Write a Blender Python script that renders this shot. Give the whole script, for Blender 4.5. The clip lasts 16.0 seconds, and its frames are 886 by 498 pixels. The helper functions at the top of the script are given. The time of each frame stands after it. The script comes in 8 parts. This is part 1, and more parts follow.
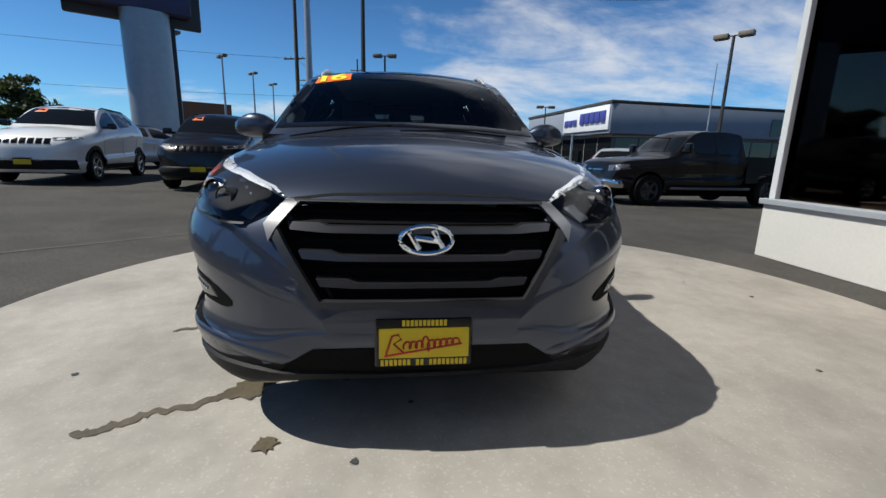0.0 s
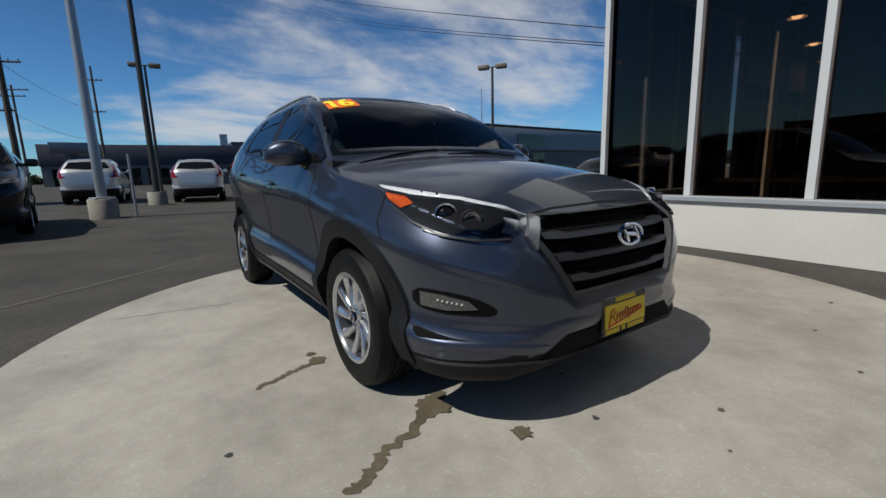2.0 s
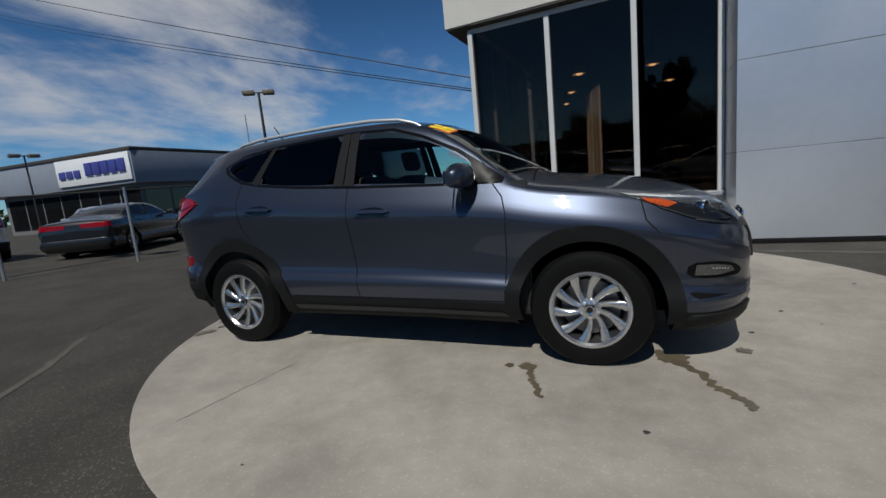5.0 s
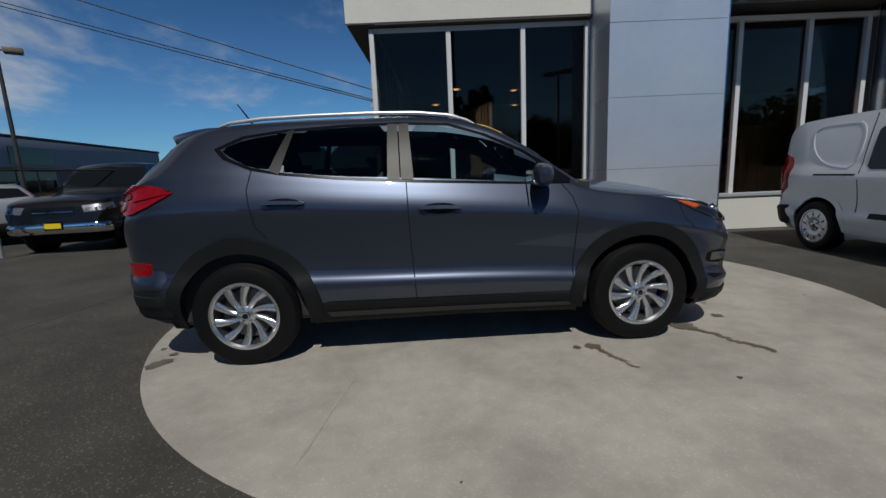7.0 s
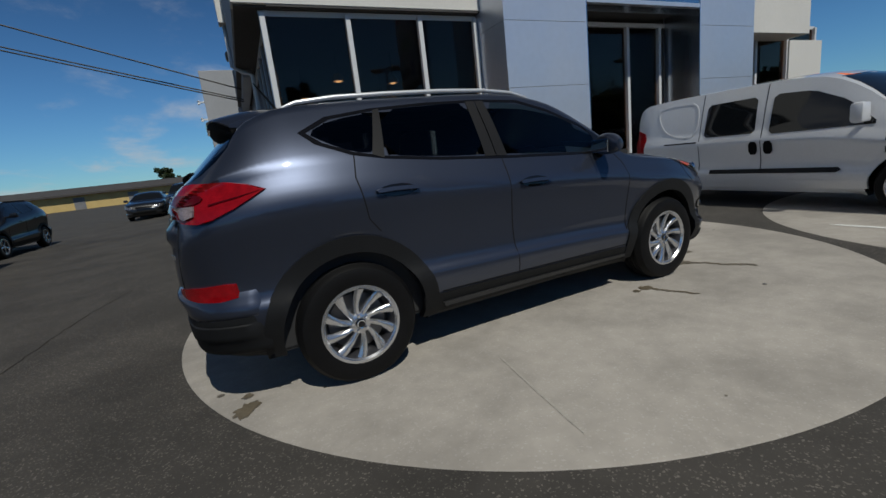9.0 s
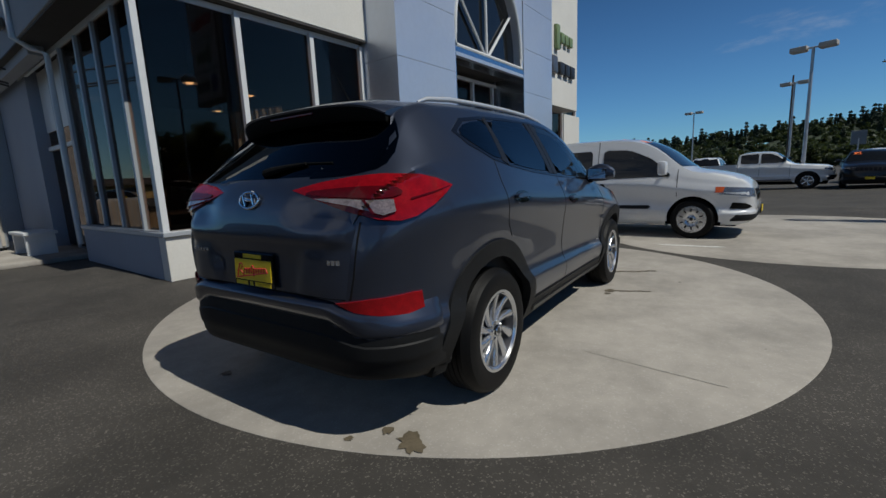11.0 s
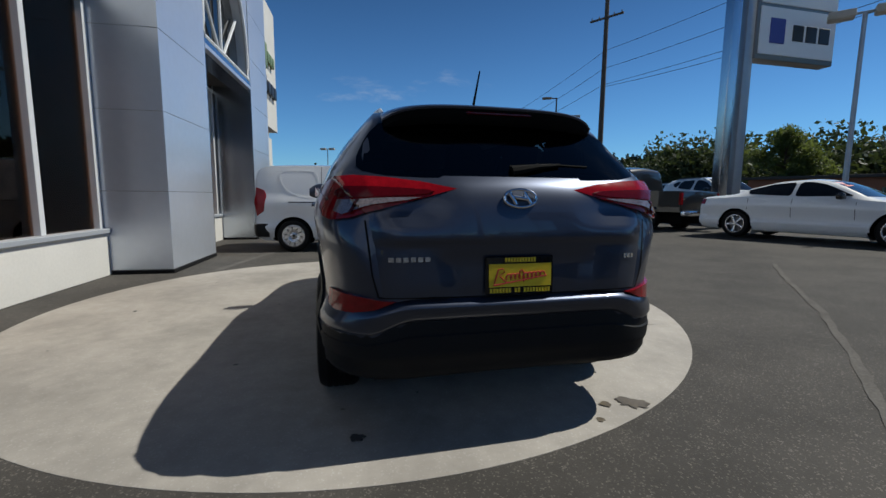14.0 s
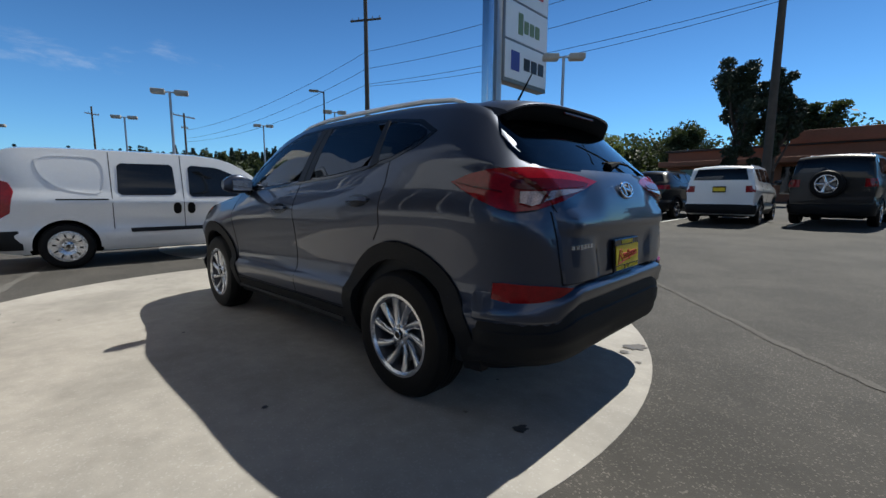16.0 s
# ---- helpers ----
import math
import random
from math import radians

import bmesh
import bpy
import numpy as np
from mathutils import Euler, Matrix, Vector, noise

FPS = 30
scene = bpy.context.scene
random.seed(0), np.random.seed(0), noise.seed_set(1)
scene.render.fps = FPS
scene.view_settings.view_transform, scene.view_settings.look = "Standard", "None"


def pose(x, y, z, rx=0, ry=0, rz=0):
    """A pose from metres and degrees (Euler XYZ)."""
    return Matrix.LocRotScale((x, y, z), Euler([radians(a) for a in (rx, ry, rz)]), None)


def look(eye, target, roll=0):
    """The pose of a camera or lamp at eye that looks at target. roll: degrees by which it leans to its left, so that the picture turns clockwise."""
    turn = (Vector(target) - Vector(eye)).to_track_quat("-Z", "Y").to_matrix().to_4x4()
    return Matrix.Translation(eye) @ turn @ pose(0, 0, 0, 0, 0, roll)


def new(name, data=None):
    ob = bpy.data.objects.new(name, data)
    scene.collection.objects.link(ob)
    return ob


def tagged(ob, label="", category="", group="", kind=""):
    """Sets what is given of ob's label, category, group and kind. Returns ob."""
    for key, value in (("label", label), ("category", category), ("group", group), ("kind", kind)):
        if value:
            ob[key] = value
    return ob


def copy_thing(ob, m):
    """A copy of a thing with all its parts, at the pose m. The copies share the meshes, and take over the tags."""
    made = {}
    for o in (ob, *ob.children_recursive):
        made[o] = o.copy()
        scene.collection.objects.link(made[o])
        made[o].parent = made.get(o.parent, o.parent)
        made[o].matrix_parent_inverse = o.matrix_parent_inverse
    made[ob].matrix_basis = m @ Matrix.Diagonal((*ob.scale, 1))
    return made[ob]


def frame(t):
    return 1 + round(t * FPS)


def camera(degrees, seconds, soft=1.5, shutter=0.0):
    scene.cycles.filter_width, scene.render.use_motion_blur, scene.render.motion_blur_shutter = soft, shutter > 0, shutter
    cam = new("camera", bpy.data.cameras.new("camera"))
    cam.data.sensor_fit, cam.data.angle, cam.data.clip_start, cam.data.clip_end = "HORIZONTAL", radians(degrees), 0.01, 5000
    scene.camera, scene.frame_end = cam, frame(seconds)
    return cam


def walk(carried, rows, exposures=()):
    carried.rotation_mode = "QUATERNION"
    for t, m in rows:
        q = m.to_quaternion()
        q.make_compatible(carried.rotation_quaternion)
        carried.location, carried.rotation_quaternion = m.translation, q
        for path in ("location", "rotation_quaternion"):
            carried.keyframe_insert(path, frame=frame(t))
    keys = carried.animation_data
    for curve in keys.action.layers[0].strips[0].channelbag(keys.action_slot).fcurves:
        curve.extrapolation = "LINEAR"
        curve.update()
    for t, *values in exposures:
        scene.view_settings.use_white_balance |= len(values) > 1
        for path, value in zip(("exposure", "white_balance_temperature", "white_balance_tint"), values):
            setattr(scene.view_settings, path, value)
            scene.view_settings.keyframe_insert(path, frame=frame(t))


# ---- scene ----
cam = camera(91.9, 16.0)
PATH = [
    (0, (3.554, -0.117, 1.019), (1.616, 0.135, 0.596), 1.6),
    (0.5, (3.504, -0.447, 1.028), (1.587, -0.05, 0.615), 2.5),
    (1, (3.485, -0.834, 1.025), (1.671, -0.125, 0.573), -0.7),
    (1.5, (3.357, -1.264, 1.042), (1.634, -0.319, 0.669), -1.6),
    (2, (3.267, -1.68, 1.043), (1.652, -0.554, 0.689), -1.6),
    (2.5, (3.096, -2.051, 1.071), (1.639, -0.726, 0.721), -5.5),
    (3, (2.881, -2.383, 1.086), (1.542, -0.924, 0.806), -2.1),
    (3.5, (2.647, -2.715, 1.119), (1.488, -1.126, 0.759), -4.7),
    (3.7, (2.515, -2.821, 1.102), (1.399, -1.202, 0.735), -5.0),
    (5.8, (0.839, -3.605, 1.183), (0.428, -1.675, 0.859), -3.9),
    (6, (0.671, -3.628, 1.19), (0.36, -1.685, 0.83), -3.1),
    (6.5, (0.23, -3.627, 1.212), (0.098, -1.667, 0.841), -2.3),
    (7, (-0.179, -3.669, 1.202), (-0.064, -1.701, 0.862), -2.5),
    (7.5, (-0.603, -3.622, 1.2), (-0.262, -1.687, 0.827), -1.7),
    (8, (-1.045, -3.482, 1.21), (-0.562, -1.572, 0.865), -0.6),
    (8.2, (-1.226, -3.449, 1.199), (-0.649, -1.57, 0.829), -2.0),
    (10.3, (-2.907, -2.405, 1.212), (-1.617, -0.908, 0.903), -4.2),
    (10.5, (-3.042, -2.274, 1.194), (-1.673, -0.845, 0.905), -2.7),
    (11, (-3.372, -1.932, 1.195), (-1.74, -0.824, 0.866), -2.6),
    (11.5, (-3.6, -1.493, 1.194), (-1.851, -0.577, 0.872), -2.1),
    (12, (-3.824, -1.077, 1.168), (-1.959, -0.439, 0.829), -1.4),
    (12.5, (-3.938, -0.633, 1.143), (-1.994, -0.305, 0.807), -2.2),
    (13, (-4.0, -0.18, 1.137), (-2.027, -0.077, 0.824), 0.8),
    (13.5, (-4.03, 0.296, 1.131), (-2.071, 0.027, 0.833), 0.6),
    (14, (-3.94, 0.78, 1.133), (-2.011, 0.312, 0.89), 0.5),
    (14.5, (-3.834, 1.208, 1.125), (-2.018, 0.401, 0.896), -1.3),
    (15, (-3.617, 1.601, 1.108), (-1.943, 0.527, 0.892), -1.4),
    (15.5, (-3.351, 1.966, 1.092), (-1.791, 0.729, 0.905), 0.5),
    (16, (-3.066, 2.335, 1.11), (-1.689, 0.908, 0.85), 0.2),
]
EXPOSURES = [(0, 0.1), (0.5, 0.1), (1.5, -0.1), (2.5, -0.46), (3.5, -0.55), (7, -0.65), (8, -0.65), (10.5, -0.52), (11.5, -0.42), (13.5, -0.3), (14.5, 0.05), (15, 0.07), (16, 0.25)]
walk(cam, [(t, look(e, g, r)) for t, e, g, r in PATH], EXPOSURES)

from mathutils.bvhtree import BVHTree
from mathutils.geometry import delaunay_2d_cdt

# ---- world and sun ----
SUN_AZ, SUN_EL = -90.0, 54.5
world = bpy.data.worlds.new("World")
scene.world = world
world.use_nodes = True


def build_sky():
    nt = world.node_tree
    nt.nodes.clear()
    N, L = nt.nodes.new, nt.links.new
    out, bg, sky = N("ShaderNodeOutputWorld"), N("ShaderNodeBackground"), N("ShaderNodeTexSky")
    sky.sky_type, sky.sun_disc = "NISHITA", False
    sky.sun_elevation, sky.sun_rotation = radians(SUN_EL), radians(90 - SUN_AZ)
    sky.air_density, sky.dust_density, sky.ozone_density = 1.0, 0.0, 4.0
    tc, sep = N("ShaderNodeTexCoord"), N("ShaderNodeSeparateXYZ")
    L(tc.outputs["Generated"], sep.inputs[0])

    def math_node(op, a, b=None, clamp=False):
        m = N("ShaderNodeMath")
        m.operation, m.use_clamp = op, clamp
        for i, v in enumerate((a, b)):
            if v is None:
                continue
            if isinstance(v, (int, float)):
                m.inputs[i].default_value = v
            else:
                L(v, m.inputs[i])
        return m.outputs[0]

    # thin cloud layer: directions laid onto a flat sheet overhead
    h = math_node("ADD", math_node("MAXIMUM", sep.outputs[2], 0.0), 0.16)
    px, py = math_node("DIVIDE", sep.outputs[0], h), math_node("DIVIDE", sep.outputs[1], h)
    com = N("ShaderNodeCombineXYZ")
    L(px, com.inputs[0]), L(math_node("MULTIPLY", py, 0.7), com.inputs[1])
    n1, n2 = N("ShaderNodeTexNoise"), N("ShaderNodeTexNoise")
    for n, s, d, r in ((n1, 0.62, 7.0, 0.58), (n2, 2.1, 8.0, 0.62)):
        L(com.outputs[0], n.inputs["Vector"])
        n.inputs["Scale"].default_value, n.inputs["Detail"].default_value, n.inputs["Roughness"].default_value = s, d, r
        n.inputs["Distortion"].default_value = 0.35
    mixn = math_node("ADD", math_node("MULTIPLY", n1.outputs[0], 0.74), math_node("MULTIPLY", n2.outputs[0], 0.26))
    # the clouds lie to the west and north, the east is nearly clear
    west = math_node("MULTIPLY_ADD", sep.outputs[0], -0.062)
    west.node.inputs[2].default_value = 0.0
    north = math_node("MULTIPLY", sep.outputs[1], 0.055)
    cover = math_node("ADD", math_node("ADD", mixn, west), north)
    ramp = N("ShaderNodeMapRange")
    ramp.interpolation_type = "SMOOTHSTEP"
    ramp.inputs["From Min"].default_value, ramp.inputs["From Max"].default_value = 0.556, 0.715
    ramp.inputs["To Max"].default_value = 0.85
    L(cover, ramp.inputs["Value"])
    mix = N("ShaderNodeMix")
    mix.data_type = "RGBA"
    L(ramp.outputs[0], mix.inputs["Factor"])
    tint = N("ShaderNodeVectorMath")
    tint.operation = "MULTIPLY"
    tint.inputs[1].default_value = (0.56, 1.0, 1.36)
    L(sky.outputs[0], tint.inputs[0])
    # the zenith is deeper than the sky above the horizon
    deep = N("ShaderNodeMapRange")
    deep.interpolation_type = "SMOOTHSTEP"
    deep.inputs["From Min"].default_value, deep.inputs["From Max"].default_value = 0.0, 0.85
    deep.inputs["To Min"].default_value, deep.inputs["To Max"].default_value = 1.66, 0.36
    L(sep.outputs[2], deep.inputs["Value"])
    fade = N("ShaderNodeVectorMath")
    fade.operation = "SCALE"
    L(tint.outputs[0], fade.inputs[0]), L(deep.outputs[0], fade.inputs["Scale"])
    L(fade.outputs[0], mix.inputs[6])
    mix.inputs[7].default_value = (14.0, 14.4, 15.0, 1)
    L(mix.outputs[2], bg.inputs[0])
    bg.inputs[1].default_value = 0.050
    L(bg.outputs[0], out.inputs[0])


build_sky()
sun = new("sun", bpy.data.lights.new("sun", "SUN"))
sun.data.energy, sun.data.angle, sun.data.color = 5.0, radians(0.53), (1.0, 0.985, 0.90)
sun.matrix_world = look((0, -30 * math.cos(radians(SUN_EL)), 30 * math.sin(radians(SUN_EL))), (0, 0, 0))


# ---- materials ----
def mat(name, base, rough=0.6, metal=0.0, vary=0.12, scale=6.0, fine=60.0, bump=0.0, bump_scale=80.0, coat=0.0, spec=0.5, rvary=0.0, coat_rough=0.03, random=0.0):
    """A principled surface with two scales of colour variation, fine relief and an optional clear coat."""
    m = bpy.data.materials.new(name)
    m.use_nodes = True
    nt = m.node_tree
    b = nt.nodes["Principled BSDF"]
    N, L = nt.nodes.new, nt.links.new
    b.inputs["Roughness"].default_value, b.inputs["Metallic"].default_value = rough, metal
    b.inputs["Coat Weight"].default_value, b.inputs["Coat Roughness"].default_value = coat, coat_rough
    b.inputs["Specular IOR Level"].default_value = spec
    tc = N("ShaderNodeTexCoord")
    vec = tc.outputs["Object"]
    if vary > 0 or random > 0:
        n1, n2, mx = N("ShaderNodeTexNoise"), N("ShaderNodeTexNoise"), N("ShaderNodeMath")
        for n, s, d in ((n1, scale, 5.0), (n2, fine, 3.0)):
            L(vec, n.inputs["Vector"])
            n.inputs["Scale"].default_value, n.inputs["Detail"].default_value = s, d
        mx.operation = "ADD"
        L(n1.outputs[0], mx.inputs[0]), L(n2.outputs[0], mx.inputs[1])
        mr = N("ShaderNodeMapRange")
        mr.inputs["From Min"].default_value, mr.inputs["From Max"].default_value = 0.7, 1.3
        mr.inputs["To Min"].default_value, mr.inputs["To Max"].default_value = 1 - vary, 1 + vary
        L(mx.outputs[0], mr.inputs["Value"])
        value = mr.outputs[0]
        if random > 0:
            info, rr, mul = N("ShaderNodeObjectInfo"), N("ShaderNodeMapRange"), N("ShaderNodeMath")
            rr.inputs["To Min"].default_value, rr.inputs["To Max"].default_value = 1 - random, 1 + random
            L(info.outputs["Random"], rr.inputs["Value"])
            mul.operation = "MULTIPLY"
            L(value, mul.inputs[0]), L(rr.outputs[0], mul.inputs[1])
            value = mul.outputs[0]
        vm = N("ShaderNodeVectorMath")
        vm.operation = "SCALE"
        vm.inputs[0].default_value = base[:3]
        L(value, vm.inputs["Scale"])
        L(vm.outputs[0], b.inputs["Base Color"])
        if rvary > 0:
            r2 = N("ShaderNodeMapRange")
            r2.inputs["From Min"].default_value, r2.inputs["From Max"].default_value = 0.35, 0.65
            r2.inputs["To Min"].default_value, r2.inputs["To Max"].default_value = rough - rvary, rough + rvary
            L(n1.outputs[0], r2.inputs["Value"]), L(r2.outputs[0], b.inputs["Roughness"])
    else:
        b.inputs["Base Color"].default_value = (*base[:3], 1)
    if bump > 0:
        n3, bp = N("ShaderNodeTexNoise"), N("ShaderNodeBump")
        L(vec, n3.inputs["Vector"])
        n3.inputs["Scale"].default_value, n3.inputs["Detail"].default_value = bump_scale, 4.0
        bp.inputs["Strength"].default_value, bp.inputs["Distance"].default_value = bump, 0.01
        L(n3.outputs[0], bp.inputs["Height"]), L(bp.outputs[0], b.inputs["Normal"])
    return m


def glass(name, tint, gloss=1.0, ior=1.5, rough=0.0, mirror=(0.95, 0.97, 1.0)):
    """A thin pane: what lies behind shows through the tint, with a mirror image by the angle."""
    m = bpy.data.materials.new(name)
    m.use_nodes = True
    nt = m.node_tree
    nt.nodes.clear()
    N, L = nt.nodes.new, nt.links.new
    out, mix, tr, gl, fr, mul = N("ShaderNodeOutputMaterial"), N("ShaderNodeMixShader"), N("ShaderNodeBsdfTransparent"), N("ShaderNodeBsdfGlossy"), N("ShaderNodeFresnel"), N("ShaderNodeMath")
    tr.inputs[0].default_value = (*tint, 1)
    gl.inputs["Roughness"].default_value = rough
    gl.inputs[0].default_value = (*mirror, 1)
    fr.inputs[0].default_value = ior
    mul.operation, mul.inputs[1].default_value = "MULTIPLY", gloss
    L(fr.outputs[0], mul.inputs[0]), L(mul.outputs[0], mix.inputs[0])
    L(tr.outputs[0], mix.inputs[1]), L(gl.outputs[0], mix.inputs[2]), L(mix.outputs[0], out.inputs[0])
    return m


def glow(name, colour, strength):
    m = bpy.data.materials.new(name)
    m.use_nodes = True
    b = m.node_tree.nodes["Principled BSDF"]
    b.inputs["Base Color"].default_value = (*colour, 1)
    b.inputs["Emission Color"].default_value, b.inputs["Emission Strength"].default_value = (*colour, 1), strength
    return m


def ground_mat(name, base, speck, rough, stains, speck_scale, crack=0.0):
    """Asphalt or concrete: aggregate specks, broad stains, fine relief."""
    m = mat(name, base, rough, 0, 0.10, 0.35, 9.0, 0)
    nt = m.node_tree
    N, L = nt.nodes.new, nt.links.new
    b = nt.nodes["Principled BSDF"]
    tc = N("ShaderNodeTexCoord")
    old = b.inputs["Base Color"].links[0].from_socket
    vo = N("ShaderNodeTexVoronoi")
    vo.inputs["Scale"].default_value = speck_scale
    L(tc.outputs["Object"], vo.inputs["Vector"])
    sepc = N("ShaderNodeSeparateColor")
    L(vo.outputs["Color"], sepc.inputs[0])
    mr = N("ShaderNodeMapRange")
    mr.interpolation_type = "SMOOTHSTEP"
    mr.inputs["From Min"].default_value, mr.inputs["From Max"].default_value = 0.86, 0.99
    mr.inputs["To Max"].default_value = speck
    L(sepc.outputs[0], mr.inputs["Value"])
    mx = N("ShaderNodeMix")
    mx.data_type = "RGBA"
    L(mr.outputs[0], mx.inputs["Factor"]), L(old, mx.inputs[6])
    mx.inputs[7].default_value = (min(1, base[0] * 5), min(1, base[1] * 5), min(1, base[2] * 5), 1)
    # stains
    n = N("ShaderNodeTexNoise")
    n.inputs["Scale"].default_value, n.inputs["Detail"].default_value, n.inputs["Roughness"].default_value = 0.9, 8.0, 0.65
    L(tc.outputs["Object"], n.inputs["Vector"])
    sr = N("ShaderNodeMapRange")
    sr.interpolation_type = "SMOOTHSTEP"
    sr.inputs["From Min"].default_value, sr.inputs["From Max"].default_value = 0.36, 0.66
    sr.inputs["To Min"].default_value, sr.inputs["To Max"].default_value = 1.0 + stains * 0.6, 1.0 - stains
    L(n.outputs[0], sr.inputs["Value"])
    sc = N("ShaderNodeVectorMath")
    sc.operation = "SCALE"
    L(mx.outputs[2], sc.inputs[0]), L(sr.outputs[0], sc.inputs["Scale"])
    L(sc.outputs[0], b.inputs["Base Color"])
    n3, bp = N("ShaderNodeTexNoise"), N("ShaderNodeBump")
    L(tc.outputs["Object"], n3.inputs["Vector"])
    n3.inputs["Scale"].default_value, n3.inputs["Detail"].default_value = speck_scale * 0.9, 6.0
    bp.inputs["Strength"].default_value, bp.inputs["Distance"].default_value = 0.35 if speck > 0.3 else 0.12, 0.006
    L(n3.outputs[0], bp.inputs["Height"]), L(bp.outputs[0], b.inputs["Normal"])
    return m


ASPHALT = ground_mat("asphalt", (0.0405, 0.0364, 0.0318), 0.45, 0.88, 0.30, 140.0)
CONCRETE = ground_mat("concrete", (0.295, 0.272, 0.242), 0.06, 0.75, 0.21, 120.0)
SEAL = mat("crack_seal", (0.045, 0.045, 0.046), 0.6, 0, 0.2, 3, 40)
SEAM = mat("worn_seam", (0.108, 0.102, 0.095), 0.95, 0, 0.3, 3, 60, spec=0.1)
SCORE = mat("scored_joint", (0.33, 0.31, 0.275), 0.8, 0, 0.15, 3, 60)
TYRE_MARK = mat("tyre_mark", (0.033, 0.030, 0.027), 0.95, 0, 0.25, 3, 60, spec=0.1)
WET = mat("wet_concrete", (0.115, 0.095, 0.066), 0.35, 0, 0.25, 8, 60)
STUCCO = mat("white_stucco", (0.60, 0.585, 0.55), 0.85, 0, 0.05, 1.2, 30, 0.25, 160)
# white fascia render greyed for the shade on it; the wing is grey
STUCCO_GREY_SHADE = mat("grey_shaded_stucco", (0.30, 0.31, 0.33), 0.85, 0, 0.06, 1.2, 30, 0.3, 160)
# the shade on the west walls is mixed into this blue-grey
WALL_SHADE_BLUE = mat("blue_grey_shaded_wall", (0.24, 0.27, 0.33), 0.75, 0, 0.06, 1.2, 30, 0.2, 120)
PANEL = mat("aluminium_panel", (0.60, 0.64, 0.71), 0.34, 0.60, 0.03, 0.7, 9, 0, 80, rvary=0.05)
POLISHED = mat("polished_metal", (0.50, 0.54, 0.60), 0.24, 1.0, 0.02, 2, 20)
JOINT = mat("dark_joint", (0.012, 0.012, 0.013), 0.85, 0, 0.1, spec=0.1)
FRAME_WHITE = mat("white_frame_paint", (0.58, 0.59, 0.60), 0.45, 0, 0.04, 3, 40)
SILL_MAT = mat("sill_metal", (0.36, 0.385, 0.42), 0.45, 0.2, 0.04, 3, 40)
SHOP_GLASS = glass("shop_glass", (0.42, 0.385, 0.36), 1.0, 1.5, mirror=(0.80, 0.64, 0.54))
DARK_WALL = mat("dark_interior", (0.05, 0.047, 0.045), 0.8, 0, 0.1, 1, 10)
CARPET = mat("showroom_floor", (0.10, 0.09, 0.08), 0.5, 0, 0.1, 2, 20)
PALE_PANEL = mat("pale_panel", (0.64, 0.52, 0.38), 0.7, 0, 0.06, 2, 30)
TAN = mat("tan_panel", (0.45, 0.33, 0.21), 0.7, 0, 0.06, 2, 30)
STEEL_POLE = mat("galvanised_pole", (0.36, 0.39, 0.43), 0.45, 0.6, 0.08, 4, 40)
DARK_POLE = mat("dark_pole_paint", (0.035, 0.032, 0.03), 0.5, 0, 0.1, 4, 40)
LAMP_BODY = mat("lamp_housing", (0.16, 0.13, 0.10), 0.5, 0, 0.1, 4, 40)
LAMP_PALE = mat("pale_lamp_housing", (0.40, 0.36, 0.31), 0.5, 0, 0.1, 4, 40)
WOOD_POLE = mat("weathered_timber_pole", (0.085, 0.065, 0.05), 0.85, 0, 0.2, 4, 60, 0.3, 60)
CABLE = mat("cable", (0.02, 0.02, 0.02), 0.6, 0, 0)
SIGN_WHITE = mat("sign_face", (0.80, 0.81, 0.83), 0.35, 0, 0.02, 3, 40)
SIGN_DARK = mat("sign_frame_dark", (0.03, 0.032, 0.04), 0.5, 0, 0.05, 3, 40)
SIGN_BLUE = mat("sign_blue", (0.025, 0.03, 0.10), 0.45, 0, 0.05, 3, 40)
INK_GREEN = mat("green_lettering", (0.16, 0.22, 0.10), 0.45, 0, 0.03)
INK_RED = mat("red_lettering", (0.50, 0.03, 0.03), 0.45, 0, 0.03)
INK_BLACK = mat("black_lettering", (0.02, 0.02, 0.022), 0.45, 0, 0.03)
INK_BLUE = mat("blue_lettering", (0.05, 0.06, 0.28), 0.45, 0, 0.03)
BRICK_RED = mat("terracotta_wall", (0.26, 0.10, 0.055), 0.8, 0, 0.1, 1, 12)
YELLOW_WALL = mat("ochre_wall", (0.50, 0.36, 0.14), 0.8, 0, 0.08, 1, 12)
ROOF_DARK = mat("dark_roofing", (0.05, 0.045, 0.042), 0.85, 0, 0.1, 1, 12)
FAR_WALL = mat("dark_store_wall", (0.045, 0.05, 0.075), 0.8, 0, 0.1, 1, 12)
FAR_GREY = mat("grey_store_wall", (0.16, 0.16, 0.165), 0.8, 0, 0.1, 1, 12)
BARK = mat("bark", (0.07, 0.052, 0.04), 0.9, 0, 0.2, 6, 60, 0.4, 40)
LEAF = mat("leaves", (0.066, 0.098, 0.030), 0.6, 0, 0.35, 0.8, 8)
LEAF_DARK = mat("dark_leaves", (0.028, 0.046, 0.017), 0.6, 0, 0.35, 0.8, 8)


def leafy(m, colour, share):
    """Thin leaves let a part of the light through."""
    nt = m.node_tree
    out = next(n for n in nt.nodes if n.type == "OUTPUT_MATERIAL")
    face = out.inputs[0].links[0].from_socket
    thin, mix = nt.nodes.new("ShaderNodeBsdfTranslucent"), nt.nodes.new("ShaderNodeMixShader")
    thin.inputs[0].default_value = (*colour, 1)
    mix.inputs[0].default_value = share
    nt.links.new(face, mix.inputs[1]), nt.links.new(thin.outputs[0], mix.inputs[2]), nt.links.new(mix.outputs[0], out.inputs[0])


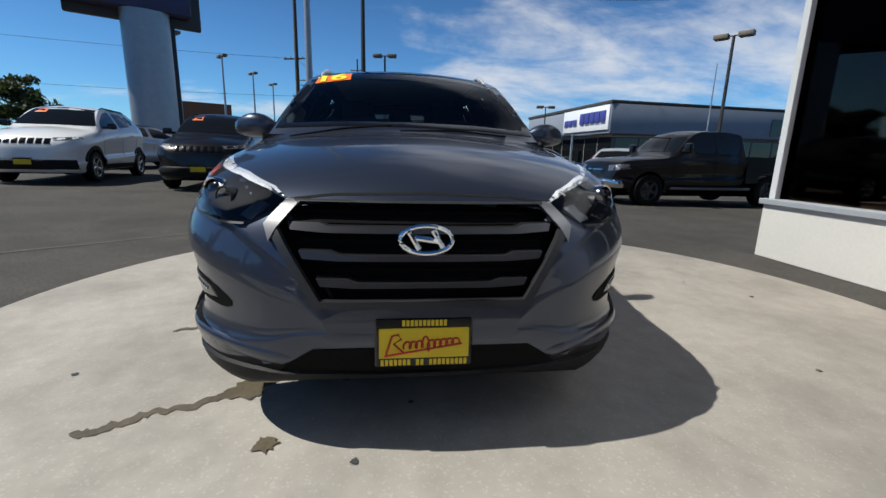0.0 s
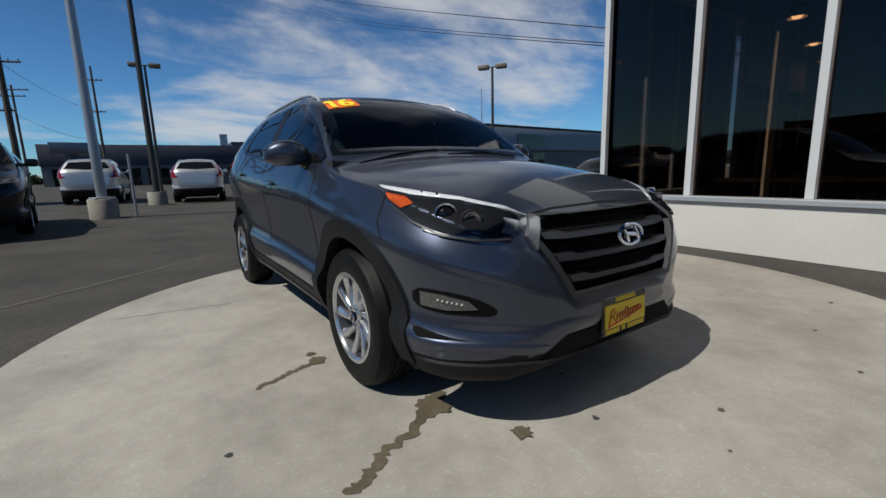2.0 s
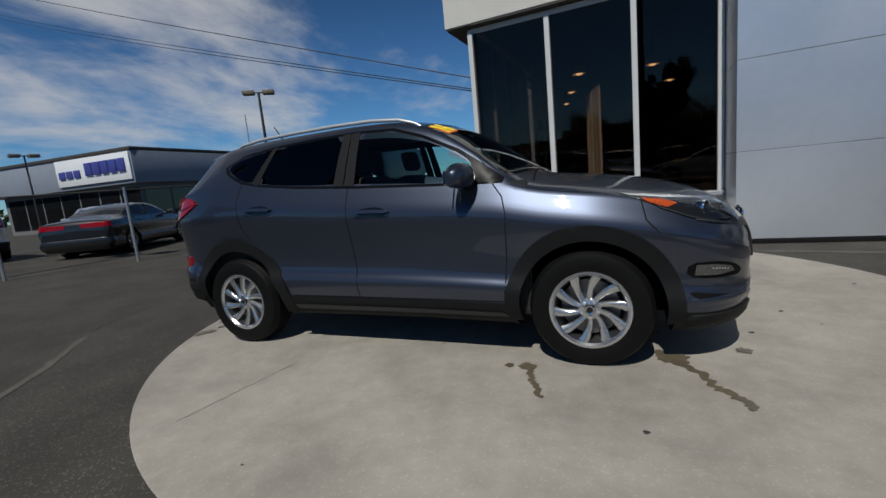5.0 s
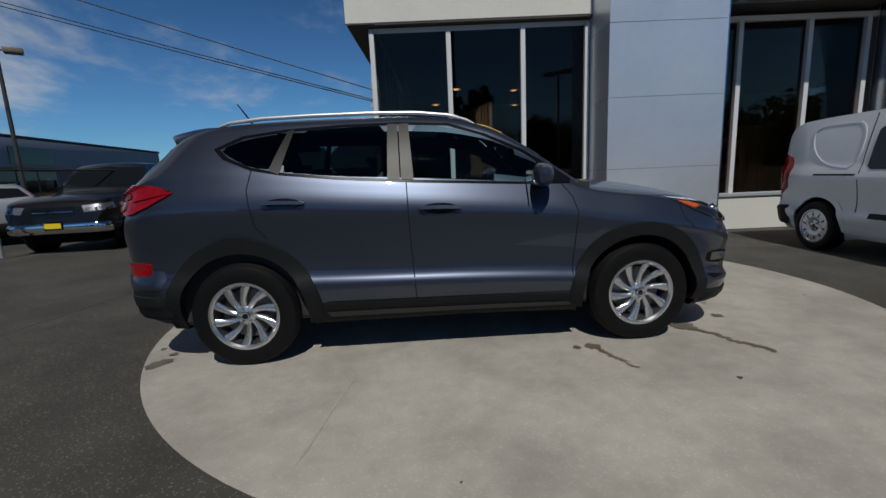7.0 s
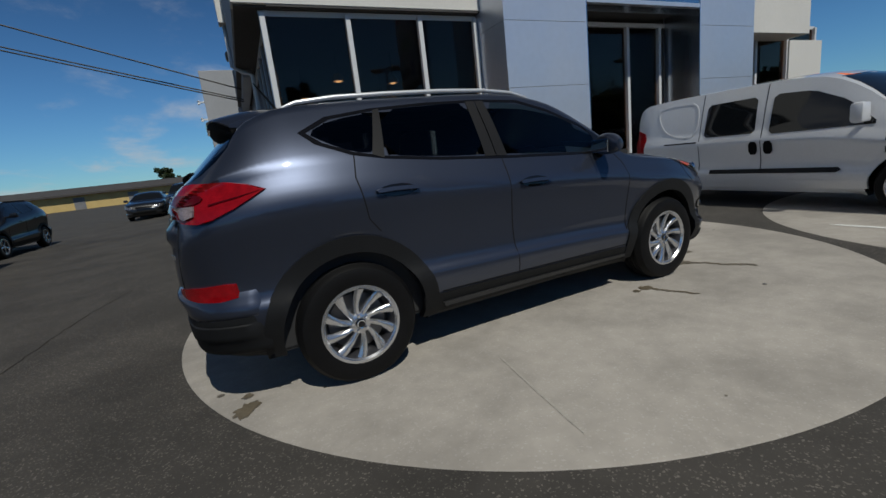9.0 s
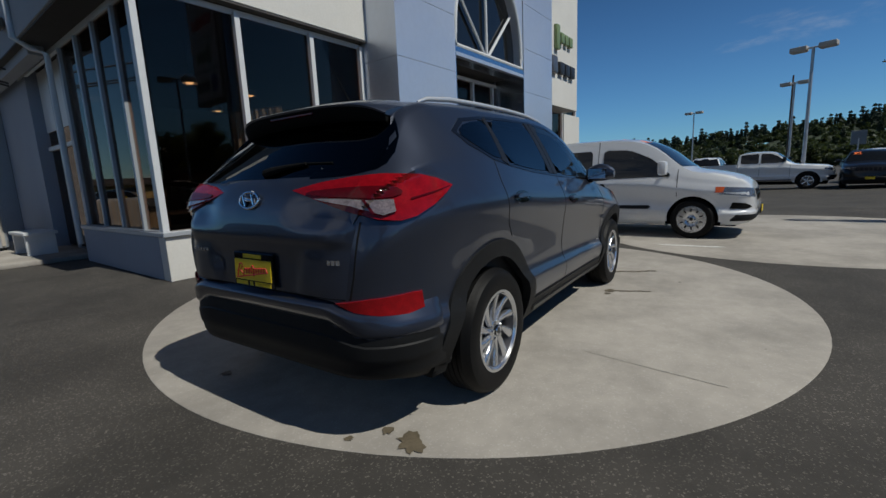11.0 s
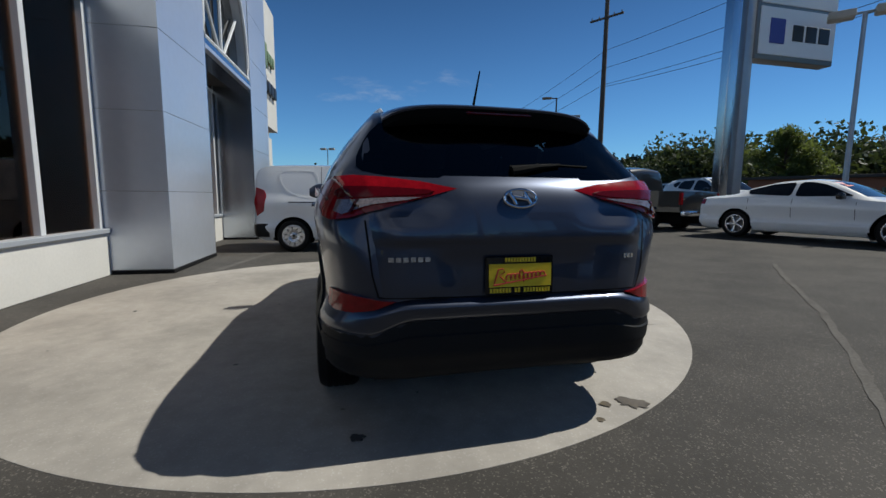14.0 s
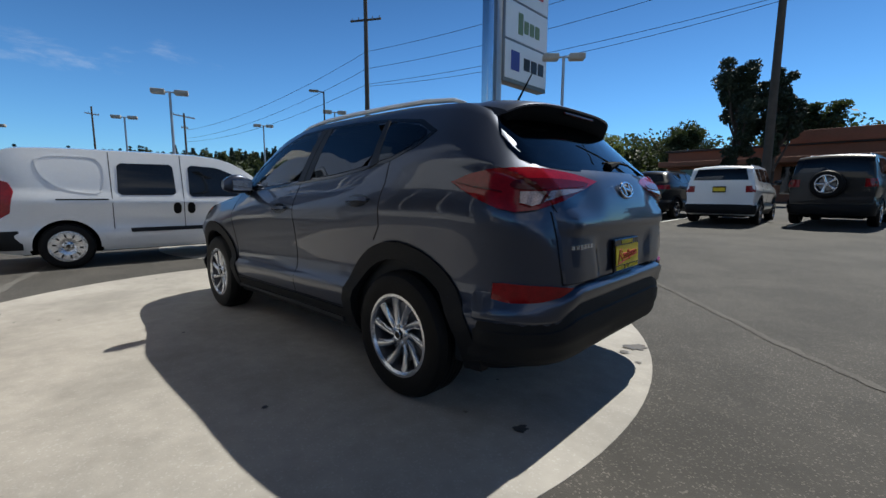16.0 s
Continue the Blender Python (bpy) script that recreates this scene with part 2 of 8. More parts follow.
leafy(LEAF, (0.16, 0.20, 0.04), 0.45)
leafy(LEAF_DARK, (0.06, 0.08, 0.02), 0.35)
LEAF_DEEP = mat("deep_green_leaves", (0.024, 0.036, 0.016), 0.6, 0, 0.35, 0.8, 8)
CONIFER = mat("conifer_needles", (0.014, 0.030, 0.016), 0.7, 0, 0.35, 0.3, 3)
HILL = mat("hill_scrub", (0.026, 0.039, 0.015), 0.9, 0, 0.55, 0.05, 0.6, 0.4, 0.5)
LINE_WHITE = mat("line_paint", (0.55, 0.55, 0.53), 0.8, 0, 0.2, 3, 40)
# vehicles
HERO_PAINT = mat("slate_metallic_paint", (0.044, 0.054, 0.083), 0.36, 0.74, 0.03, 3, 700, 0, 80, coat=0.8, coat_rough=0.015)
PLASTIC = mat("dark_grey_plastic", (0.0105, 0.011, 0.012), 0.55, 0, 0.1, 8, 120, 0.1, 500, spec=0.16)
SATIN = mat("satin_grey_trim", (0.20, 0.20, 0.21), 0.38, 0.75, 0.04, 8, 80)
BLACK_GLOSS = mat("gloss_black", (0.006, 0.006, 0.007), 0.12, 0, 0.0)
BLACK_MATT = mat("matt_black", (0.005, 0.005, 0.005), 0.8, 0, 0.0, spec=0.1)
GUNMETAL = mat("gunmetal_trim", (0.055, 0.056, 0.060), 0.4, 0.6, 0.04, 8, 80, spec=0.3)
CHROME = mat("chrome", (0.80, 0.82, 0.85), 0.07, 1.0, 0.0)
ALLOY = mat("alloy_silver", (0.58, 0.59, 0.61), 0.24, 0.9, 0.03, 8, 80)
# for dark wheels, and as the shade coloured into bright rims' barrels
ALLOY_DARK = mat("dark_and_shaded_alloy", (0.10, 0.10, 0.11), 0.45, 0.8, 0.05, 8, 80)
RUBBER = mat("tyre_rubber", (0.0045, 0.0045, 0.0048), 0.55, 0, 0.2, 6, 90, 0.12, 300, spec=0.16)
RED_LENS = mat("red_lens", (0.22, 0.003, 0.006), 0.10, 0, 0.25, 30, 200, coat=0.25, spec=0.35)
RED_DARK = mat("dark_red_lens", (0.075, 0.002, 0.004), 0.12, 0, 0.2, 30, 200, coat=0.2, spec=0.3)
TAIL_CLEAR = mat("clear_tail_lens", (0.30, 0.24, 0.24), 0.12, 0.5, 0.4, 25, 120, coat=0.5)
CLEAR_LENS = mat("clear_lens_reflector", (0.26, 0.26, 0.275), 0.2, 0.75, 0.45, 45, 200, 0.5, 70, coat=0.4)
AMBER = mat("amber_lens", (0.50, 0.085, 0.018), 0.2, 0, 0.3, 60, 200, coat=0.3)
LAMP_DARK = mat("lamp_bowl_dark", (0.012, 0.012, 0.014), 0.6, 0.0, 0.05, 20, 90, spec=0.1)
PILLAR = mat("satin_pillar_trim", (0.012, 0.012, 0.013), 0.40, 0.0, 0.06, 8, 200, spec=0.2)
RAIL = mat("satin_aluminium_rail", (0.72, 0.73, 0.75), 0.34, 0.6, 0.02, 8, 80)
GRILLE_BAR = mat("dark_satin_bar", (0.075, 0.075, 0.08), 0.34, 0.8, 0.04, 8, 80)
FOG_GLASS = mat("smoked_fog_lens", (0.075, 0.075, 0.072), 0.15, 0, 0.3, 60, 300)
LED_WHITE = mat("white_lamp_strip", (0.80, 0.81, 0.84), 0.2, 0.2, 0.0, coat=1.0)
LENS = glass("headlamp_lens", (0.93, 0.94, 0.95), 1.0, 1.45)
WINDSCREEN = glass("windscreen_glass", (0.76, 0.84, 0.82), 1.0, 1.5)
SIDE_GLASS = glass("side_window_glass", (0.66, 0.78, 0.76), 1.0, 1.5)
PRIVACY = glass("privacy_glass", (0.085, 0.09, 0.098), 1.0, 1.5)
CAR_GLASS = mat("dark_car_window", (0.008, 0.009, 0.010), 0.04, 0, 0.0, coat=0.0)
SEAT_CLOTH = mat("dark_seat_cloth", (0.035, 0.034, 0.034), 0.9, 0, 0.1, 8, 200)
DASH = mat("dash_plastic", (0.02, 0.02, 0.021), 0.7, 0, 0.05)
PLATE_YELLOW = mat("yellow_plate_card", (0.72, 0.52, 0.015), 0.45, 0, 0.03, 8, 60)
PLATE_RED = mat("red_plate_script", (0.45, 0.015, 0.015), 0.45, 0, 0.0)
STICKER = mat("orange_sticker", (0.85, 0.16, 0.02), 0.5, 0, 0.05, 8, 60)
STICKER_Y = mat("yellow_sticker_digits", (0.95, 0.80, 0.05), 0.5, 0, 0.0)
PAPER = mat("white_paper", (0.75, 0.78, 0.74), 0.7, 0, 0.05)


# ---- mesh helpers ----
class Geo:
    """Vertices and faces gathered for one mesh."""

    def __init__(self):
        self.v, self.f, self.m = [], [], []

    def add(self, verts, faces, mi=0, m=None):
        o = len(self.v)
        self.v += [tuple(m @ Vector(p)) if m else tuple(p) for p in verts]
        self.f += [tuple(i + o for i in f) for f in faces]
        self.m += [mi] * len(faces)
        return self

    def box(self, x0, x1, y0, y1, z0, z1, mi=0, b=0.0, m=None):
        b = min(b, (x1 - x0) * 0.45, (y1 - y0) * 0.45, (z1 - z0) * 0.45)
        if b <= 0:
            vs = [(x, y, z) for z in (z0, z1) for y in (y0, y1) for x in (x0, x1)]
            return self.add(vs, [(0, 2, 3, 1), (4, 5, 7, 6), (0, 1, 5, 4), (2, 6, 7, 3), (0, 4, 6, 2), (1, 3, 7, 5)], mi, m)
        bm = bmesh.new()
        bmesh.ops.create_cube(bm, size=1)
        for v in bm.verts:
            v.co = ((x0 + x1) / 2 + v.co.x * (x1 - x0), (y0 + y1) / 2 + v.co.y * (y1 - y0), (z0 + z1) / 2 + v.co.z * (z1 - z0))
        bmesh.ops.bevel(bm, geom=bm.edges[:], offset=b, segments=1 if b <= 0.012 else 2, affect="EDGES", profile=0.5)
        return self.bm(bm, mi, m)

    def bm(self, bm, mi=0, m=None):
        bm.verts.index_update()
        self.add([v.co for v in bm.verts], [[v.index for v in f.verts] for f in bm.faces], mi, m)
        bm.free()
        return self

    def ring(self, loops, mi=0, closed=True, caps=(True, True), m=None):
        """Loops of equal length, joined one to the next."""
        n = len(loops[0])
        vs = [p for lp in loops for p in lp]
        fs = []
        for a in range(len(loops) - 1):
            for i in range(n if closed else n - 1):
                j = (i + 1) % n
                fs.append((a * n + i, a * n + j, (a + 1) * n + j, (a + 1) * n + i))
        if caps[0]:
            fs.append(tuple(reversed(range(n))))
        if caps[1]:
            fs.append(tuple(range((len(loops) - 1) * n, len(loops) * n)))
        return self.add(vs, fs, mi, m)

    def cyl(self, p, q, r0, r1=None, n=12, mi=0):
        p, q = Vector(p), Vector(q)
        r1 = r0 if r1 is None else r1
        d = (q - p).normalized()
        a = d.orthogonal().normalized()
        b = d.cross(a)
        lo = [[c + (a * math.cos(2 * math.pi * i / n) + b * math.sin(2 * math.pi * i / n)) * r for i in range(n)] for c, r in ((p, r0), (q, r1))]
        return self.ring(lo, mi)

    def tube(self, pts, r, n=8, mi=0, flat=1.0):
        """A round bar along points; r a number or one per point; flat squeezes it upright."""
        pts = [Vector(p) for p in pts]
        rs = r if isinstance(r, (list, tuple)) else [r] * len(pts)
        loops, a = [], None
        for i, p in enumerate(pts):
            d = (pts[min(i + 1, len(pts) - 1)] - pts[max(i - 1, 0)]).normalized()
            a = d.cross(Vector((0, 0, 1)))
            a = a.normalized() if a.length > 1e-3 else d.orthogonal().normalized()
            b = a.cross(d)
            loops.append([p + (a * math.cos(2 * math.pi * k / n) + b * math.sin(2 * math.pi * k / n) * flat) * rs[i] for k in range(n)])
        return self.ring(loops, mi)

    def lathe(self, prof, n=32, axis="y", mi=0, m=None, closed_prof=False):
        """prof: (radius, along) pairs turned round the axis."""
        loops = []
        for k in range(n):
            c, s = math.cos(2 * math.pi * k / n), math.sin(2 * math.pi * k / n)
            loops.append([(r * c, a, r * s) if axis == "y" else (r * c, r * s, a) for r, a in prof])
        q, vs = len(prof), [p for lp in loops for p in lp]
        fs = []
        for k in range(n):
            j = (k + 1) % n
            for i in range(q if closed_prof else q - 1):
                i2 = (i + 1) % q
                fs.append((k * q + i, k * q + i2, j * q + i2, j * q + i))
        return self.add(vs, fs, mi, m)

    def prism(self, poly, z0, z1, mi=0, m=None):
        n = len(poly)
        return self.ring([[(x, y, z0) for x, y in poly], [(x, y, z1) for x, y in poly]], mi, m=m)


def mesh_of(name, g, mats, smooth=35):
    me = bpy.data.meshes.new(name)
    me.from_pydata(g.v, [], g.f)
    for mt in mats if isinstance(mats, (list, tuple)) else [mats]:
        me.materials.append(mt)
    me.polygons.foreach_set("material_index", g.m)
    if smooth:
        me.polygons.foreach_set("use_smooth", [True] * len(me.polygons))
        me.set_sharp_from_angle(angle=radians(smooth))
    me.update()
    return me


def part(name, g, mats, parent=None, label="", m=None, smooth=35):
    """One mesh object, from gathered faces or from a shared mesh, under its parent."""
    me = mesh_of(name, g, mats, smooth) if isinstance(g, Geo) else g
    ob = new(name, me)
    if parent is not None:
        ob.parent = parent
    if m is not None:
        ob.matrix_basis = m
    if label:
        tagged(ob, label)
    return ob


def thing(name, m, label, category, group="", kind=""):
    ob = new(name)
    ob.empty_display_size = 0.2
    ob.matrix_basis = m
    return tagged(ob, label, category, group, kind)


def recalc(me):
    bm = bmesh.new()
    bm.from_mesh(me)
    bmesh.ops.recalc_face_normals(bm, faces=bm.faces)
    bm.to_mesh(me)
    bm.free()
    return me


def curve(*pts):
    """A smooth monotone curve through (x, y) pairs."""
    xs, ys = np.array([p[0] for p in pts], float), np.array([p[1] for p in pts], float)
    h, d = np.diff(xs), np.diff(ys) / np.diff(xs)
    s = np.zeros(len(xs))
    s[0], s[-1] = d[0], d[-1]
    for i in range(1, len(xs) - 1):
        if d[i - 1] * d[i] > 0:
            w1, w2 = 2 * h[i] + h[i - 1], h[i] + 2 * h[i - 1]
            s[i] = (w1 + w2) / (w1 / d[i - 1] + w2 / d[i])

    def at(x):
        x = min(max(x, xs[0]), xs[-1])
        i = min(max(int(np.searchsorted(xs, x)) - 1, 0), len(xs) - 2)
        t = (x - xs[i]) / h[i]
        return float((1 + 2 * t) * (1 - t) ** 2 * ys[i] + t * (1 - t) ** 2 * h[i] * s[i] + t * t * (3 - 2 * t) * ys[i + 1] + t * t * (t - 1) * h[i] * s[i + 1])

    return at


def inside(p, poly):
    x, y = p
    hit = False
    for (x0, y0), (x1, y1) in zip(poly, poly[1:] + poly[:1]):
        if (y0 > y) != (y1 > y) and x < (x1 - x0) * (y - y0) / (y1 - y0) + x0:
            hit = not hit
    return hit


def densify(poly, h):
    out = []
    for (x0, y0), (x1, y1) in zip(poly, poly[1:] + poly[:1]):
        n = max(1, int(math.hypot(x1 - x0, y1 - y0) / h))
        out += [(x0 + (x1 - x0) * k / n, y0 + (y1 - y0) * k / n) for k in range(n)]
    return out


def soften(poly, rounds=2):
    """Corner cutting, for rounded outlines."""
    for _ in range(rounds):
        out = []
        for a, b in zip(poly, poly[1:] + poly[:1]):
            out += [tuple(a[i] * 0.75 + b[i] * 0.25 for i in range(len(a))), tuple(a[i] * 0.25 + b[i] * 0.75 for i in range(len(a)))]
        poly = out
    return poly


class Skin:
    """A body surface on which outlines are laid as panels of their own."""

    def __init__(self, verts, faces):
        self.tree = BVHTree.FromPolygons([Vector(v) for v in verts], faces)

    def lay(self, outline, way, hole=None, lift=0.004, thick=0.012, h=0.03, fall=None):
        """The outline (points in space) seen along way, laid on the skin: a panel that stands lift proud and is thick deep."""
        d = Vector(way).normalized()
        u = d.cross(Vector((0, 0, 1))).normalized()
        w = u.cross(d)

        def flat(ps):
            return [(Vector(p).dot(u), Vector(p).dot(w)) for p in ps]

        rim = densify(flat(outline), h)
        inner = densify(flat(hole), h) if hole else []
        xs, ys = [p[0] for p in rim], [p[1] for p in rim]
        pts = list(rim) + list(inner)
        edges = [(i, (i + 1) % len(rim)) for i in range(len(rim))]
        edges += [(len(rim) + i, len(rim) + (i + 1) % len(inner)) for i in range(len(inner))]
        k = min(xs) + h / 2
        while k < max(xs):
            j = min(ys) + h / 2
            while j < max(ys):
                if inside((k, j), rim) and not (inner and inside((k, j), inner)):
                    if min(math.hypot(k - a, j - b) for a, b in rim + inner) > h * 0.5:
                        pts.append((k, j))
                j += h
            k += h
        vs, _, fs, *_ = delaunay_2d_cdt([Vector(p) for p in pts], edges, [], 0, 1e-6)
        vs = [tuple(v) for v in vs]
        keep = []
        for f in fs:
            c = (sum(vs[i][0] for i in f) / len(f), sum(vs[i][1] for i in f) / len(f))
            if inside(c, rim) and not (inner and inside(c, inner)):
                keep.append(list(f))
        out, dist = [], []
        for a, b in vs:
            o = u * a + w * b - d * 6
            hit = self.tree.ray_cast(o, d)
            dist.append(hit[3])
        known = [(p, q) for p, q in zip(vs, dist) if q is not None] or [((0, 0), 6.0)]
        for (a, b), q in zip(vs, dist):
            if q is None:
                q = min(known, key=lambda k: (k[0][0] - a) ** 2 + (k[0][1] - b) ** 2)[1]
            out.append(u * a + w * b - d * 6 + d * q - d * lift)
        g = Geo()
        used = sorted({i for f in keep for i in f})
        idx = {i: n for n, i in enumerate(used)}
        top = [out[i] for i in used]
        fs2 = []
        for f in keep:
            f = [idx[i] for i in f]
            nrm = (top[f[1]] - top[f[0]]).cross(top[f[2]] - top[f[0]])
            fs2.append(f if nrm.dot(d) < 0 else f[::-1])
        g.add(top, fs2)
        count = {}
        for f in fs2:
            for a, b in zip(f, f[1:] + f[:1]):
                count[(a, b)] = count.get((a, b), 0) + 1
        n = len(top)
        low = [p + d * thick for p in top]
        g.v += [tuple(p) for p in low]
        for (a, b) in list(count):
            if (b, a) not in count:
                g.f.append((b, a, a + n, b + n))
                g.m.append(0)
        return g


def ease(v, a, b):
    t = min(1, max(0, (v - a) / (b - a)))
    return t * t * (3 - 2 * t)


# ---- vehicles ----
SIDE = ((0, -0.10), (0.05, -0.065), (0.11, -0.038), (0.18, -0.016), (0.235, -0.003), (0.285, 0.0), (0.305, -0.004), (0.325, -0.017), (0.35, -0.031), (0.39, -0.037), (0.45, -0.038), (0.54, -0.030), (0.64, -0.017), (0.72, -0.005), (0.765, 0.0), (0.80, -0.006), (0.85, -0.018), (0.90, -0.032), (0.95, -0.048), (1.0, -0.068))


def stations(x0, x1, n):
    """Places along the car, closer together towards the ends."""
    return [x0 + (x1 - x0) * (0.5 - 0.5 * math.cos(math.pi * (0.35 * k / n + 0.65 * (0.5 - 0.5 * math.cos(math.pi * k / n))))) for k in range(n + 1)]


def loft(c, n=100, side=SIDE, up=8, across=8):
    """The body shell: cross sections by the curves in c. Returns vertices and faces."""
    sec = []
    for x in stations(c["x0"], c["x1"], n):
        zb, w, zs, ins, ty, tz, cz = (c[k](x) for k in ("zb", "w", "zs", "ins", "ty", "tz", "cz"))
        half = []
        for t, off in side:
            o = off * min(1.0, w / 0.8) if t < 1 else -ins
            if t > 0.8:
                o = min(o, -ins * ((t - 0.8) / 0.2) ** 1.4)
            half.append((w + o, zb + (zs - zb) * t))
        ys, s = w - ins, half[-1]
        for k in range(1, up + 1):
            t = k / up
            bulge = 0.22 * t * (1 - t) * min(abs(s[0] - ty), 0.25)
            half.append((s[0] + (ty - s[0]) * t + bulge, s[1] + (tz - s[1]) * t))
        for k in range(1, across + 1):
            y = ty * (1 - k / across)
            half.append((y, tz + (cz - tz) * (1 - (y / ty) ** 2)))
        sec.append([(x, y, z) for y, z in half] + [(x, -y, z) for y, z in reversed(half[:-1])])
    q = len(sec[0])
    vs = [p for s in sec for p in s]
    fs = []
    for a in range(len(sec) - 1):
        for i in range(q):
            j = (i + 1) % q
            fs.append((a * q + i, (a + 1) * q + i, (a + 1) * q + j, a * q + j))
    fs += [tuple(range(q)), tuple(reversed(range((len(sec) - 1) * q, len(sec) * q)))]
    return vs, fs


def cut(vs, fs, holes, rounds=()):
    """Leaves out the faces inside any hole; corners left inside a round hole move out to its edge."""
    left = [f for f in fs if not any(all(hole(vs[i]) for i in f) for hole in holes)]
    for cx, cz, r in rounds:
        for i in {i for f in left for i in f}:
            x, y, z = vs[i]
            q = math.hypot(x - cx, z - cz)
            if 0.02 < q < r and abs(y) > 0.5:
                vs[i] = (cx + (x - cx) * r / q, y, cz + (z - cz) * r / q)
    return left


def shell_geo(vs, fs):
    g = Geo()
    used = sorted({i for f in fs for i in f})
    idx = {i: n for n, i in enumerate(used)}
    return g.add([vs[i] for i in used], [[idx[i] for i in f] for f in fs])


def disc_hole(cx, cz, r, y=0.5):
    return lambda p: math.hypot(p[0] - cx, p[2] - cz) < r and abs(p[1]) > y


def side_hole(poly):
    return lambda p: abs(p[1]) > 0.45 and inside((p[0], p[2]), poly)


def end_hole(poly, x0, x1):
    return lambda p: x0 < p[0] < x1 and inside((p[1], p[2]), poly)


def mirrored(g):
    """A mirror image across the car's middle plane."""
    o = Geo()
    o.v, o.f, o.m = [(x, -y, z) for x, y, z in g.v], [tuple(reversed(f)) for f in g.f], list(g.m)
    return o


def wrap(skin, cx, half, rows, back=False, n=40, lift=0.0, least=0.0):
    """A band that runs round one end of the car: rows of (height, stand-off) by the angle from the middle plane."""
    g, loops = Geo(), []
    for k in range(n + 1):
        a = half * (2 * k / n - 1)
        d = Vector((-math.cos(a) if back else math.cos(a), math.sin(a), 0))
        edge = k in (0, n)
        lp = []
        for z, off in rows(a):
            for j in range(25):
                hit = skin.tree.ray_cast(Vector((cx, 0, max(z, least) + 0.01 * j)) + d * 4, -d)
                if hit[0] is not None:
                    break
            p = hit[0] + d * (-0.012 if edge else off + lift)
            lp.append((p.x, p.y, z))
        loops.append(lp)
    g.ring(loops, closed=False, caps=(False, False))
    if not back:
        g.f = [tuple(reversed(f)) for f in g.f]
    return g


def blend(v, a, b, p, q):
    return p + (q - p) * ease(abs(v), a, b)


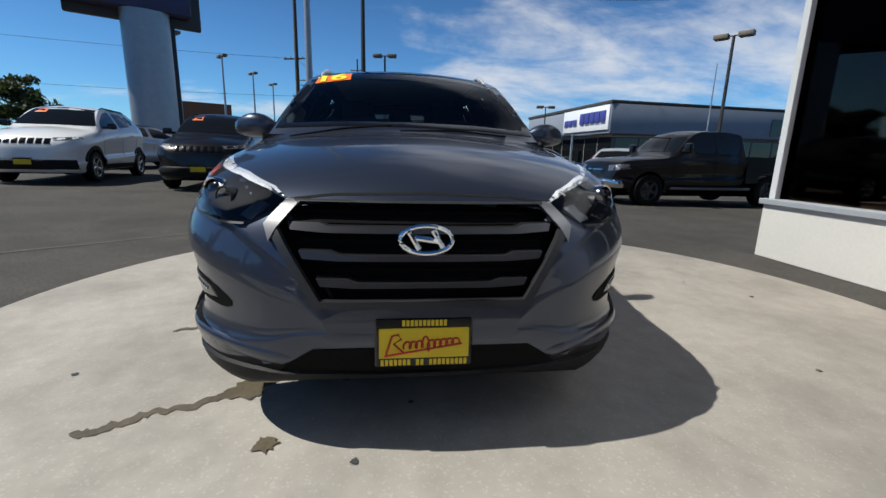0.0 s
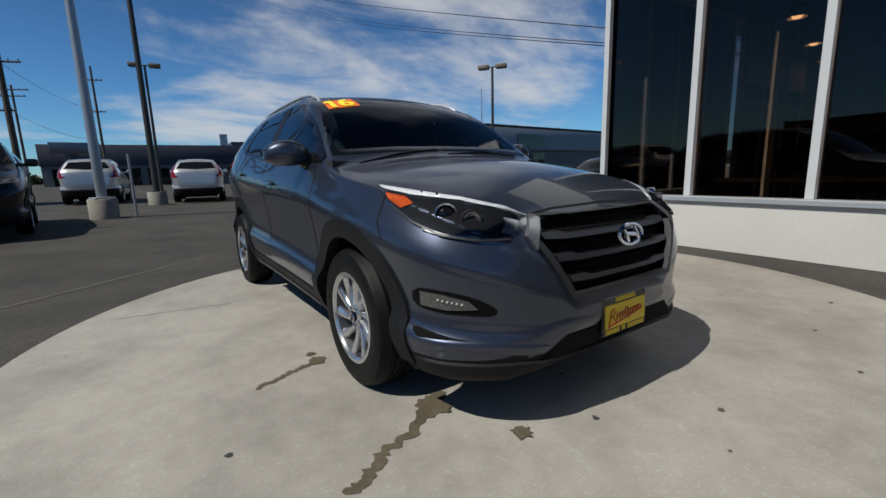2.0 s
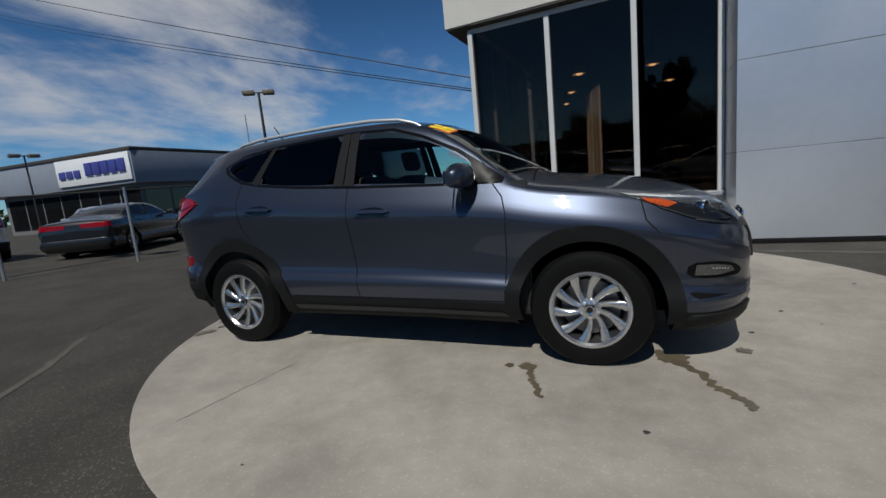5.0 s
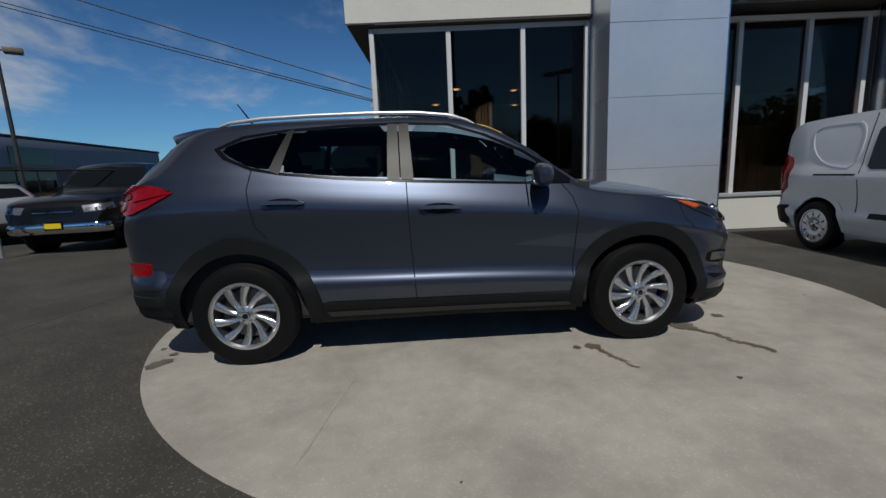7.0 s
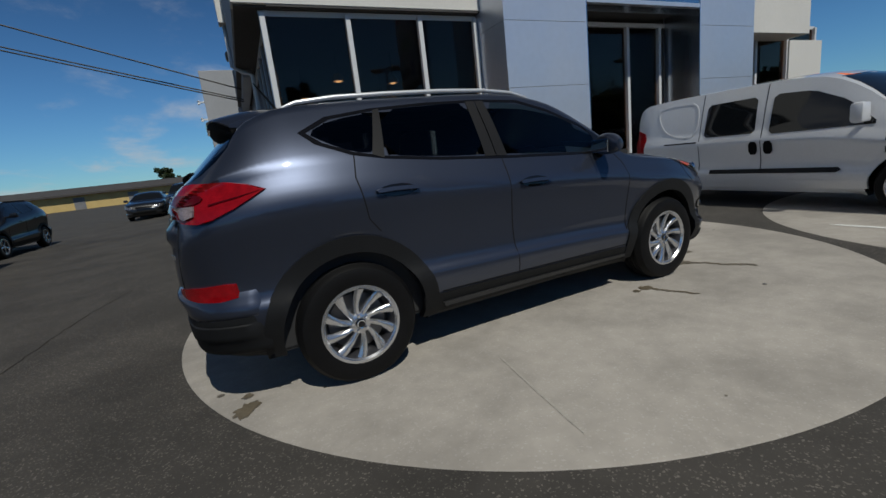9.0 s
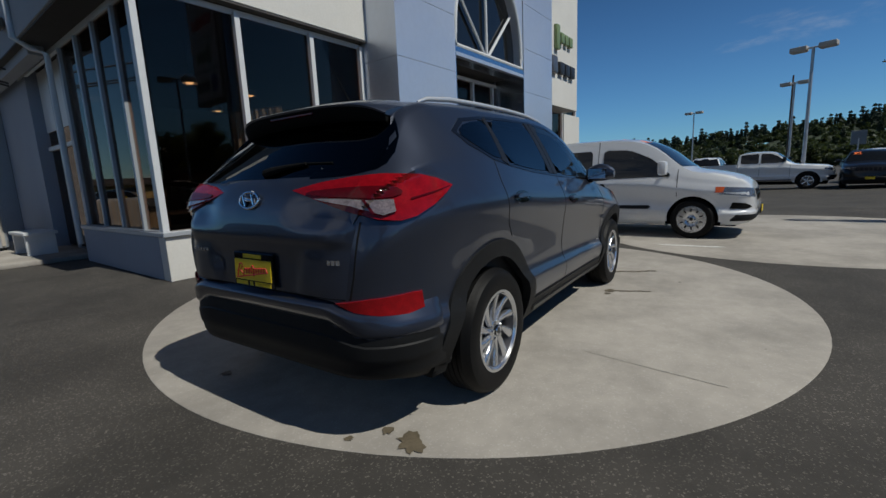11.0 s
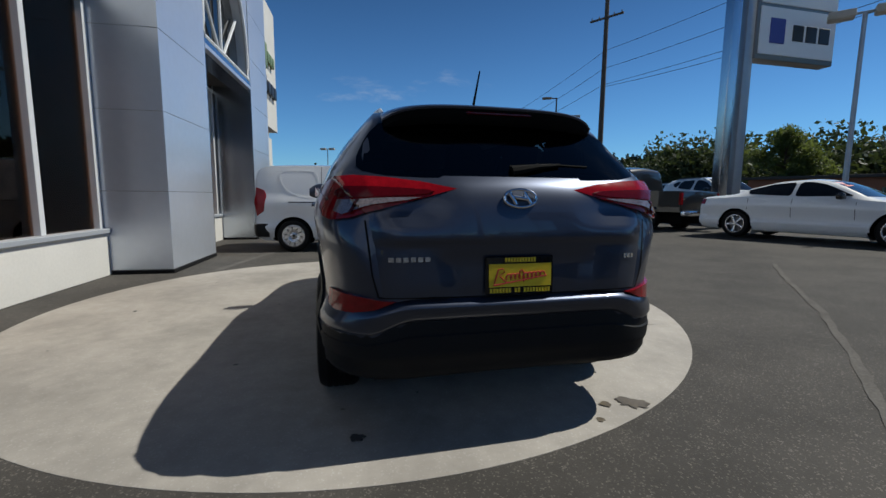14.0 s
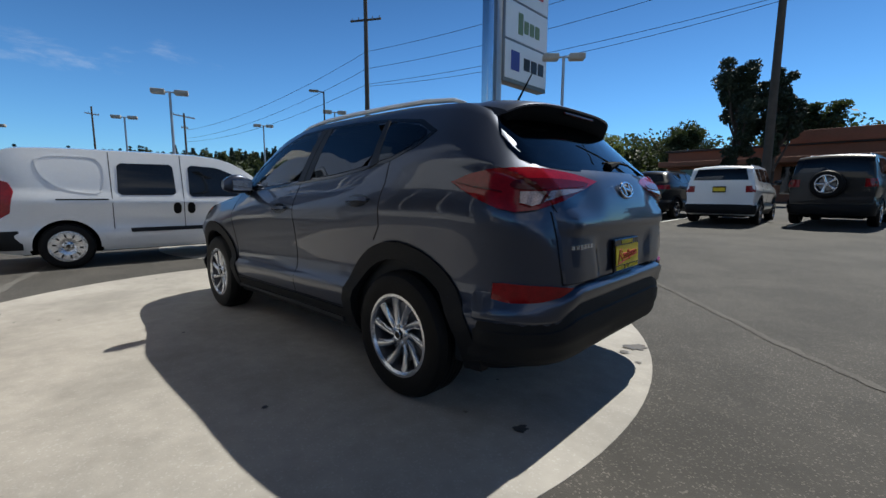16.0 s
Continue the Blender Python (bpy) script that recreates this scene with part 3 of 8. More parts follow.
def wheel_meshes(style, radius, width, rim):
    """Shared meshes of one kind of wheel; its outer face looks along +y, the axle is y."""
    hw = width / 2
    t, r, d, cap = Geo(), Geo(), Geo(), Geo()
    nut, nuts, slot = None, 0, None
    prof = [(rim + 0.002, hw - 0.022), (rim + 0.010, hw - 0.004), (rim + 0.03, hw), (radius - 0.055, hw + 0.004), (radius - 0.024, hw - 0.004), (radius - 0.010, hw - 0.022), (radius - 0.002, hw - 0.045)]
    tread = []
    for k in range(5):
        a = (hw - 0.05) - k * (width - 0.10) / 4
        tread += [(radius, a + 0.003), (radius, a - (width - 0.10) / 4 + 0.009), (radius - 0.008, a - (width - 0.10) / 4 + 0.008), (radius - 0.008, a - (width - 0.10) / 4 + 0.004)] if k < 4 else [(radius, a)]
    prof += tread + [(p, -a) for p, a in reversed(prof)]
    t.lathe(prof, 48)
    r.lathe([(rim + 0.012, hw - 0.012), (rim + 0.012, hw - 0.002), (rim - 0.003, hw - 0.001), (rim - 0.014, hw - 0.014)], 48)
    # barrel: same alloy, darkened for the shade behind the spokes
    r.lathe([(rim - 0.014, hw - 0.0145), (rim - 0.028, hw - 0.06), (rim - 0.034, -hw + 0.02)], 48, mi=1)
    if style == "ten":
        for k in range(10):
            a0 = 2 * math.pi * k / 10
            loops = []
            for i, (rr, wd, y, tw) in enumerate(((0.036, 0.013, hw - 0.026, 0), (0.075, 0.012, hw - 0.030, 0.035), (0.12, 0.0145, hw - 0.026, 0.10), (0.17, 0.0185, hw - 0.020, 0.175), (rim - 0.006, 0.024, hw - 0.014, 0.235))):
                a = a0 + tw * 1.25
                er, et = Vector((math.cos(a), 0, math.sin(a))), Vector((-math.sin(a), 0, math.cos(a)))
                c = er * rr
                loops.append([tuple(c + et * s * wd * 1.3 + Vector((0, y - dy, 0))) for s, dy in ((-1, 0.030), (-1, 0.008), (-0.55, 0.0), (0.35, 0.002), (1, 0.012), (1, 0.030))])
            r.ring(loops)
        r.lathe([(0.0, hw - 0.026), (0.05, hw - 0.026), (0.062, hw - 0.034), (0.064, hw - 0.07)], 24)
        nut, nuts = Geo().cyl((0.047, hw - 0.030, 0), (0.047, hw - 0.016, 0), 0.009, n=6), 5
        cap.lathe([(0.0, hw - 0.012), (0.022, hw - 0.013), (0.029, hw - 0.020), (0.030, hw - 0.03)], 20)
        cap.lathe([(0.019, hw - 0.0115), (0.024, hw - 0.0100), (0.0265, hw - 0.0125)], 20, mi=1)
    elif style == "cover":
        r.lathe([(0.0, hw - 0.012), (0.05, hw - 0.012), (0.07, hw - 0.020), (0.085, hw - 0.012), (rim * 0.66, hw - 0.008), (rim - 0.006, hw - 0.010)], 40)
        slot = Geo().box(-0.012, 0.012, hw - 0.016, hw - 0.006, rim * 0.60, rim * 0.86, b=0.005)
        nut, nuts = Geo().cyl((0.055, hw - 0.02, 0), (0.055, hw - 0.006, 0), 0.011, n=6), 5
        cap.lathe([(0.0, hw - 0.006), (0.026, hw - 0.007), (0.03, hw - 0.016)], 16)
    else:
        n = 5
        for k in range(n):
            a0 = 2 * math.pi * k / n
            loops = []
            for rr, wd, y in ((0.03, 0.030, hw - 0.02), (rim * 0.5, 0.028, hw - 0.022), (rim - 0.006, 0.042, hw - 0.012)):
                er, et = Vector((math.cos(a0), 0, math.sin(a0))), Vector((-math.sin(a0), 0, math.cos(a0)))
                loops.append([tuple(er * rr + et * s * wd + Vector((0, y - dy, 0))) for s, dy in ((-1, 0.03), (-1, 0.008), (-0.6, 0.0), (0.6, 0.0), (1, 0.008), (1, 0.03))])
            r.ring(loops)
        r.lathe([(0.0, hw - 0.014), (0.045, hw - 0.014), (0.055, hw - 0.03), (0.056, hw - 0.06)], 20)
        cap.lathe([(0.0, hw - 0.008), (0.028, hw - 0.009), (0.03, hw - 0.016)], 16)
    d.lathe([(0.0, 0.02), (rim - 0.05, 0.02), (rim - 0.05, 0.0), (0.0, 0.0)], 32)
    d.lathe([(0.0, -0.02), (rim - 0.036, -0.02), (rim - 0.036, -0.03), (0.0, -0.03)], 32, mi=1)
    alloy = ALLOY if style != "dark" else ALLOY_DARK
    return {
        "brake_disc": recalc(mesh_of("brake_disc", d, [SATIN, BLACK_MATT])),
        "tyre": recalc(mesh_of("tyre", t, RUBBER)),
        "rim": recalc(mesh_of("rim", r, [alloy, ALLOY_DARK], 50)),
        "hub_cap": recalc(mesh_of("hub_cap", cap, [BLACK_GLOSS if style != "star" else ALLOY, CHROME])),
        "lug_nut": (recalc(mesh_of("lug_nut", nut, CHROME if style == "ten" else BLACK_MATT)), nuts) if nut else None,
        "cover_slot": (recalc(mesh_of("cover_slot", slot, BLACK_MATT)), 10) if slot else None,
    }


def put_wheels(car, meshes, places, radius, turn=0.0):
    for k, (x, y) in enumerate(places):
        m = Matrix.Translation((x, y, radius)) @ Matrix.Rotation(0 if y > 0 else math.pi, 4, "Z") @ Matrix.Rotation(0.37 * k + turn, 4, "Y")
        w = part("wheel", meshes["brake_disc"], None, car, m=m)
        for name in ("tyre", "rim", "hub_cap"):
            part(name, meshes[name], None, w)
        for name in ("lug_nut", "cover_slot"):
            if meshes[name]:
                me, n = meshes[name]
                for i in range(n):
                    part(name, me, None, w, m=Matrix.Rotation(2 * math.pi * i / n, 4, "Y"))


def number_plate(car, m, width=0.305):
    """A dealer card in a black frame; its writing as bars."""
    k = width / 0.305
    g = Geo().box(-0.162 * k, 0.162 * k, -0.006, 0.010, -0.085 * k, 0.085 * k, 0, 0.006, m)
    plate = part("number_plate", g, BLACK_GLOSS, car, "dealer card in a black number plate frame")
    part("card", Geo().box(-0.148 * k, 0.148 * k, -0.0095, -0.005, -0.052 * k, 0.050 * k, m=m), PLATE_YELLOW, plate)
    return plate


def plate_script(plate, m):
    """Red script strokes and yellow bars of lettering on the hero car's card."""
    g = Geo()
    strokes = [[(-0.125, -0.03), (-0.105, 0.032), (-0.085, 0.034), (-0.075, 0.018), (-0.10, 0.004), (-0.07, -0.026)]]
    strokes.append([(-0.066 + 0.0200 * u - 0.0075 * math.sin(2 * math.pi * u), -0.004 + (0.026 if 3.4 < u < 4.2 else 0.012) * -math.cos(2 * math.pi * u)) for u in np.linspace(0, 9, 91)])
    strokes.append([(-0.13, -0.036), (-0.02, -0.026), (0.125, -0.012)])
    for s in strokes:
        g.tube([m @ Vector((a, -0.0100, b + a * 0.06)) for a, b in s], 0.0034, 6)
    part("script", g, PLATE_RED, plate)
    for row, z, n in ((0, 0.067, 11), (1, -0.068, 20)):
        wd = 0.15 if row == 0 else 0.29
        h = Geo()
        for k in range(n):
            a = -wd / 2 + wd * (k + 0.5) / n
            if row == 1 and k in (7, 10):
                continue
            h.box(a - wd / n * 0.36, a + wd / n * 0.36, -0.0085, -0.005, z - 0.010, z + 0.010, m=m)
        part("lettering", h, PLATE_YELLOW, plate)


# -- the car on the disc --
HC = {
    "x0": -2.232, "x1": 2.236,
    "zb": curve((-2.232, 0.47), (-2.20, 0.385), (-2.10, 0.325), (-1.8, 0.275), (-1, 0.245), (0, 0.245), (1, 0.225), (1.9, 0.205), (2.08, 0.225), (2.18, 0.28), (2.236, 0.42)),
    "w": curve((-2.232, 0.56), (-2.215, 0.64), (-2.17, 0.725), (-2.08, 0.805), (-1.95, 0.858), (-1.7, 0.898), (-1.3, 0.922), (-0.5, 0.915), (0.3, 0.915), (1.3, 0.922), (1.6, 0.905), (1.8, 0.878), (1.95, 0.825), (2.05, 0.745), (2.13, 0.64), (2.19, 0.52), (2.236, 0.33)),
    "zs": curve((-2.232, 0.70), (-2.20, 0.98), (-2.15, 1.10), (-2.05, 1.185), (-1.9, 1.235), (-1.5, 1.275), (-1.2, 1.272), (-0.5, 1.215), (0.3, 1.155), (0.8, 1.105), (1.1, 1.045), (1.5, 0.985), (1.8, 0.915), (1.95, 0.865), (2.08, 0.80), (2.17, 0.72), (2.215, 0.62), (2.236, 0.515)),
    "ins": curve((-2.232, 0.05), (-2.0, 0.06), (-1.6, 0.085), (-0.5, 0.090), (0.5, 0.090), (1.2, 0.085), (1.8, 0.08), (2.1, 0.06), (2.236, 0.04)),
    "ty": curve((-2.232, 0.48), (-2.2, 0.58), (-2.12, 0.655), (-2.0, 0.672), (-1.85, 0.645), (-1.7, 0.605), (-1.3, 0.585), (-0.5, 0.59), (0.0, 0.605), (0.3, 0.645), (0.6, 0.705), (0.86, 0.77), (1.02, 0.785), (1.3, 0.765), (1.6, 0.73), (1.85, 0.675), (2.0, 0.60), (2.1, 0.52), (2.18, 0.42), (2.236, 0.25)),
    "tz": curve((-2.232, 0.74), (-2.2, 1.04), (-2.14, 1.165), (-2.0, 1.275), (-1.85, 1.395), (-1.7, 1.515), (-1.5, 1.58), (-1.0, 1.608), (-0.4, 1.612), (0, 1.597), (0.3, 1.527), (0.6, 1.365), (0.86, 1.17), (1.0, 1.088), (1.3, 1.045), (1.6, 1.0), (1.85, 0.945), (2.0, 0.895), (2.1, 0.835), (2.18, 0.745), (2.215, 0.65), (2.236, 0.53)),
    "cz": curve((-2.232, 0.76), (-2.205, 1.09), (-2.17, 1.185), (-2.1, 1.248), (-2.0, 1.337), (-1.9, 1.422), (-1.83, 1.482), (-1.7, 1.592), (-1.5, 1.632), (-1.0, 1.652), (-0.4, 1.656), (0, 1.642), (0.3, 1.585), (0.5, 1.495), (0.7, 1.365), (0.9, 1.225), (1.04, 1.145), (1.2, 1.125), (1.5, 1.085), (1.8, 1.02), (2.0, 0.945), (2.1, 0.885), (2.17, 0.815), (2.21, 0.735), (2.225, 0.65), (2.236, 0.535)),
}


def tuck(x, k=0.88):
    """The overhang behind the rear axle, drawn in by k."""
    return x if x > -1.7 else -1.7 + (x + 1.7) * k


def tucked(f):
    return lambda x: f(tuck(x, 1 / 0.88))


HC = {k: tuck(v) if k == "x0" else v if k == "x1" else tucked(v) for k, v in HC.items()}
RIGHT, LEFT, FRONT, REAR = (0, 1, 0), (0, -1, 0), (-1, 0, 0), (1, 0, 0)


# the flank: a rounded sill crease below, a broad shoulder under the windows
HERO_SIDE = SIDE[:14] + ((0.765, 0.0), (0.80, -0.004), (0.83, -0.012), (0.865, -0.025), (0.90, -0.041), (0.935, -0.057), (0.97, -0.073), (1.0, -0.088))


def hero_car():
    car = thing("suv", Matrix.Identity(4), "slate-grey metallic compact SUV parked on the concrete disc", "car")
    vs, fs = loft(HC, 120, HERO_SIDE)
    skin = Skin(vs, fs)
    dlo = [(-1.43, 1.425), (-1.28, 1.495), (-1.02, 1.53), (-0.65, 1.55), (-0.25, 1.553), (0.06, 1.535), (0.30, 1.455), (0.55, 1.335), (0.80, 1.165), (0.80, 1.125), (0.5, 1.14), (-0.17, 1.18), (-0.68, 1.22), (-1.03, 1.262), (-1.21, 1.30), (-1.36, 1.365)]
    screen = [(-0.575, 1.575), (-0.30, 1.602), (0, 1.610), (0.30, 1.602), (0.575, 1.575), (0.655, 1.42), (0.765, 1.20), (0.745, 1.165), (0.4, 1.185), (0, 1.19), (-0.4, 1.185), (-0.745, 1.165), (-0.765, 1.20), (-0.655, 1.42)]
    rear_glass = [(-0.54, 1.50), (0, 1.535), (0.54, 1.50), (0.625, 1.42), (0.688, 1.285), (0.64, 1.24), (0.3, 1.224), (0, 1.218), (-0.3, 1.224), (-0.64, 1.24), (-0.688, 1.285), (-0.625, 1.42)]
    grille = [(-0.405, 0.864), (0.405, 0.864), (0.468, 0.785), (0.332, 0.562), (-0.332, 0.562), (-0.468, 0.785)]
    frame = [(-0.432, 0.870), (0.432, 0.870), (0.502, 0.792), (0.352, 0.540), (-0.352, 0.540), (-0.502, 0.792)]
    low = [(-0.36, 0.395), (0.36, 0.395), (0.45, 0.335), (0.50, 0.285), (-0.50, 0.285), (-0.45, 0.335)]
    holes = [disc_hole(1.335, 0.345, 0.445), disc_hole(-1.335, 0.345, 0.455), side_hole(dlo), end_hole(screen, 0.0, 1.1), end_hole(rear_glass, -2.25, -1.75), end_hole(frame, 1.95, 3), lambda p: p[2] < 0.2]
    left = cut(vs, fs, holes, ((1.335, 0.345, 0.445), (-1.335, 0.345, 0.455)))
    shell = shell_geo(vs, left)
    shell.m = [1 if max(shell.v[i][2] for i in f) < 0.36 else 0 for f in shell.f]
    body = part("body", shell, [HERO_PAINT, PLASTIC], car, smooth=60)

    # tailgate: proud along its crease, drawn in round the plate
    zrow = curve((0.705, 0.005), (0.74, 0.007), (0.82, 0.008), (0.90, 0.013), (0.925, 0.022), (0.945, 0.034), (0.96, 0.038), (1.0, 0.037), (1.08, 0.029), (1.16, 0.017), (1.225, 0.006))
    zwide = curve((0.705, 0.628), (0.95, 0.660), (1.03, 0.672), (1.225, 0.655))
    zs, cols = [0.706, 0.715, 0.74, 0.78, 0.82, 0.86, 0.89, 0.91, 0.925, 0.935, 0.945, 0.953, 0.962, 0.98, 1.01, 1.05, 1.09, 1.13, 1.17, 1.20, 1.224], 36
    loops = []
    for z in zs:
        lp = []
        for k in range(cols + 1):
            t = 2 * k / cols - 1
            y = t * zwide(z)
            hit = skin.tree.ray_cast(Vector((-6, y, z)), Vector((1, 0, 0)))[0]
            tray = 0.016 * ease(0.40 - 0.3 * (0.9 - z) - abs(y), 0.0, 0.06) * ease(0.915 - z, 0.0, 0.05)
            calm = 1 - 0.92 * ease(abs(y), 0.24, 0.46) * ease(z, 1.0, 1.05)
            out = calm * (zrow(z) + 0.012 * ease(0.94 - z, 0.0, 0.06)) * (1 - 0.8 * ease(abs(t), 0.80, 1.0)) - tray
            lp.append((hit.x - (out if abs(t) < 1 else -0.008), y, z))
        loops.append(lp)
    gate = Geo().ring(loops, closed=False, caps=(False, False))
    tg = part("tailgate", recalc(mesh_of("tailgate", gate, HERO_PAINT, 50)), None, car, "body-coloured tailgate with a crease above the plate")
    if sum(p.normal.x for p in tg.data.polygons) > 0:
        tg.data.flip_normals()
    tail_skin = Skin(vs + gate.v, fs + [tuple(i + len(vs) for i in f) for f in gate.f])

    def on(outline, way, mt, name, parent=car, label="", hole=None, two=False, base=None, **k):
        g = (base or skin).lay(outline, way, hole, **k)
        made = [part(name, g, mt, parent, label, smooth=40)]
        if two:
            made.append(part(name, mirrored(g), mt, parent, label, smooth=40))
        return made

    def side(ps, y=-0.9):
        return [(x, y, z) for x, z in ps]

    def ends(ps, x):
        return [(x, y, z) for y, z in ps]

    # side windows, right and left
    rim_out = [(-1.47, 1.43), (-1.30, 1.512), (-1.02, 1.548), (-0.65, 1.568), (-0.25, 1.571), (0.07, 1.553), (0.31, 1.473), (0.57, 1.35), (0.87, 1.145), (0.86, 1.112), (0.5, 1.124), (-0.17, 1.163), (-0.68, 1.203), (-1.03, 1.245), (-1.22, 1.283), (-1.40, 1.36)]
    on(side(rim_out), RIGHT, BLACK_GLOSS, "window_surround", body, hole=side(dlo), two=True, lift=0.003, thick=0.01, h=0.05)
    quarter = [(-1.425, 1.425), (-1.27, 1.49), (-0.975, 1.526), (-1.075, 1.285), (-1.21, 1.30), (-1.35, 1.37)]
    back = [(-0.96, 1.53), (-0.62, 1.548), (-0.325, 1.55), (-0.335, 1.205), (-0.68, 1.225), (-1.04, 1.268)]
    front = [(-0.215, 1.55), (0.05, 1.532), (0.30, 1.452), (0.60, 1.295), (0.66, 1.235), (0.67, 1.138), (0.4, 1.15), (-0.20, 1.188)]
    for outline, mt, name in ((quarter, PRIVACY, "quarter_window"), (back, PRIVACY, "rear_door_window"), (front, SIDE_GLASS, "front_door_window")):
        on(side(soften(outline, 1)), RIGHT, mt, name, body, two=True, lift=0.0045, thick=0.003, h=0.06)
    pillars = [
        (soften([(-0.962, 1.546), (-1.038, 1.250), (-1.105, 1.276), (-1.004, 1.536)], 0), PILLAR),
        ([(-0.205, 1.560), (-0.271, 1.560), (-0.266, 1.187), (-0.185, 1.183)], PILLAR),
        ([(-0.279, 1.560), (-0.345, 1.560), (-0.355, 1.193), (-0.274, 1.188)], PILLAR),
        ([(0.59, 1.33), (0.66, 1.29), (0.86, 1.15), (0.85, 1.118), (0.66, 1.13), (0.655, 1.25)], BLACK_GLOSS),
    ]
    for outline, mt in pillars:
        on(side(outline), RIGHT, mt, "pillar_trim", body, two=True, lift=0.006, thick=0.006, h=0.05)
    # windscreen and rear window
    on(ends(screen, 0.5), FRONT, WINDSCREEN, "windscreen", body, lift=0.003, thick=0.004, h=0.06)
    band_o = [(y * 1.025, z + (0.004 if z > 1.3 else -0.012)) for y, z in screen]
    band_i = [(y * 0.945, 1.372 + (z - 1.372) * 0.90) for y, z in screen]
    on(ends(band_o, 0.5), FRONT, BLACK_GLOSS, "windscreen_band", body, hole=ends(band_i, 0.5), lift=0.0045, thick=0.003, h=0.06)
    rb_o = [(y * 1.04, 1.38 + (z - 1.38) * 1.08) for y, z in rear_glass]
    rb_i = [(y * 0.93, 1.37 + (z - 1.37) * 0.80) for y, z in rear_glass]
    on(ends(soften(rb_o, 1), -2), REAR, PRIVACY, "rear_window", body, lift=0.004, thick=0.004, h=0.05)
    on(ends(soften(rb_o, 1), -2), REAR, BLACK_MATT, "rear_window_band", body, hole=ends(rb_i, -2), lift=-0.003, thick=0.003, h=0.05)
    # wheel arches, sills and lower cladding
    for cx, r0, r1 in ((1.335, 0.405, 0.495), (-1.335, 0.415, 0.51)):
        n = 26
        outer = [(cx + r1 * math.cos(a), 0.345 + r1 * math.sin(a)) for a in np.linspace(-0.17, math.pi + 0.17, n)]
        inner = [(cx + r0 * math.cos(a), 0.345 + r0 * math.sin(a)) for a in np.linspace(math.pi + 0.22, -0.22, n)]
        on(side(outer + inner), RIGHT, PLASTIC, "wheel_arch_cladding", body, two=True, lift=0.012, thick=0.05, h=0.05)
        for s in (1, -1):
            g = Geo()
            loops = [[(cx + r * math.cos(a), s * y, 0.345 + r * math.sin(a)) for a in np.linspace(-0.2, math.pi + 0.2, 24)] for r, y in ((0.435, 0.80), (0.45, 0.62), (0.44, 0.52), (0.02, 0.52))]
            g.ring(loops, closed=False, caps=(False, False))
            part("wheel_well", g, BLACK_MATT, body)
    sill = [(-0.93, 0.40), (-0.2, 0.392), (0.5, 0.380), (0.92, 0.37), (0.93, 0.285), (0.8, 0.262), (-0.8, 0.268), (-0.92, 0.29)]
    on(side(sill), RIGHT, PLASTIC, "sill_cladding", body, two=True, lift=0.008, thick=0.02, h=0.05)
    strip = [(-0.80, 0.335), (0.0, 0.325), (0.83, 0.31), (0.86, 0.285), (0.0, 0.295), (-0.78, 0.30)]
    on(side(strip), RIGHT, GUNMETAL, "sill_strip", body, two=True, lift=0.020, thick=0.014, h=0.05)
    part("front_lip", wrap(skin, 1.3, 1.03, lambda a: [(z, o) for z, o in ((blend(a, 0.15, 0.6, 0.292, 0.315), -0.004), (blend(a, 0.15, 0.6, 0.285, 0.306), 0.012), (0.265, 0.018), (0.236, 0.016), (0.218, 0.004), (0.205, -0.03))], lift=0.002), PLASTIC, body, smooth=50)
    for sgn in (1, -1):
        blade = wrap(skin, 1.3, 1.03, lambda a: [(blend(a, 0.3, 0.8, 0.352, 0.398) + dz, o - 0.03 * (1 - ease(sgn * a, 0.26, 0.52))) for dz, o in ((0.018, -0.004), (0.008, 0.003), (0.0, 0.006), (-0.012, 0.006), (-0.034, 0.002), (-0.045, -0.006))], n=60)
        part("bumper_blade", blade, HERO_PAINT, body, smooth=50)

    def step(a):
        return blend(a, 0.50, 0.68, 0.0, -0.058)

    part("rear_lower_bumper", wrap(skin, -1.3, 1.04, lambda a: [(z, o) for z, o in ((0.600 + step(a), 0.000), (0.575 + step(a), 0.004), (0.535 + step(a) * 0.6, 0.006), (0.528 + step(a) * 0.6, 0.014), (0.46 + step(a) * 0.3, 0.018), (0.42, 0.014), (0.412, 0.006), (0.37, 0.002), (0.34, -0.012), (0.325, -0.04))], True, least=0.46), PLASTIC, body, smooth=40)
    part("rear_bumper", wrap(skin, -1.3, 1.04, lambda a: [(z, o * blend(a, 0.5, 0.8, 1.0, 0.45)) for z, o in ((0.593 + step(a), -0.004), (0.600 + step(a), 0.010), (0.612 + step(a), 0.020), (0.640 + step(a) * 0.9, 0.034), (0.660 + step(a) * 0.9, 0.040), (0.668 + step(a) * 0.8, 0.038), (0.676 + step(a) * 0.7, 0.028), (0.690 + step(a) * 0.5, 0.006), (0.697 + step(a) * 0.5, -0.006))], True, 60), HERO_PAINT, car, "body-coloured bumper ledge", smooth=50)
    # grille
    on(ends(frame, 2.2), FRONT, BLACK_MATT, "grille_back", body, lift=-0.055, thick=0.005, h=0.05)
    gr = on(ends(frame, 2.2), FRONT, GUNMETAL, "grille", car, "satin grey six-sided grille frame", hole=ends(grille, 2.2), lift=0.016, thick=0.032, h=0.03)[0]
    for sy in (1, -1):
        corner = [(sy * 0.428, 0.872), (sy * 0.452, 0.868), (sy * 0.512, 0.798), (sy * 0.492, 0.745), (sy * 0.470, 0.786), (sy * 0.412, 0.858)]
        on(ends(corner, 2.2), FRONT, SATIN, "grille_corner", gr, lift=0.019, thick=0.02, h=0.02)
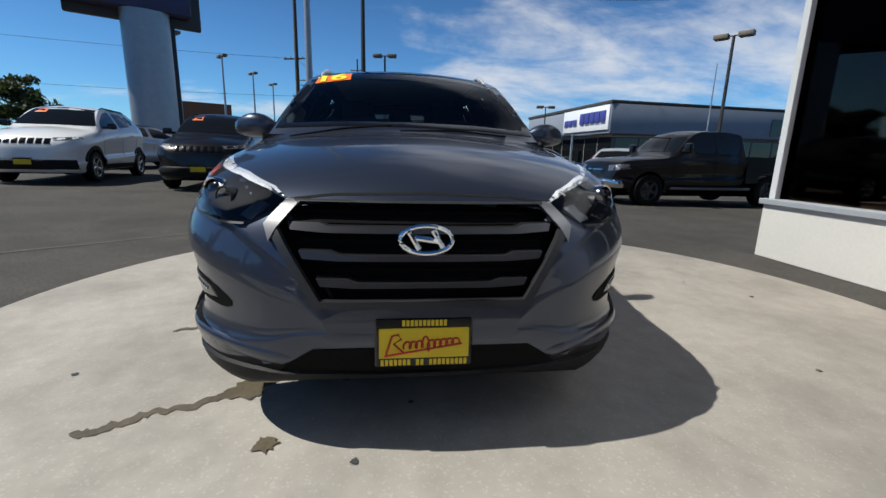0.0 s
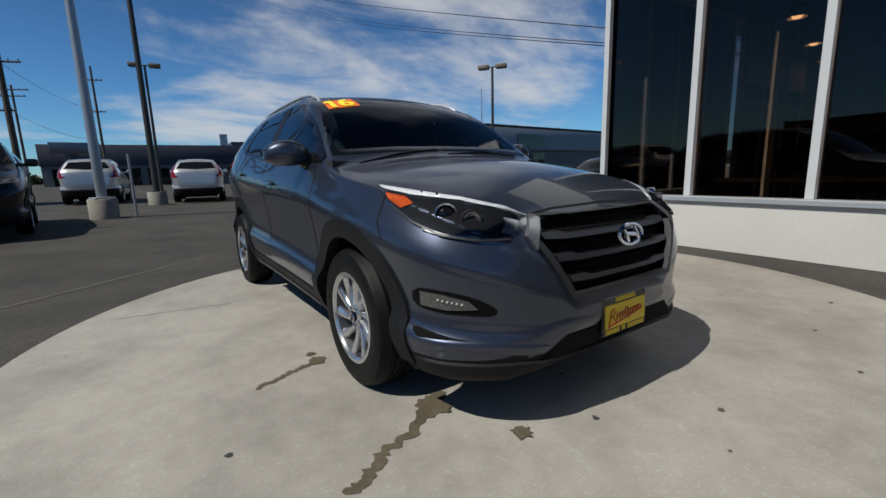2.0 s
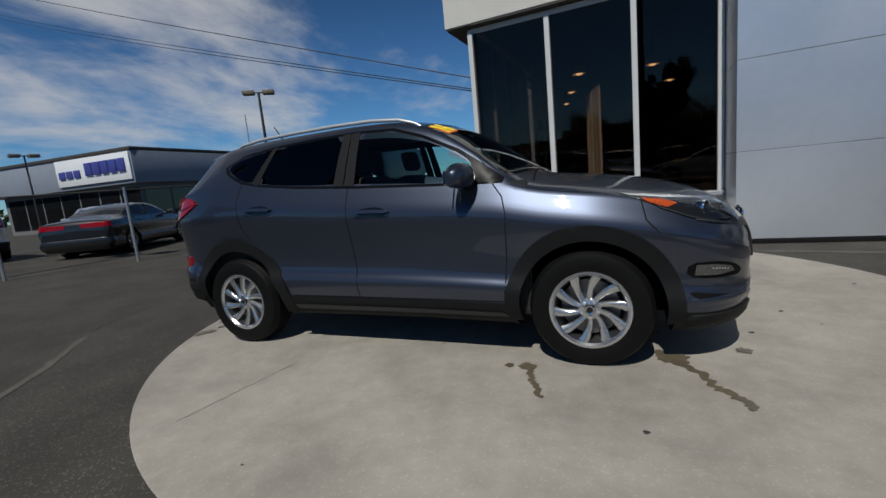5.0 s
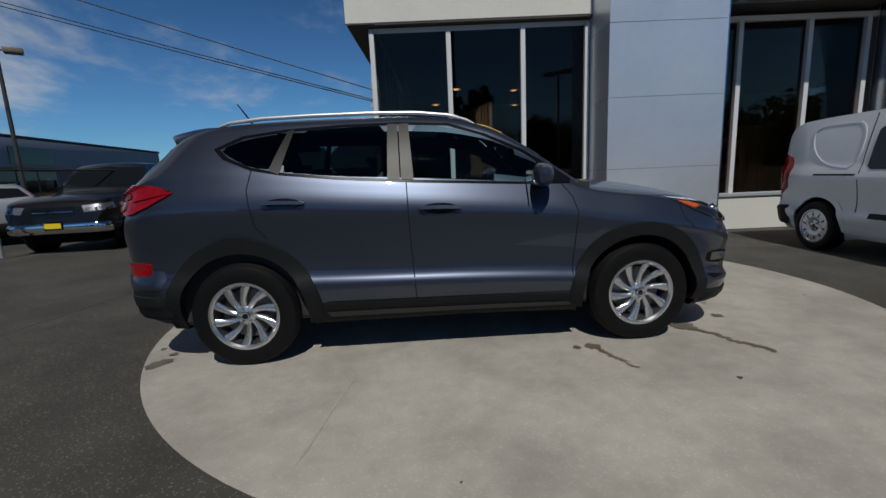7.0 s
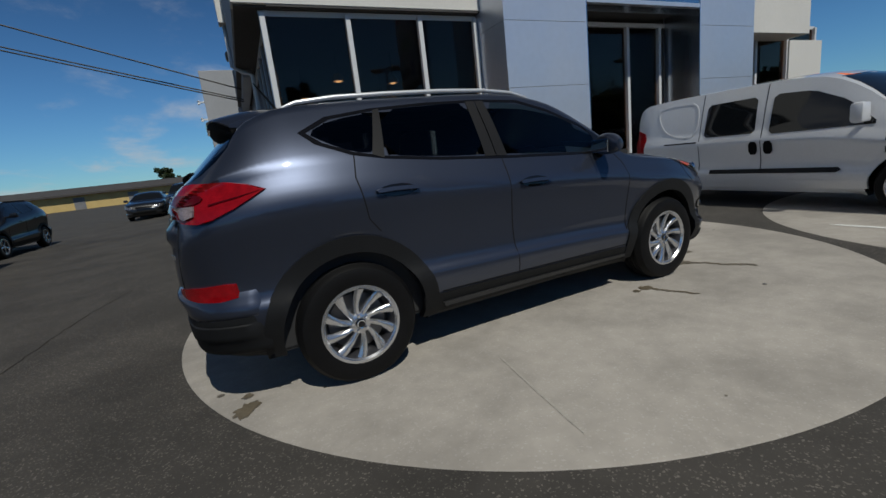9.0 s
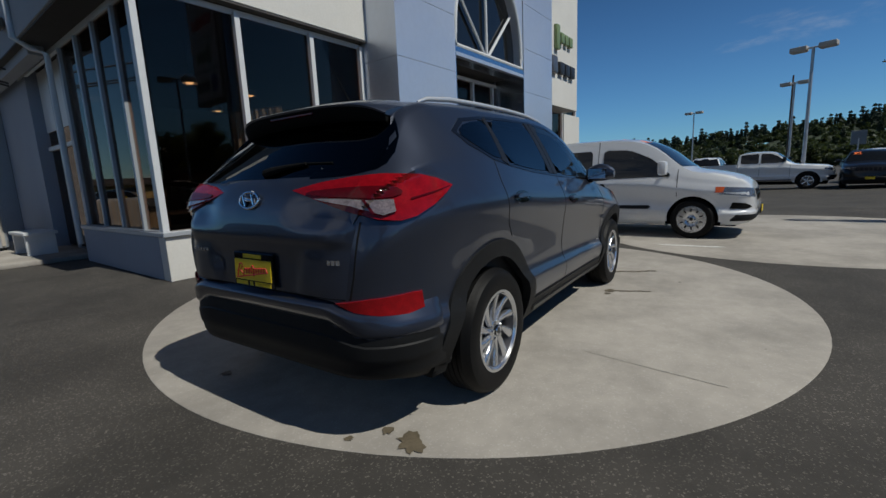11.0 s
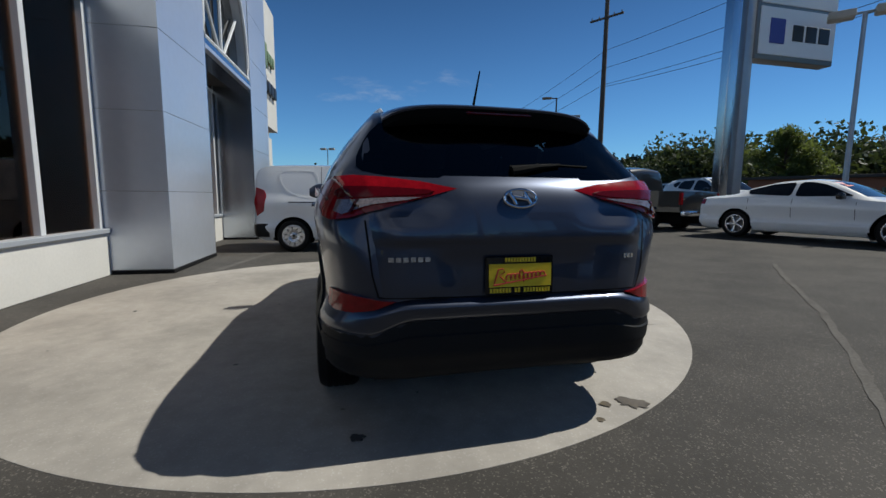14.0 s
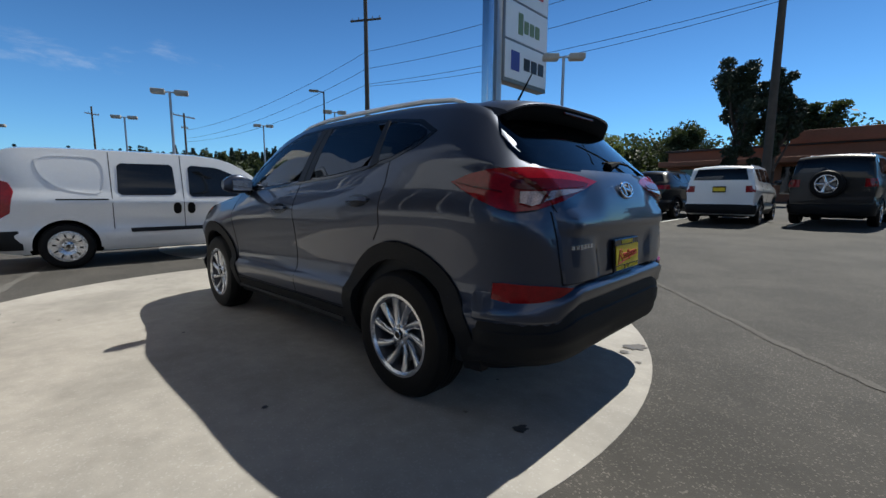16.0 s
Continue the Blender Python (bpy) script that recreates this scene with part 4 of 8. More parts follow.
    for zc, hh, top in ((0.785, 0.014, 0.44), (0.698, 0.013, 0.40), (0.612, 0.013, 0.345)):
        b = [(-top, zc + 0.017), (-top + 0.10, zc + 0.017), (-top + 0.13, zc + hh - 0.008), (top - 0.13, zc + hh - 0.008), (top - 0.10, zc + 0.017), (top, zc + 0.017), (top - 0.012, zc - 0.007), (top - 0.12, zc - hh), (-top + 0.12, zc - hh), (-top + 0.012, zc - 0.007)]
        on(ends(b, 2.2), FRONT, GRILLE_BAR, "grille_bar", gr, lift=-0.002, thick=0.045, h=0.04)
    for k in range(9):
        z = 0.59 + 0.03 * k
        wd = 0.30 + (z - 0.57) * 0.55
        on(ends([(-wd, z - 0.004), (wd, z - 0.004), (wd, z + 0.004), (-wd, z + 0.004)], 2.2), FRONT, BLACK_MATT, "grille_fin", gr, lift=-0.036, thick=0.012, h=0.08)
    on(ends(low, 2.2), FRONT, BLACK_MATT, "lower_grille", body, lift=0.003, thick=0.02, h=0.04)
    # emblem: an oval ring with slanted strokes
    def emblem(x, z, k, s, tilt):
        g = Geo()
        m = Matrix.Translation((x, 0, z)) @ Matrix.Rotation(tilt, 4, "Y")
        ring = [m @ Vector((s * 0.012, 0.082 * k * math.cos(a), 0.043 * k * math.sin(a))) for a in np.linspace(0, 2 * math.pi, 29)]
        g.tube(ring, 0.0075 * k, 8)
        for a, b in (((-0.052, -0.024), (-0.022, 0.030)), ((0.022, -0.030), (0.052, 0.024)), ((-0.036, -0.004), (0.036, 0.006))):
            g.tube([m @ Vector((s * 0.012, -s * a[0] * k, a[1] * k)), m @ Vector((s * 0.014, -s * (a[0] + b[0]) / 2 * k, (a[1] + b[1]) / 2 * k)), m @ Vector((s * 0.012, -s * b[0] * k, b[1] * k))], 0.0098 * k, 8)
        return g

    part("emblem", emblem(2.238, 0.762, 1.0, 1, -0.12), CHROME, gr, "chrome oval emblem")
    # lamps at the front
    for s in (1, -1):
        def pair(ps):
            return [(x, y * s, z) for x, y, z in ps]

        w = (-0.80, 0.60 * s, 0)
        head = [(2.135, -0.452, 0.858), (2.08, -0.555, 0.902), (1.98, -0.70, 0.942), (1.82, -0.825, 0.970), (1.60, -0.868, 0.996), (1.62, -0.88, 0.978), (1.77, -0.876, 0.912), (1.86, -0.845, 0.862), (1.96, -0.78, 0.818), (2.04, -0.68, 0.798), (2.10, -0.56, 0.798)]
        hl = part("headlamp", skin.lay(pair(head), w, None, 0.002, 0.01, 0.02), LAMP_DARK, car, "headlamp with dark bowls and a white strip above")

        def lamp_bit(name, ps, mt, lift, h=0.013):
            part(name, skin.lay(pair(ps), w, None, lift, 0.010, h), mt, hl)

        lamp_bit("daylight_strip", [(2.128, -0.464, 0.862), (2.08, -0.555, 0.905), (1.98, -0.70, 0.945), (1.82, -0.825, 0.974), (1.60, -0.868, 0.998), (1.66, -0.872, 0.982), (1.82, -0.832, 0.957), (1.98, -0.706, 0.934), (2.08, -0.560, 0.896)], LED_WHITE, 0.010)
        lamp_bit("indicator", [(1.69, -0.873, 0.965), (1.80, -0.845, 0.950), (1.845, -0.83, 0.925), (1.80, -0.865, 0.905), (1.72, -0.88, 0.940)], AMBER, 0.008)
        lamp_bit("lamp_blade", [(1.90, -0.82, 0.838), (1.97, -0.765, 0.815), (2.05, -0.665, 0.802), (2.05, -0.667, 0.794), (1.97, -0.768, 0.805), (1.90, -0.825, 0.828)], SATIN, 0.010)
        lamp_bit("lower_edge", [(1.74, -0.88, 0.928), (1.77, -0.876, 0.910), (1.86, -0.845, 0.860), (1.96, -0.78, 0.816), (2.04, -0.68, 0.796), (2.10, -0.56, 0.796), (2.10, -0.56, 0.789), (2.04, -0.68, 0.788), (1.96, -0.78, 0.808), (1.86, -0.845, 0.852), (1.77, -0.876, 0.903)], GUNMETAL, 0.012, 0.012)
        lamp_bit("inner_reflector", [(2.112, -0.51, 0.850), (2.085, -0.555, 0.862), (2.075, -0.58, 0.815), (2.10, -0.54, 0.803)], CLEAR_LENS, 0.009)
        c = Vector((1.945, -0.74 * s, 0.880))
        hit = skin.tree.ray_cast(c + Vector((0.8, -0.6 * s, 0)) * 2, Vector((-0.8, 0.6 * s, 0)))[0] or c
        axis = Vector((0.86, -0.50 * s, 0.10)).normalized()
        hit = hit - axis * 0.006
        rot = axis.to_track_quat("Y", "Z").to_matrix().to_4x4()
        m = Matrix.Translation(hit) @ rot
        part("projector_ring", Geo().lathe([(0.037, -0.03), (0.040, 0.008), (0.043, 0.010), (0.046, 0.004), (0.046, -0.03)], 28, m=m), CHROME, hl)
        part("projector_lens", Geo().lathe([(0.0, 0.014), (0.018, 0.011), (0.030, 0.004), (0.036, -0.005)], 24, m=m), BLACK_GLOSS, hl)
        c2 = Vector((2.015, -0.672 * s, 0.862))
        hit = skin.tree.ray_cast(c2 + Vector((0.8, -0.6 * s, 0)) * 2, Vector((-0.8, 0.6 * s, 0)))[0] or c2
        m2 = Matrix.Translation(hit + axis * 0.004) @ rot
        part("reflector_ring", Geo().lathe([(0.032, -0.03), (0.035, 0.006), (0.038, 0.007), (0.040, -0.03)], 24, m=m2), GUNMETAL, hl)
        part("reflector_lens", Geo().lathe([(0.0, -0.012), (0.014, -0.008), (0.032, 0.004)], 20, m=m2), CLEAR_LENS, hl)
        part("lens_cover", skin.lay(pair(head), w, None, 0.013, 0.002, 0.03), LENS, hl)
        fog = [(1.87, -0.862, 0.600), (1.97, -0.79, 0.600), (2.05, -0.70, 0.578), (2.10, -0.615, 0.530), (2.09, -0.63, 0.500), (2.04, -0.70, 0.502), (1.95, -0.80, 0.505), (1.87, -0.865, 0.525)]
        fg = part("fog_lamp", skin.lay(pair(soften(fog, 1)), w, None, 0.003, 0.01, 0.02), BLACK_MATT, car, "fog lamp in a black recess")
        lamp = [(1.90, -0.845, 0.588), (1.97, -0.787, 0.584), (2.035, -0.71, 0.562), (2.055, -0.68, 0.530), (1.98, -0.77, 0.522), (1.90, -0.845, 0.530)]
        part("lamp_glass", skin.lay(pair(lamp), w, None, 0.008, 0.008, 0.02), FOG_GLASS, fg)
        for k in range(6):
            x, y, z = 1.955 + 0.011 * k, -0.800 + 0.0145 * k, 0.562 - 0.0025 * k
            part("led", skin.lay(pair([(x, y, z + 0.006), (x + 0.005, y + 0.007, z + 0.005), (x + 0.003, y + 0.004, z - 0.004), (x - 0.002, y - 0.003, z - 0.003)]), w, None, 0.012, 0.005, 0.02), CHROME, fg)
        slot = [(1.87, -0.865, 0.445), (1.95, -0.795, 0.425), (2.06, -0.675, 0.400), (2.11, -0.595, 0.378), (2.11, -0.595, 0.362), (2.02, -0.72, 0.368), (1.92, -0.82, 0.388), (1.87, -0.865, 0.418)]
        part("lower_slot", skin.lay(pair(soften(slot, 1)), w, None, 0.003, 0.01, 0.02), BLACK_MATT, body)
        # tail lamps
        w = (0.80, 0.60 * s, 0)

        def pair(ps):
            return [(tuck(x), y * s, z) for x, y, z in ps]

        tail = [(-2.195, -0.285, 1.168), (-2.175, -0.45, 1.198), (-2.13, -0.60, 1.216), (-2.06, -0.72, 1.224), (-1.93, -0.83, 1.216), (-1.83, -0.86, 1.196), (-1.705, -0.87, 1.162), (-1.78, -0.88, 1.130), (-1.88, -0.875, 1.085), (-1.98, -0.845, 1.044), (-2.04, -0.80, 1.030), (-2.10, -0.72, 1.040), (-2.16, -0.58, 1.080), (-2.185, -0.44, 1.122)]
        tl = part("tail_lamp", skin.lay(pair(tail), w, None, 0.017, 0.03, 0.012), RED_LENS, car, "wide red tail lamp with a clear lower lens")

        def tail_bit(name, ps, mt, lift, rounds=1):
            part(name, skin.lay(pair(soften(ps, rounds) if rounds else ps), w, None, lift + 0.005, 0.010, 0.012), mt, tl)

        tail_bit("lamp_band", [(-2.185, -0.36, 1.160), (-2.15, -0.55, 1.172), (-2.09, -0.68, 1.176), (-2.03, -0.77, 1.172), (-2.00, -0.80, 1.140), (-2.05, -0.75, 1.122), (-2.12, -0.62, 1.130), (-2.18, -0.42, 1.140)], RED_DARK, 0.019)
        tail_bit("reversing_lens", [(-2.18, -0.42, 1.130), (-2.15, -0.56, 1.128), (-2.10, -0.68, 1.118), (-2.045, -0.77, 1.118), (-2.045, -0.78, 1.070), (-2.075, -0.735, 1.056), (-2.105, -0.69, 1.072), (-2.14, -0.61, 1.098), (-2.175, -0.48, 1.118)], TAIL_CLEAR, 0.024, 0)
        tail_bit("lens_divider", [(-2.112, -0.655, 1.120), (-2.106, -0.668, 1.120), (-2.090, -0.705, 1.062), (-2.096, -0.690, 1.066)], RED_DARK, 0.029, 0)
        tail_bit("lamp_ridge", [(-2.0, -0.83, 1.112), (-1.86, -0.87, 1.136), (-1.73, -0.87, 1.160), (-1.86, -0.87, 1.142), (-2.0, -0.83, 1.120)], RED_DARK, 0.019, 0)
        refl = [(-2.16, -0.50, 0.688), (-2.10, -0.64, 0.706), (-1.99, -0.805, 0.716), (-1.955, -0.83, 0.712), (-1.955, -0.84, 0.640), (-2.01, -0.79, 0.628), (-2.08, -0.68, 0.634), (-2.13, -0.585, 0.652)]
        part("rear_reflector", skin.lay(pair(refl), w, None, 0.016, 0.03, 0.02), RED_LENS, car, "red bumper reflector")
    # door handles, shut lines
    for x, z in ((-1.01, 1.065), (-0.025, 0.992)):
        cup = [(x - 0.135, z + 0.008), (x - 0.06, z + 0.036), (x + 0.06, z + 0.034), (x + 0.135, z - 0.002), (x + 0.06, z - 0.036), (x - 0.06, z - 0.034)]
        on(side(soften(cup, 1)), RIGHT, BLACK_GLOSS, "handle_cup", body, two=True, lift=0.001, thick=0.003, h=0.03)
        bar = [(x - 0.135, z + 0.018), (x - 0.05, z + 0.024), (x + 0.08, z + 0.018), (x + 0.132, z + 0.008), (x + 0.13, z - 0.006), (x + 0.05, z - 0.002), (x - 0.06, z + 0.002), (x - 0.13, z - 0.002)]
        on(side(soften(bar, 1)), RIGHT, HERO_PAINT, "door_handle", car, two=True, lift=0.030, thick=0.024, h=0.02)

    def line(ps, way, two=True, wd=0.0035, lift=0.0012, base=None):
        for a, b in zip(ps, ps[1:]):
            a, b = Vector(a), Vector(b)
            n = (b - a).cross(Vector(way)).normalized() * wd
            on([a + n, b + n, b - n, a - n], way, JOINT, "shut_line", body, two=two, base=base, lift=lift, thick=0.002, h=0.03)

    line(side([(-1.21, 1.285), (-1.235, 1.16), (-1.20, 0.93), (-1.14, 0.85)]), RIGHT)
    line(side([(-0.235, 1.175), (-0.225, 0.81), (-0.205, 0.40)]), RIGHT)
    line(side([(0.80, 1.11), (0.86, 1.03), (0.885, 0.93), (0.87, 0.68), (0.845, 0.39)]), RIGHT)
    line(side([(-0.80, 0.41), (-0.2, 0.402), (0.845, 0.388)]), RIGHT)
    line([(2.12, -0.44, 0.868), (2.09, -0.3, 0.885), (2.1, 0, 0.893), (2.09, 0.3, 0.885), (2.12, 0.44, 0.868)], FRONT, two=False, wd=0.004)
    line([(1.62, -0.90, 0.95), (1.64, -0.90, 0.85), (1.70, -0.9, 0.78)], RIGHT)
    line(ends([(-0.675, 1.03), (-0.665, 0.94), (-0.65, 0.80), (-0.625, 0.705), (-0.3, 0.695), (0.3, 0.695), (0.625, 0.705), (0.65, 0.80), (0.665, 0.94), (0.675, 1.03)], -2.2), REAR, two=False, wd=0.004)
    # plates and badges
    def spot(y, z, s):
        hit = (tail_skin if s < 0 else skin).tree.ray_cast(Vector((s * 6, y, z)), Vector((-s, 0, 0)))
        return hit[0].x

    mf = Matrix.Translation((spot(0, 0.36, 1) + 0.022, 0, 0.418)) @ Matrix.Rotation(math.pi / 2, 4, "Z") @ Matrix.Rotation(-0.04, 4, "X")
    plate_script(number_plate(car, mf), mf)
    mr = Matrix.Translation((spot(0, 0.79, -1) - 0.016, 0, 0.790)) @ Matrix.Rotation(-math.pi / 2, 4, "Z") @ Matrix.Rotation(-0.06, 4, "X")
    plate_script(number_plate(car, mr), mr)
    part("emblem", emblem(spot(0, 1.125, -1) + 0.003, 1.125, 0.92, -1, 0.25), CHROME, car, "chrome oval emblem")
    for ys, z, n, wd in ((0.585, 0.868, 6, 0.031), (-0.53, 0.862, 3, 0.022)):
        for k in range(n):
            y = ys - k * wd
            on(ends([(y, z + 0.010), (y - wd * 0.7, z + 0.010), (y - wd * 0.7, z - 0.010), (y, z - 0.010)], -2.2), REAR, ALLOY, "badge_letter", tg, base=tail_skin, lift=0.004, thick=0.008, h=0.02)
    # spoiler: a thin wing over the tailgate glass, drawn down at its tips, black beneath
    def wing(prof, half, n=28):
        loops = []
        for k in range(n + 1):
            t = 2 * k / n - 1
            q, e = abs(t) ** 3.2, abs(t) ** 9
            loops.append([(-1.55 + (x + 1.55) * (1 - 0.20 * q - 0.10 * e), half * t, z - 0.030 * q - 0.030 * e) for x, z in prof])
        return Geo().ring(loops)

    sp = part("spoiler", wing([(-1.54, 1.615), (-1.62, 1.617), (-1.72, 1.606), (-1.82, 1.588), (-1.875, 1.575), (-1.890, 1.567), (-1.885, 1.558), (-1.80, 1.552), (-1.54, 1.56)], 0.565), HERO_PAINT, car, "roof spoiler with a high brake lamp")
    recalc(sp.data)
    part("underside", recalc(mesh_of("underside", wing([(-1.870, 1.564), (-1.884, 1.557), (-1.872, 1.528), (-1.82, 1.498), (-1.74, 1.478), (-1.66, 1.49), (-1.66, 1.555)], 0.560), BLACK_MATT, 40)), None, sp, "black underside")
    part("brake_lamp", Geo().box(-1.886, -1.85, -0.17, 0.17, 1.532, 1.546, b=0.004), RED_DARK, sp)
    # roof rails, aerial, wipers
    def over(x, y, up):
        hit = skin.tree.ray_cast(Vector((x, y, 4)), Vector((0, 0, -1)))
        return (x, y, hit[0].z + up)

    for s in (1, -1):
        pts = [over(x, s * y, up) for x, y, up in ((-1.50, 0.54, 0.0), (-1.42, 0.543, 0.018), (-1.2, 0.548, 0.026), (-0.88, 0.552, 0.028), (-0.49, 0.556, 0.028), (-0.15, 0.562, 0.026), (0.08, 0.57, 0.020), (0.20, 0.578, 0.010), (0.26, 0.585, -0.004))]
        part("roof_rail", Geo().tube(pts, [0.008, 0.014, 0.016, 0.016, 0.016, 0.016, 0.015, 0.012, 0.007], 10, flat=0.9), RAIL, car, "silver roof rail", smooth=60)
    part("aerial", Geo().tube([(-1.42, 0, 1.63), (-1.45, 0, 1.665), (-1.56, 0, 1.83)], [0.022, 0.008, 0.004], 8), BLACK_MATT, car)
    def behind(y, z, off):
        return (skin.tree.ray_cast(Vector((-6, y, z)), Vector((1, 0, 0)))[0].x - off, y, z)

    rw = part("rear_wiper", Geo().tube([behind(0.0, 1.250, 0.010), behind(-0.06, 1.262, 0.022), behind(-0.14, 1.276, 0.024), behind(-0.26, 1.288, 0.018)], [0.024, 0.020, 0.012, 0.007], 8), BLACK_MATT, car)
    part("blade", Geo().tube([behind(0.0, 1.276, 0.008), behind(-0.20, 1.290, 0.010), behind(-0.42, 1.284, 0.008)], 0.005, 6), BLACK_MATT, rw)
    for y0, y1 in ((-0.05, 0.58), (-0.66, -0.10)):
        wp = Geo().tube([over(1.02, y0, 0.002), over(0.985, (y0 + y1) / 2, 0.006), over(0.965, y1, 0.005)], 0.005, 6)
        part("front_wiper", wp, BLACK_MATT, car)
    # mirrors
    for s in (1, -1):
        loops = []
        for k in range(11):
            t = k / 10
            r = math.sin(math.pi * min(max(0.10 + 0.82 * t, 0), 1)) ** 0.55
            y = s * (0.825 + 0.240 * t)
            c = Vector((0.64 - 0.035 * t, y, 1.165 + 0.012 * math.sin(math.pi * t)))
            loops.append([tuple(c + Vector((0.085 * r * (math.copysign(abs(math.cos(a)) ** 0.7, math.cos(a))) * (1.0 if math.cos(a) > 0 else 0.55), 0, 0.076 * r * math.copysign(abs(math.sin(a)) ** 0.8, math.sin(a))))) for a in np.linspace(0, 2 * math.pi, 20, endpoint=False)])
        mr2 = part("mirror", recalc(mesh_of("mirror", Geo().ring(loops), HERO_PAINT, 50)), None, car, "door mirror in body colour")
        part("mirror_glass", Geo().box(0.552, 0.562, *sorted((s * 0.855, s * 1.010)), 1.122, 1.212, b=0.004), CHROME, mr2)
        part("mirror_foot", Geo().tube([(0.67, s * 0.78, 1.10), (0.64, s * 0.86, 1.130)], [0.05, 0.04], 10), BLACK_GLOSS, mr2)
    # cabin
    tub = Geo()
    tub.box(-1.75, 1.0, -0.80, 0.80, 0.28, 0.32)
    for s in (1, -1):
        tub.box(-1.75, 1.0, *sorted((s * 0.79, s * 0.81)), 0.3, 1.12)
    tub.box(-1.78, -1.74, -0.8, 0.8, 0.3, 1.15)
    tub.box(0.98, 1.0, -0.8, 0.8, 0.3, 1.1)
    part("cabin_lining", tub, DASH, car)
    part("dashboard", recalc(mesh_of("dashboard", Geo().ring([[(0.98, y, 0.8), (0.98, y, 1.115), (0.80, y, 1.125), (0.60, y, 1.09), (0.52, y, 1.0), (0.60, y, 0.75)] for y in (-0.78, -0.3, 0.0, 0.3, 0.78)]), DASH)), None, car)
    part("headliner", Geo().box(-1.5, 0.05, -0.55, 0.55, 1.565, 1.575), PAPER, car)
    wheel = Matrix.Translation((0.40, 0.37, 1.02)) @ Matrix.Rotation(radians(-65), 4, "Y")
    stw = Geo().tube([wheel @ Vector((0.18 * math.cos(a), 0.18 * math.sin(a), 0)) for a in np.linspace(0, 2 * math.pi, 25)], 0.015, 8)
    stw.tube([wheel @ Vector((-0.17, 0, 0)), wheel @ Vector((0.17, 0, 0))], 0.02, 6).tube([wheel @ Vector((0, 0, 0)), wheel @ Vector((0, 0, 0.2))], 0.03, 6)
    part("steering_wheel", stw, BLACK_MATT, car)

    def seat(x, y, wd):
        g = Geo().box(x - 0.25, x + 0.27, y - wd, y + wd, 0.52, 0.70, b=0.06)
        g.box(-0.09, 0.09, y - wd, y + wd, 0.0, 0.62, b=0.06, m=Matrix.Translation((x - 0.26, 0, 0.64)) @ Matrix.Rotation(radians(-16), 4, "Y"))
        for k in (0,) if wd < 0.4 else (-0.38, 0, 0.38):
            g.box(-0.05, 0.05, y + k - 0.12, y + k + 0.12, 0.66, 0.84, b=0.04, m=Matrix.Translation((x - 0.26, 0, 0.64)) @ Matrix.Rotation(radians(-12), 4, "Y"))
        part("seat", g, SEAT_CLOTH, car)

    seat(0.10, -0.38, 0.25), seat(0.10, 0.38, 0.25), seat(-0.85, 0.0, 0.64)
    # year sticker at the top of the windscreen
    st = [(0.5, -0.59, 1.535), (0.5, -0.37, 1.572), (0.5, -0.37, 1.505), (0.5, -0.60, 1.468)]
    part("year_sticker", skin.lay(st, FRONT, None, 0.007, 0.002, 0.03), STICKER, car, "orange year sticker with yellow digits")
    one = [(0.10, 0.0), (0.30, 0.0), (0.30, 1.0), (0.14, 1.0), (-0.04, 0.80), (-0.04, 0.62), (0.10, 0.72)]
    six = [(0.95, 1.0), (0.70, 0.94), (0.52, 0.68), (0.46, 0.36), (0.52, 0.12), (0.68, 0.0), (0.90, 0.0), (1.04, 0.12), (1.08, 0.32), (1.00, 0.52), (0.84, 0.60), (0.70, 0.55), (0.78, 0.74), (0.98, 0.82)]
    eye = [(0.66, 0.30), (0.70, 0.17), (0.78, 0.13), (0.87, 0.19), (0.88, 0.34), (0.80, 0.43), (0.70, 0.41)]

    def glyph(ps):
        return [(0.5, -0.585 + 0.175 * a, 1.478 + 0.060 * b + 0.030 * a) for a, b in ps]

    for ps, gap in ((one, None), (six, eye)):
        on(glyph(ps), FRONT, STICKER_Y, "sticker_digit", car, hole=glyph(gap) if gap else None, lift=0.017, thick=0.006, h=0.012)
    put_wheels(car, wheel_meshes("ten", 0.348, 0.225, 0.216), [(1.335, 0.795), (1.335, -0.795), (-1.335, 0.795), (-1.335, -0.795)], 0.346)
    under = Geo().box(-1.72, 1.9, -0.5, 0.5, 0.22, 0.30, b=0.03)
    under.tube([(-1.335, -0.7, 0.345), (-1.335, 0.7, 0.345)], 0.05, 8).tube([(1.335, -0.7, 0.345), (1.335, 0.7, 0.345)], 0.05, 8)
    part("underbody", under, BLACK_MATT, car)
    return car


# -- other vehicles --
def body_curves(x0, x1, w, top, belt, ty, zb=0.25, crown=0.05, nose=0.40, tail=0.14, low_front=0.42):
    cz, bl, tyc = curve(*top), curve(*belt), curve(*ty)
    wc = curve((x0, w - tail), (x0 + 0.04, w - tail * 0.55), (x0 + 0.18, w - 0.03), (x0 + 0.6, w), (x1 - 0.9, w), (x1 - 0.42, w - nose * 0.10), (x1 - 0.2, w - nose * 0.30), (x1 - 0.06, w - nose * 0.62), (x1, w - nose))
    zbc = curve((x0, zb + 0.16), (x0 + 0.06, zb + 0.05), (x0 + 0.3, zb), (x1 - 0.35, zb), (x1 - 0.08, zb + 0.05), (x1, low_front))
    tz = lambda x: cz(x) - crown * (1 if cz(x) > 1.3 else 0.8)
    zs = lambda x: min(bl(x), tz(x) - 0.015)
    return {"x0": x0, "x1": x1, "zb": zbc, "w": wc, "zs": zs, "ins": lambda x: 0.055, "ty": lambda x: min(tyc(x), wc(x) - 0.07), "tz": tz, "cz": cz}


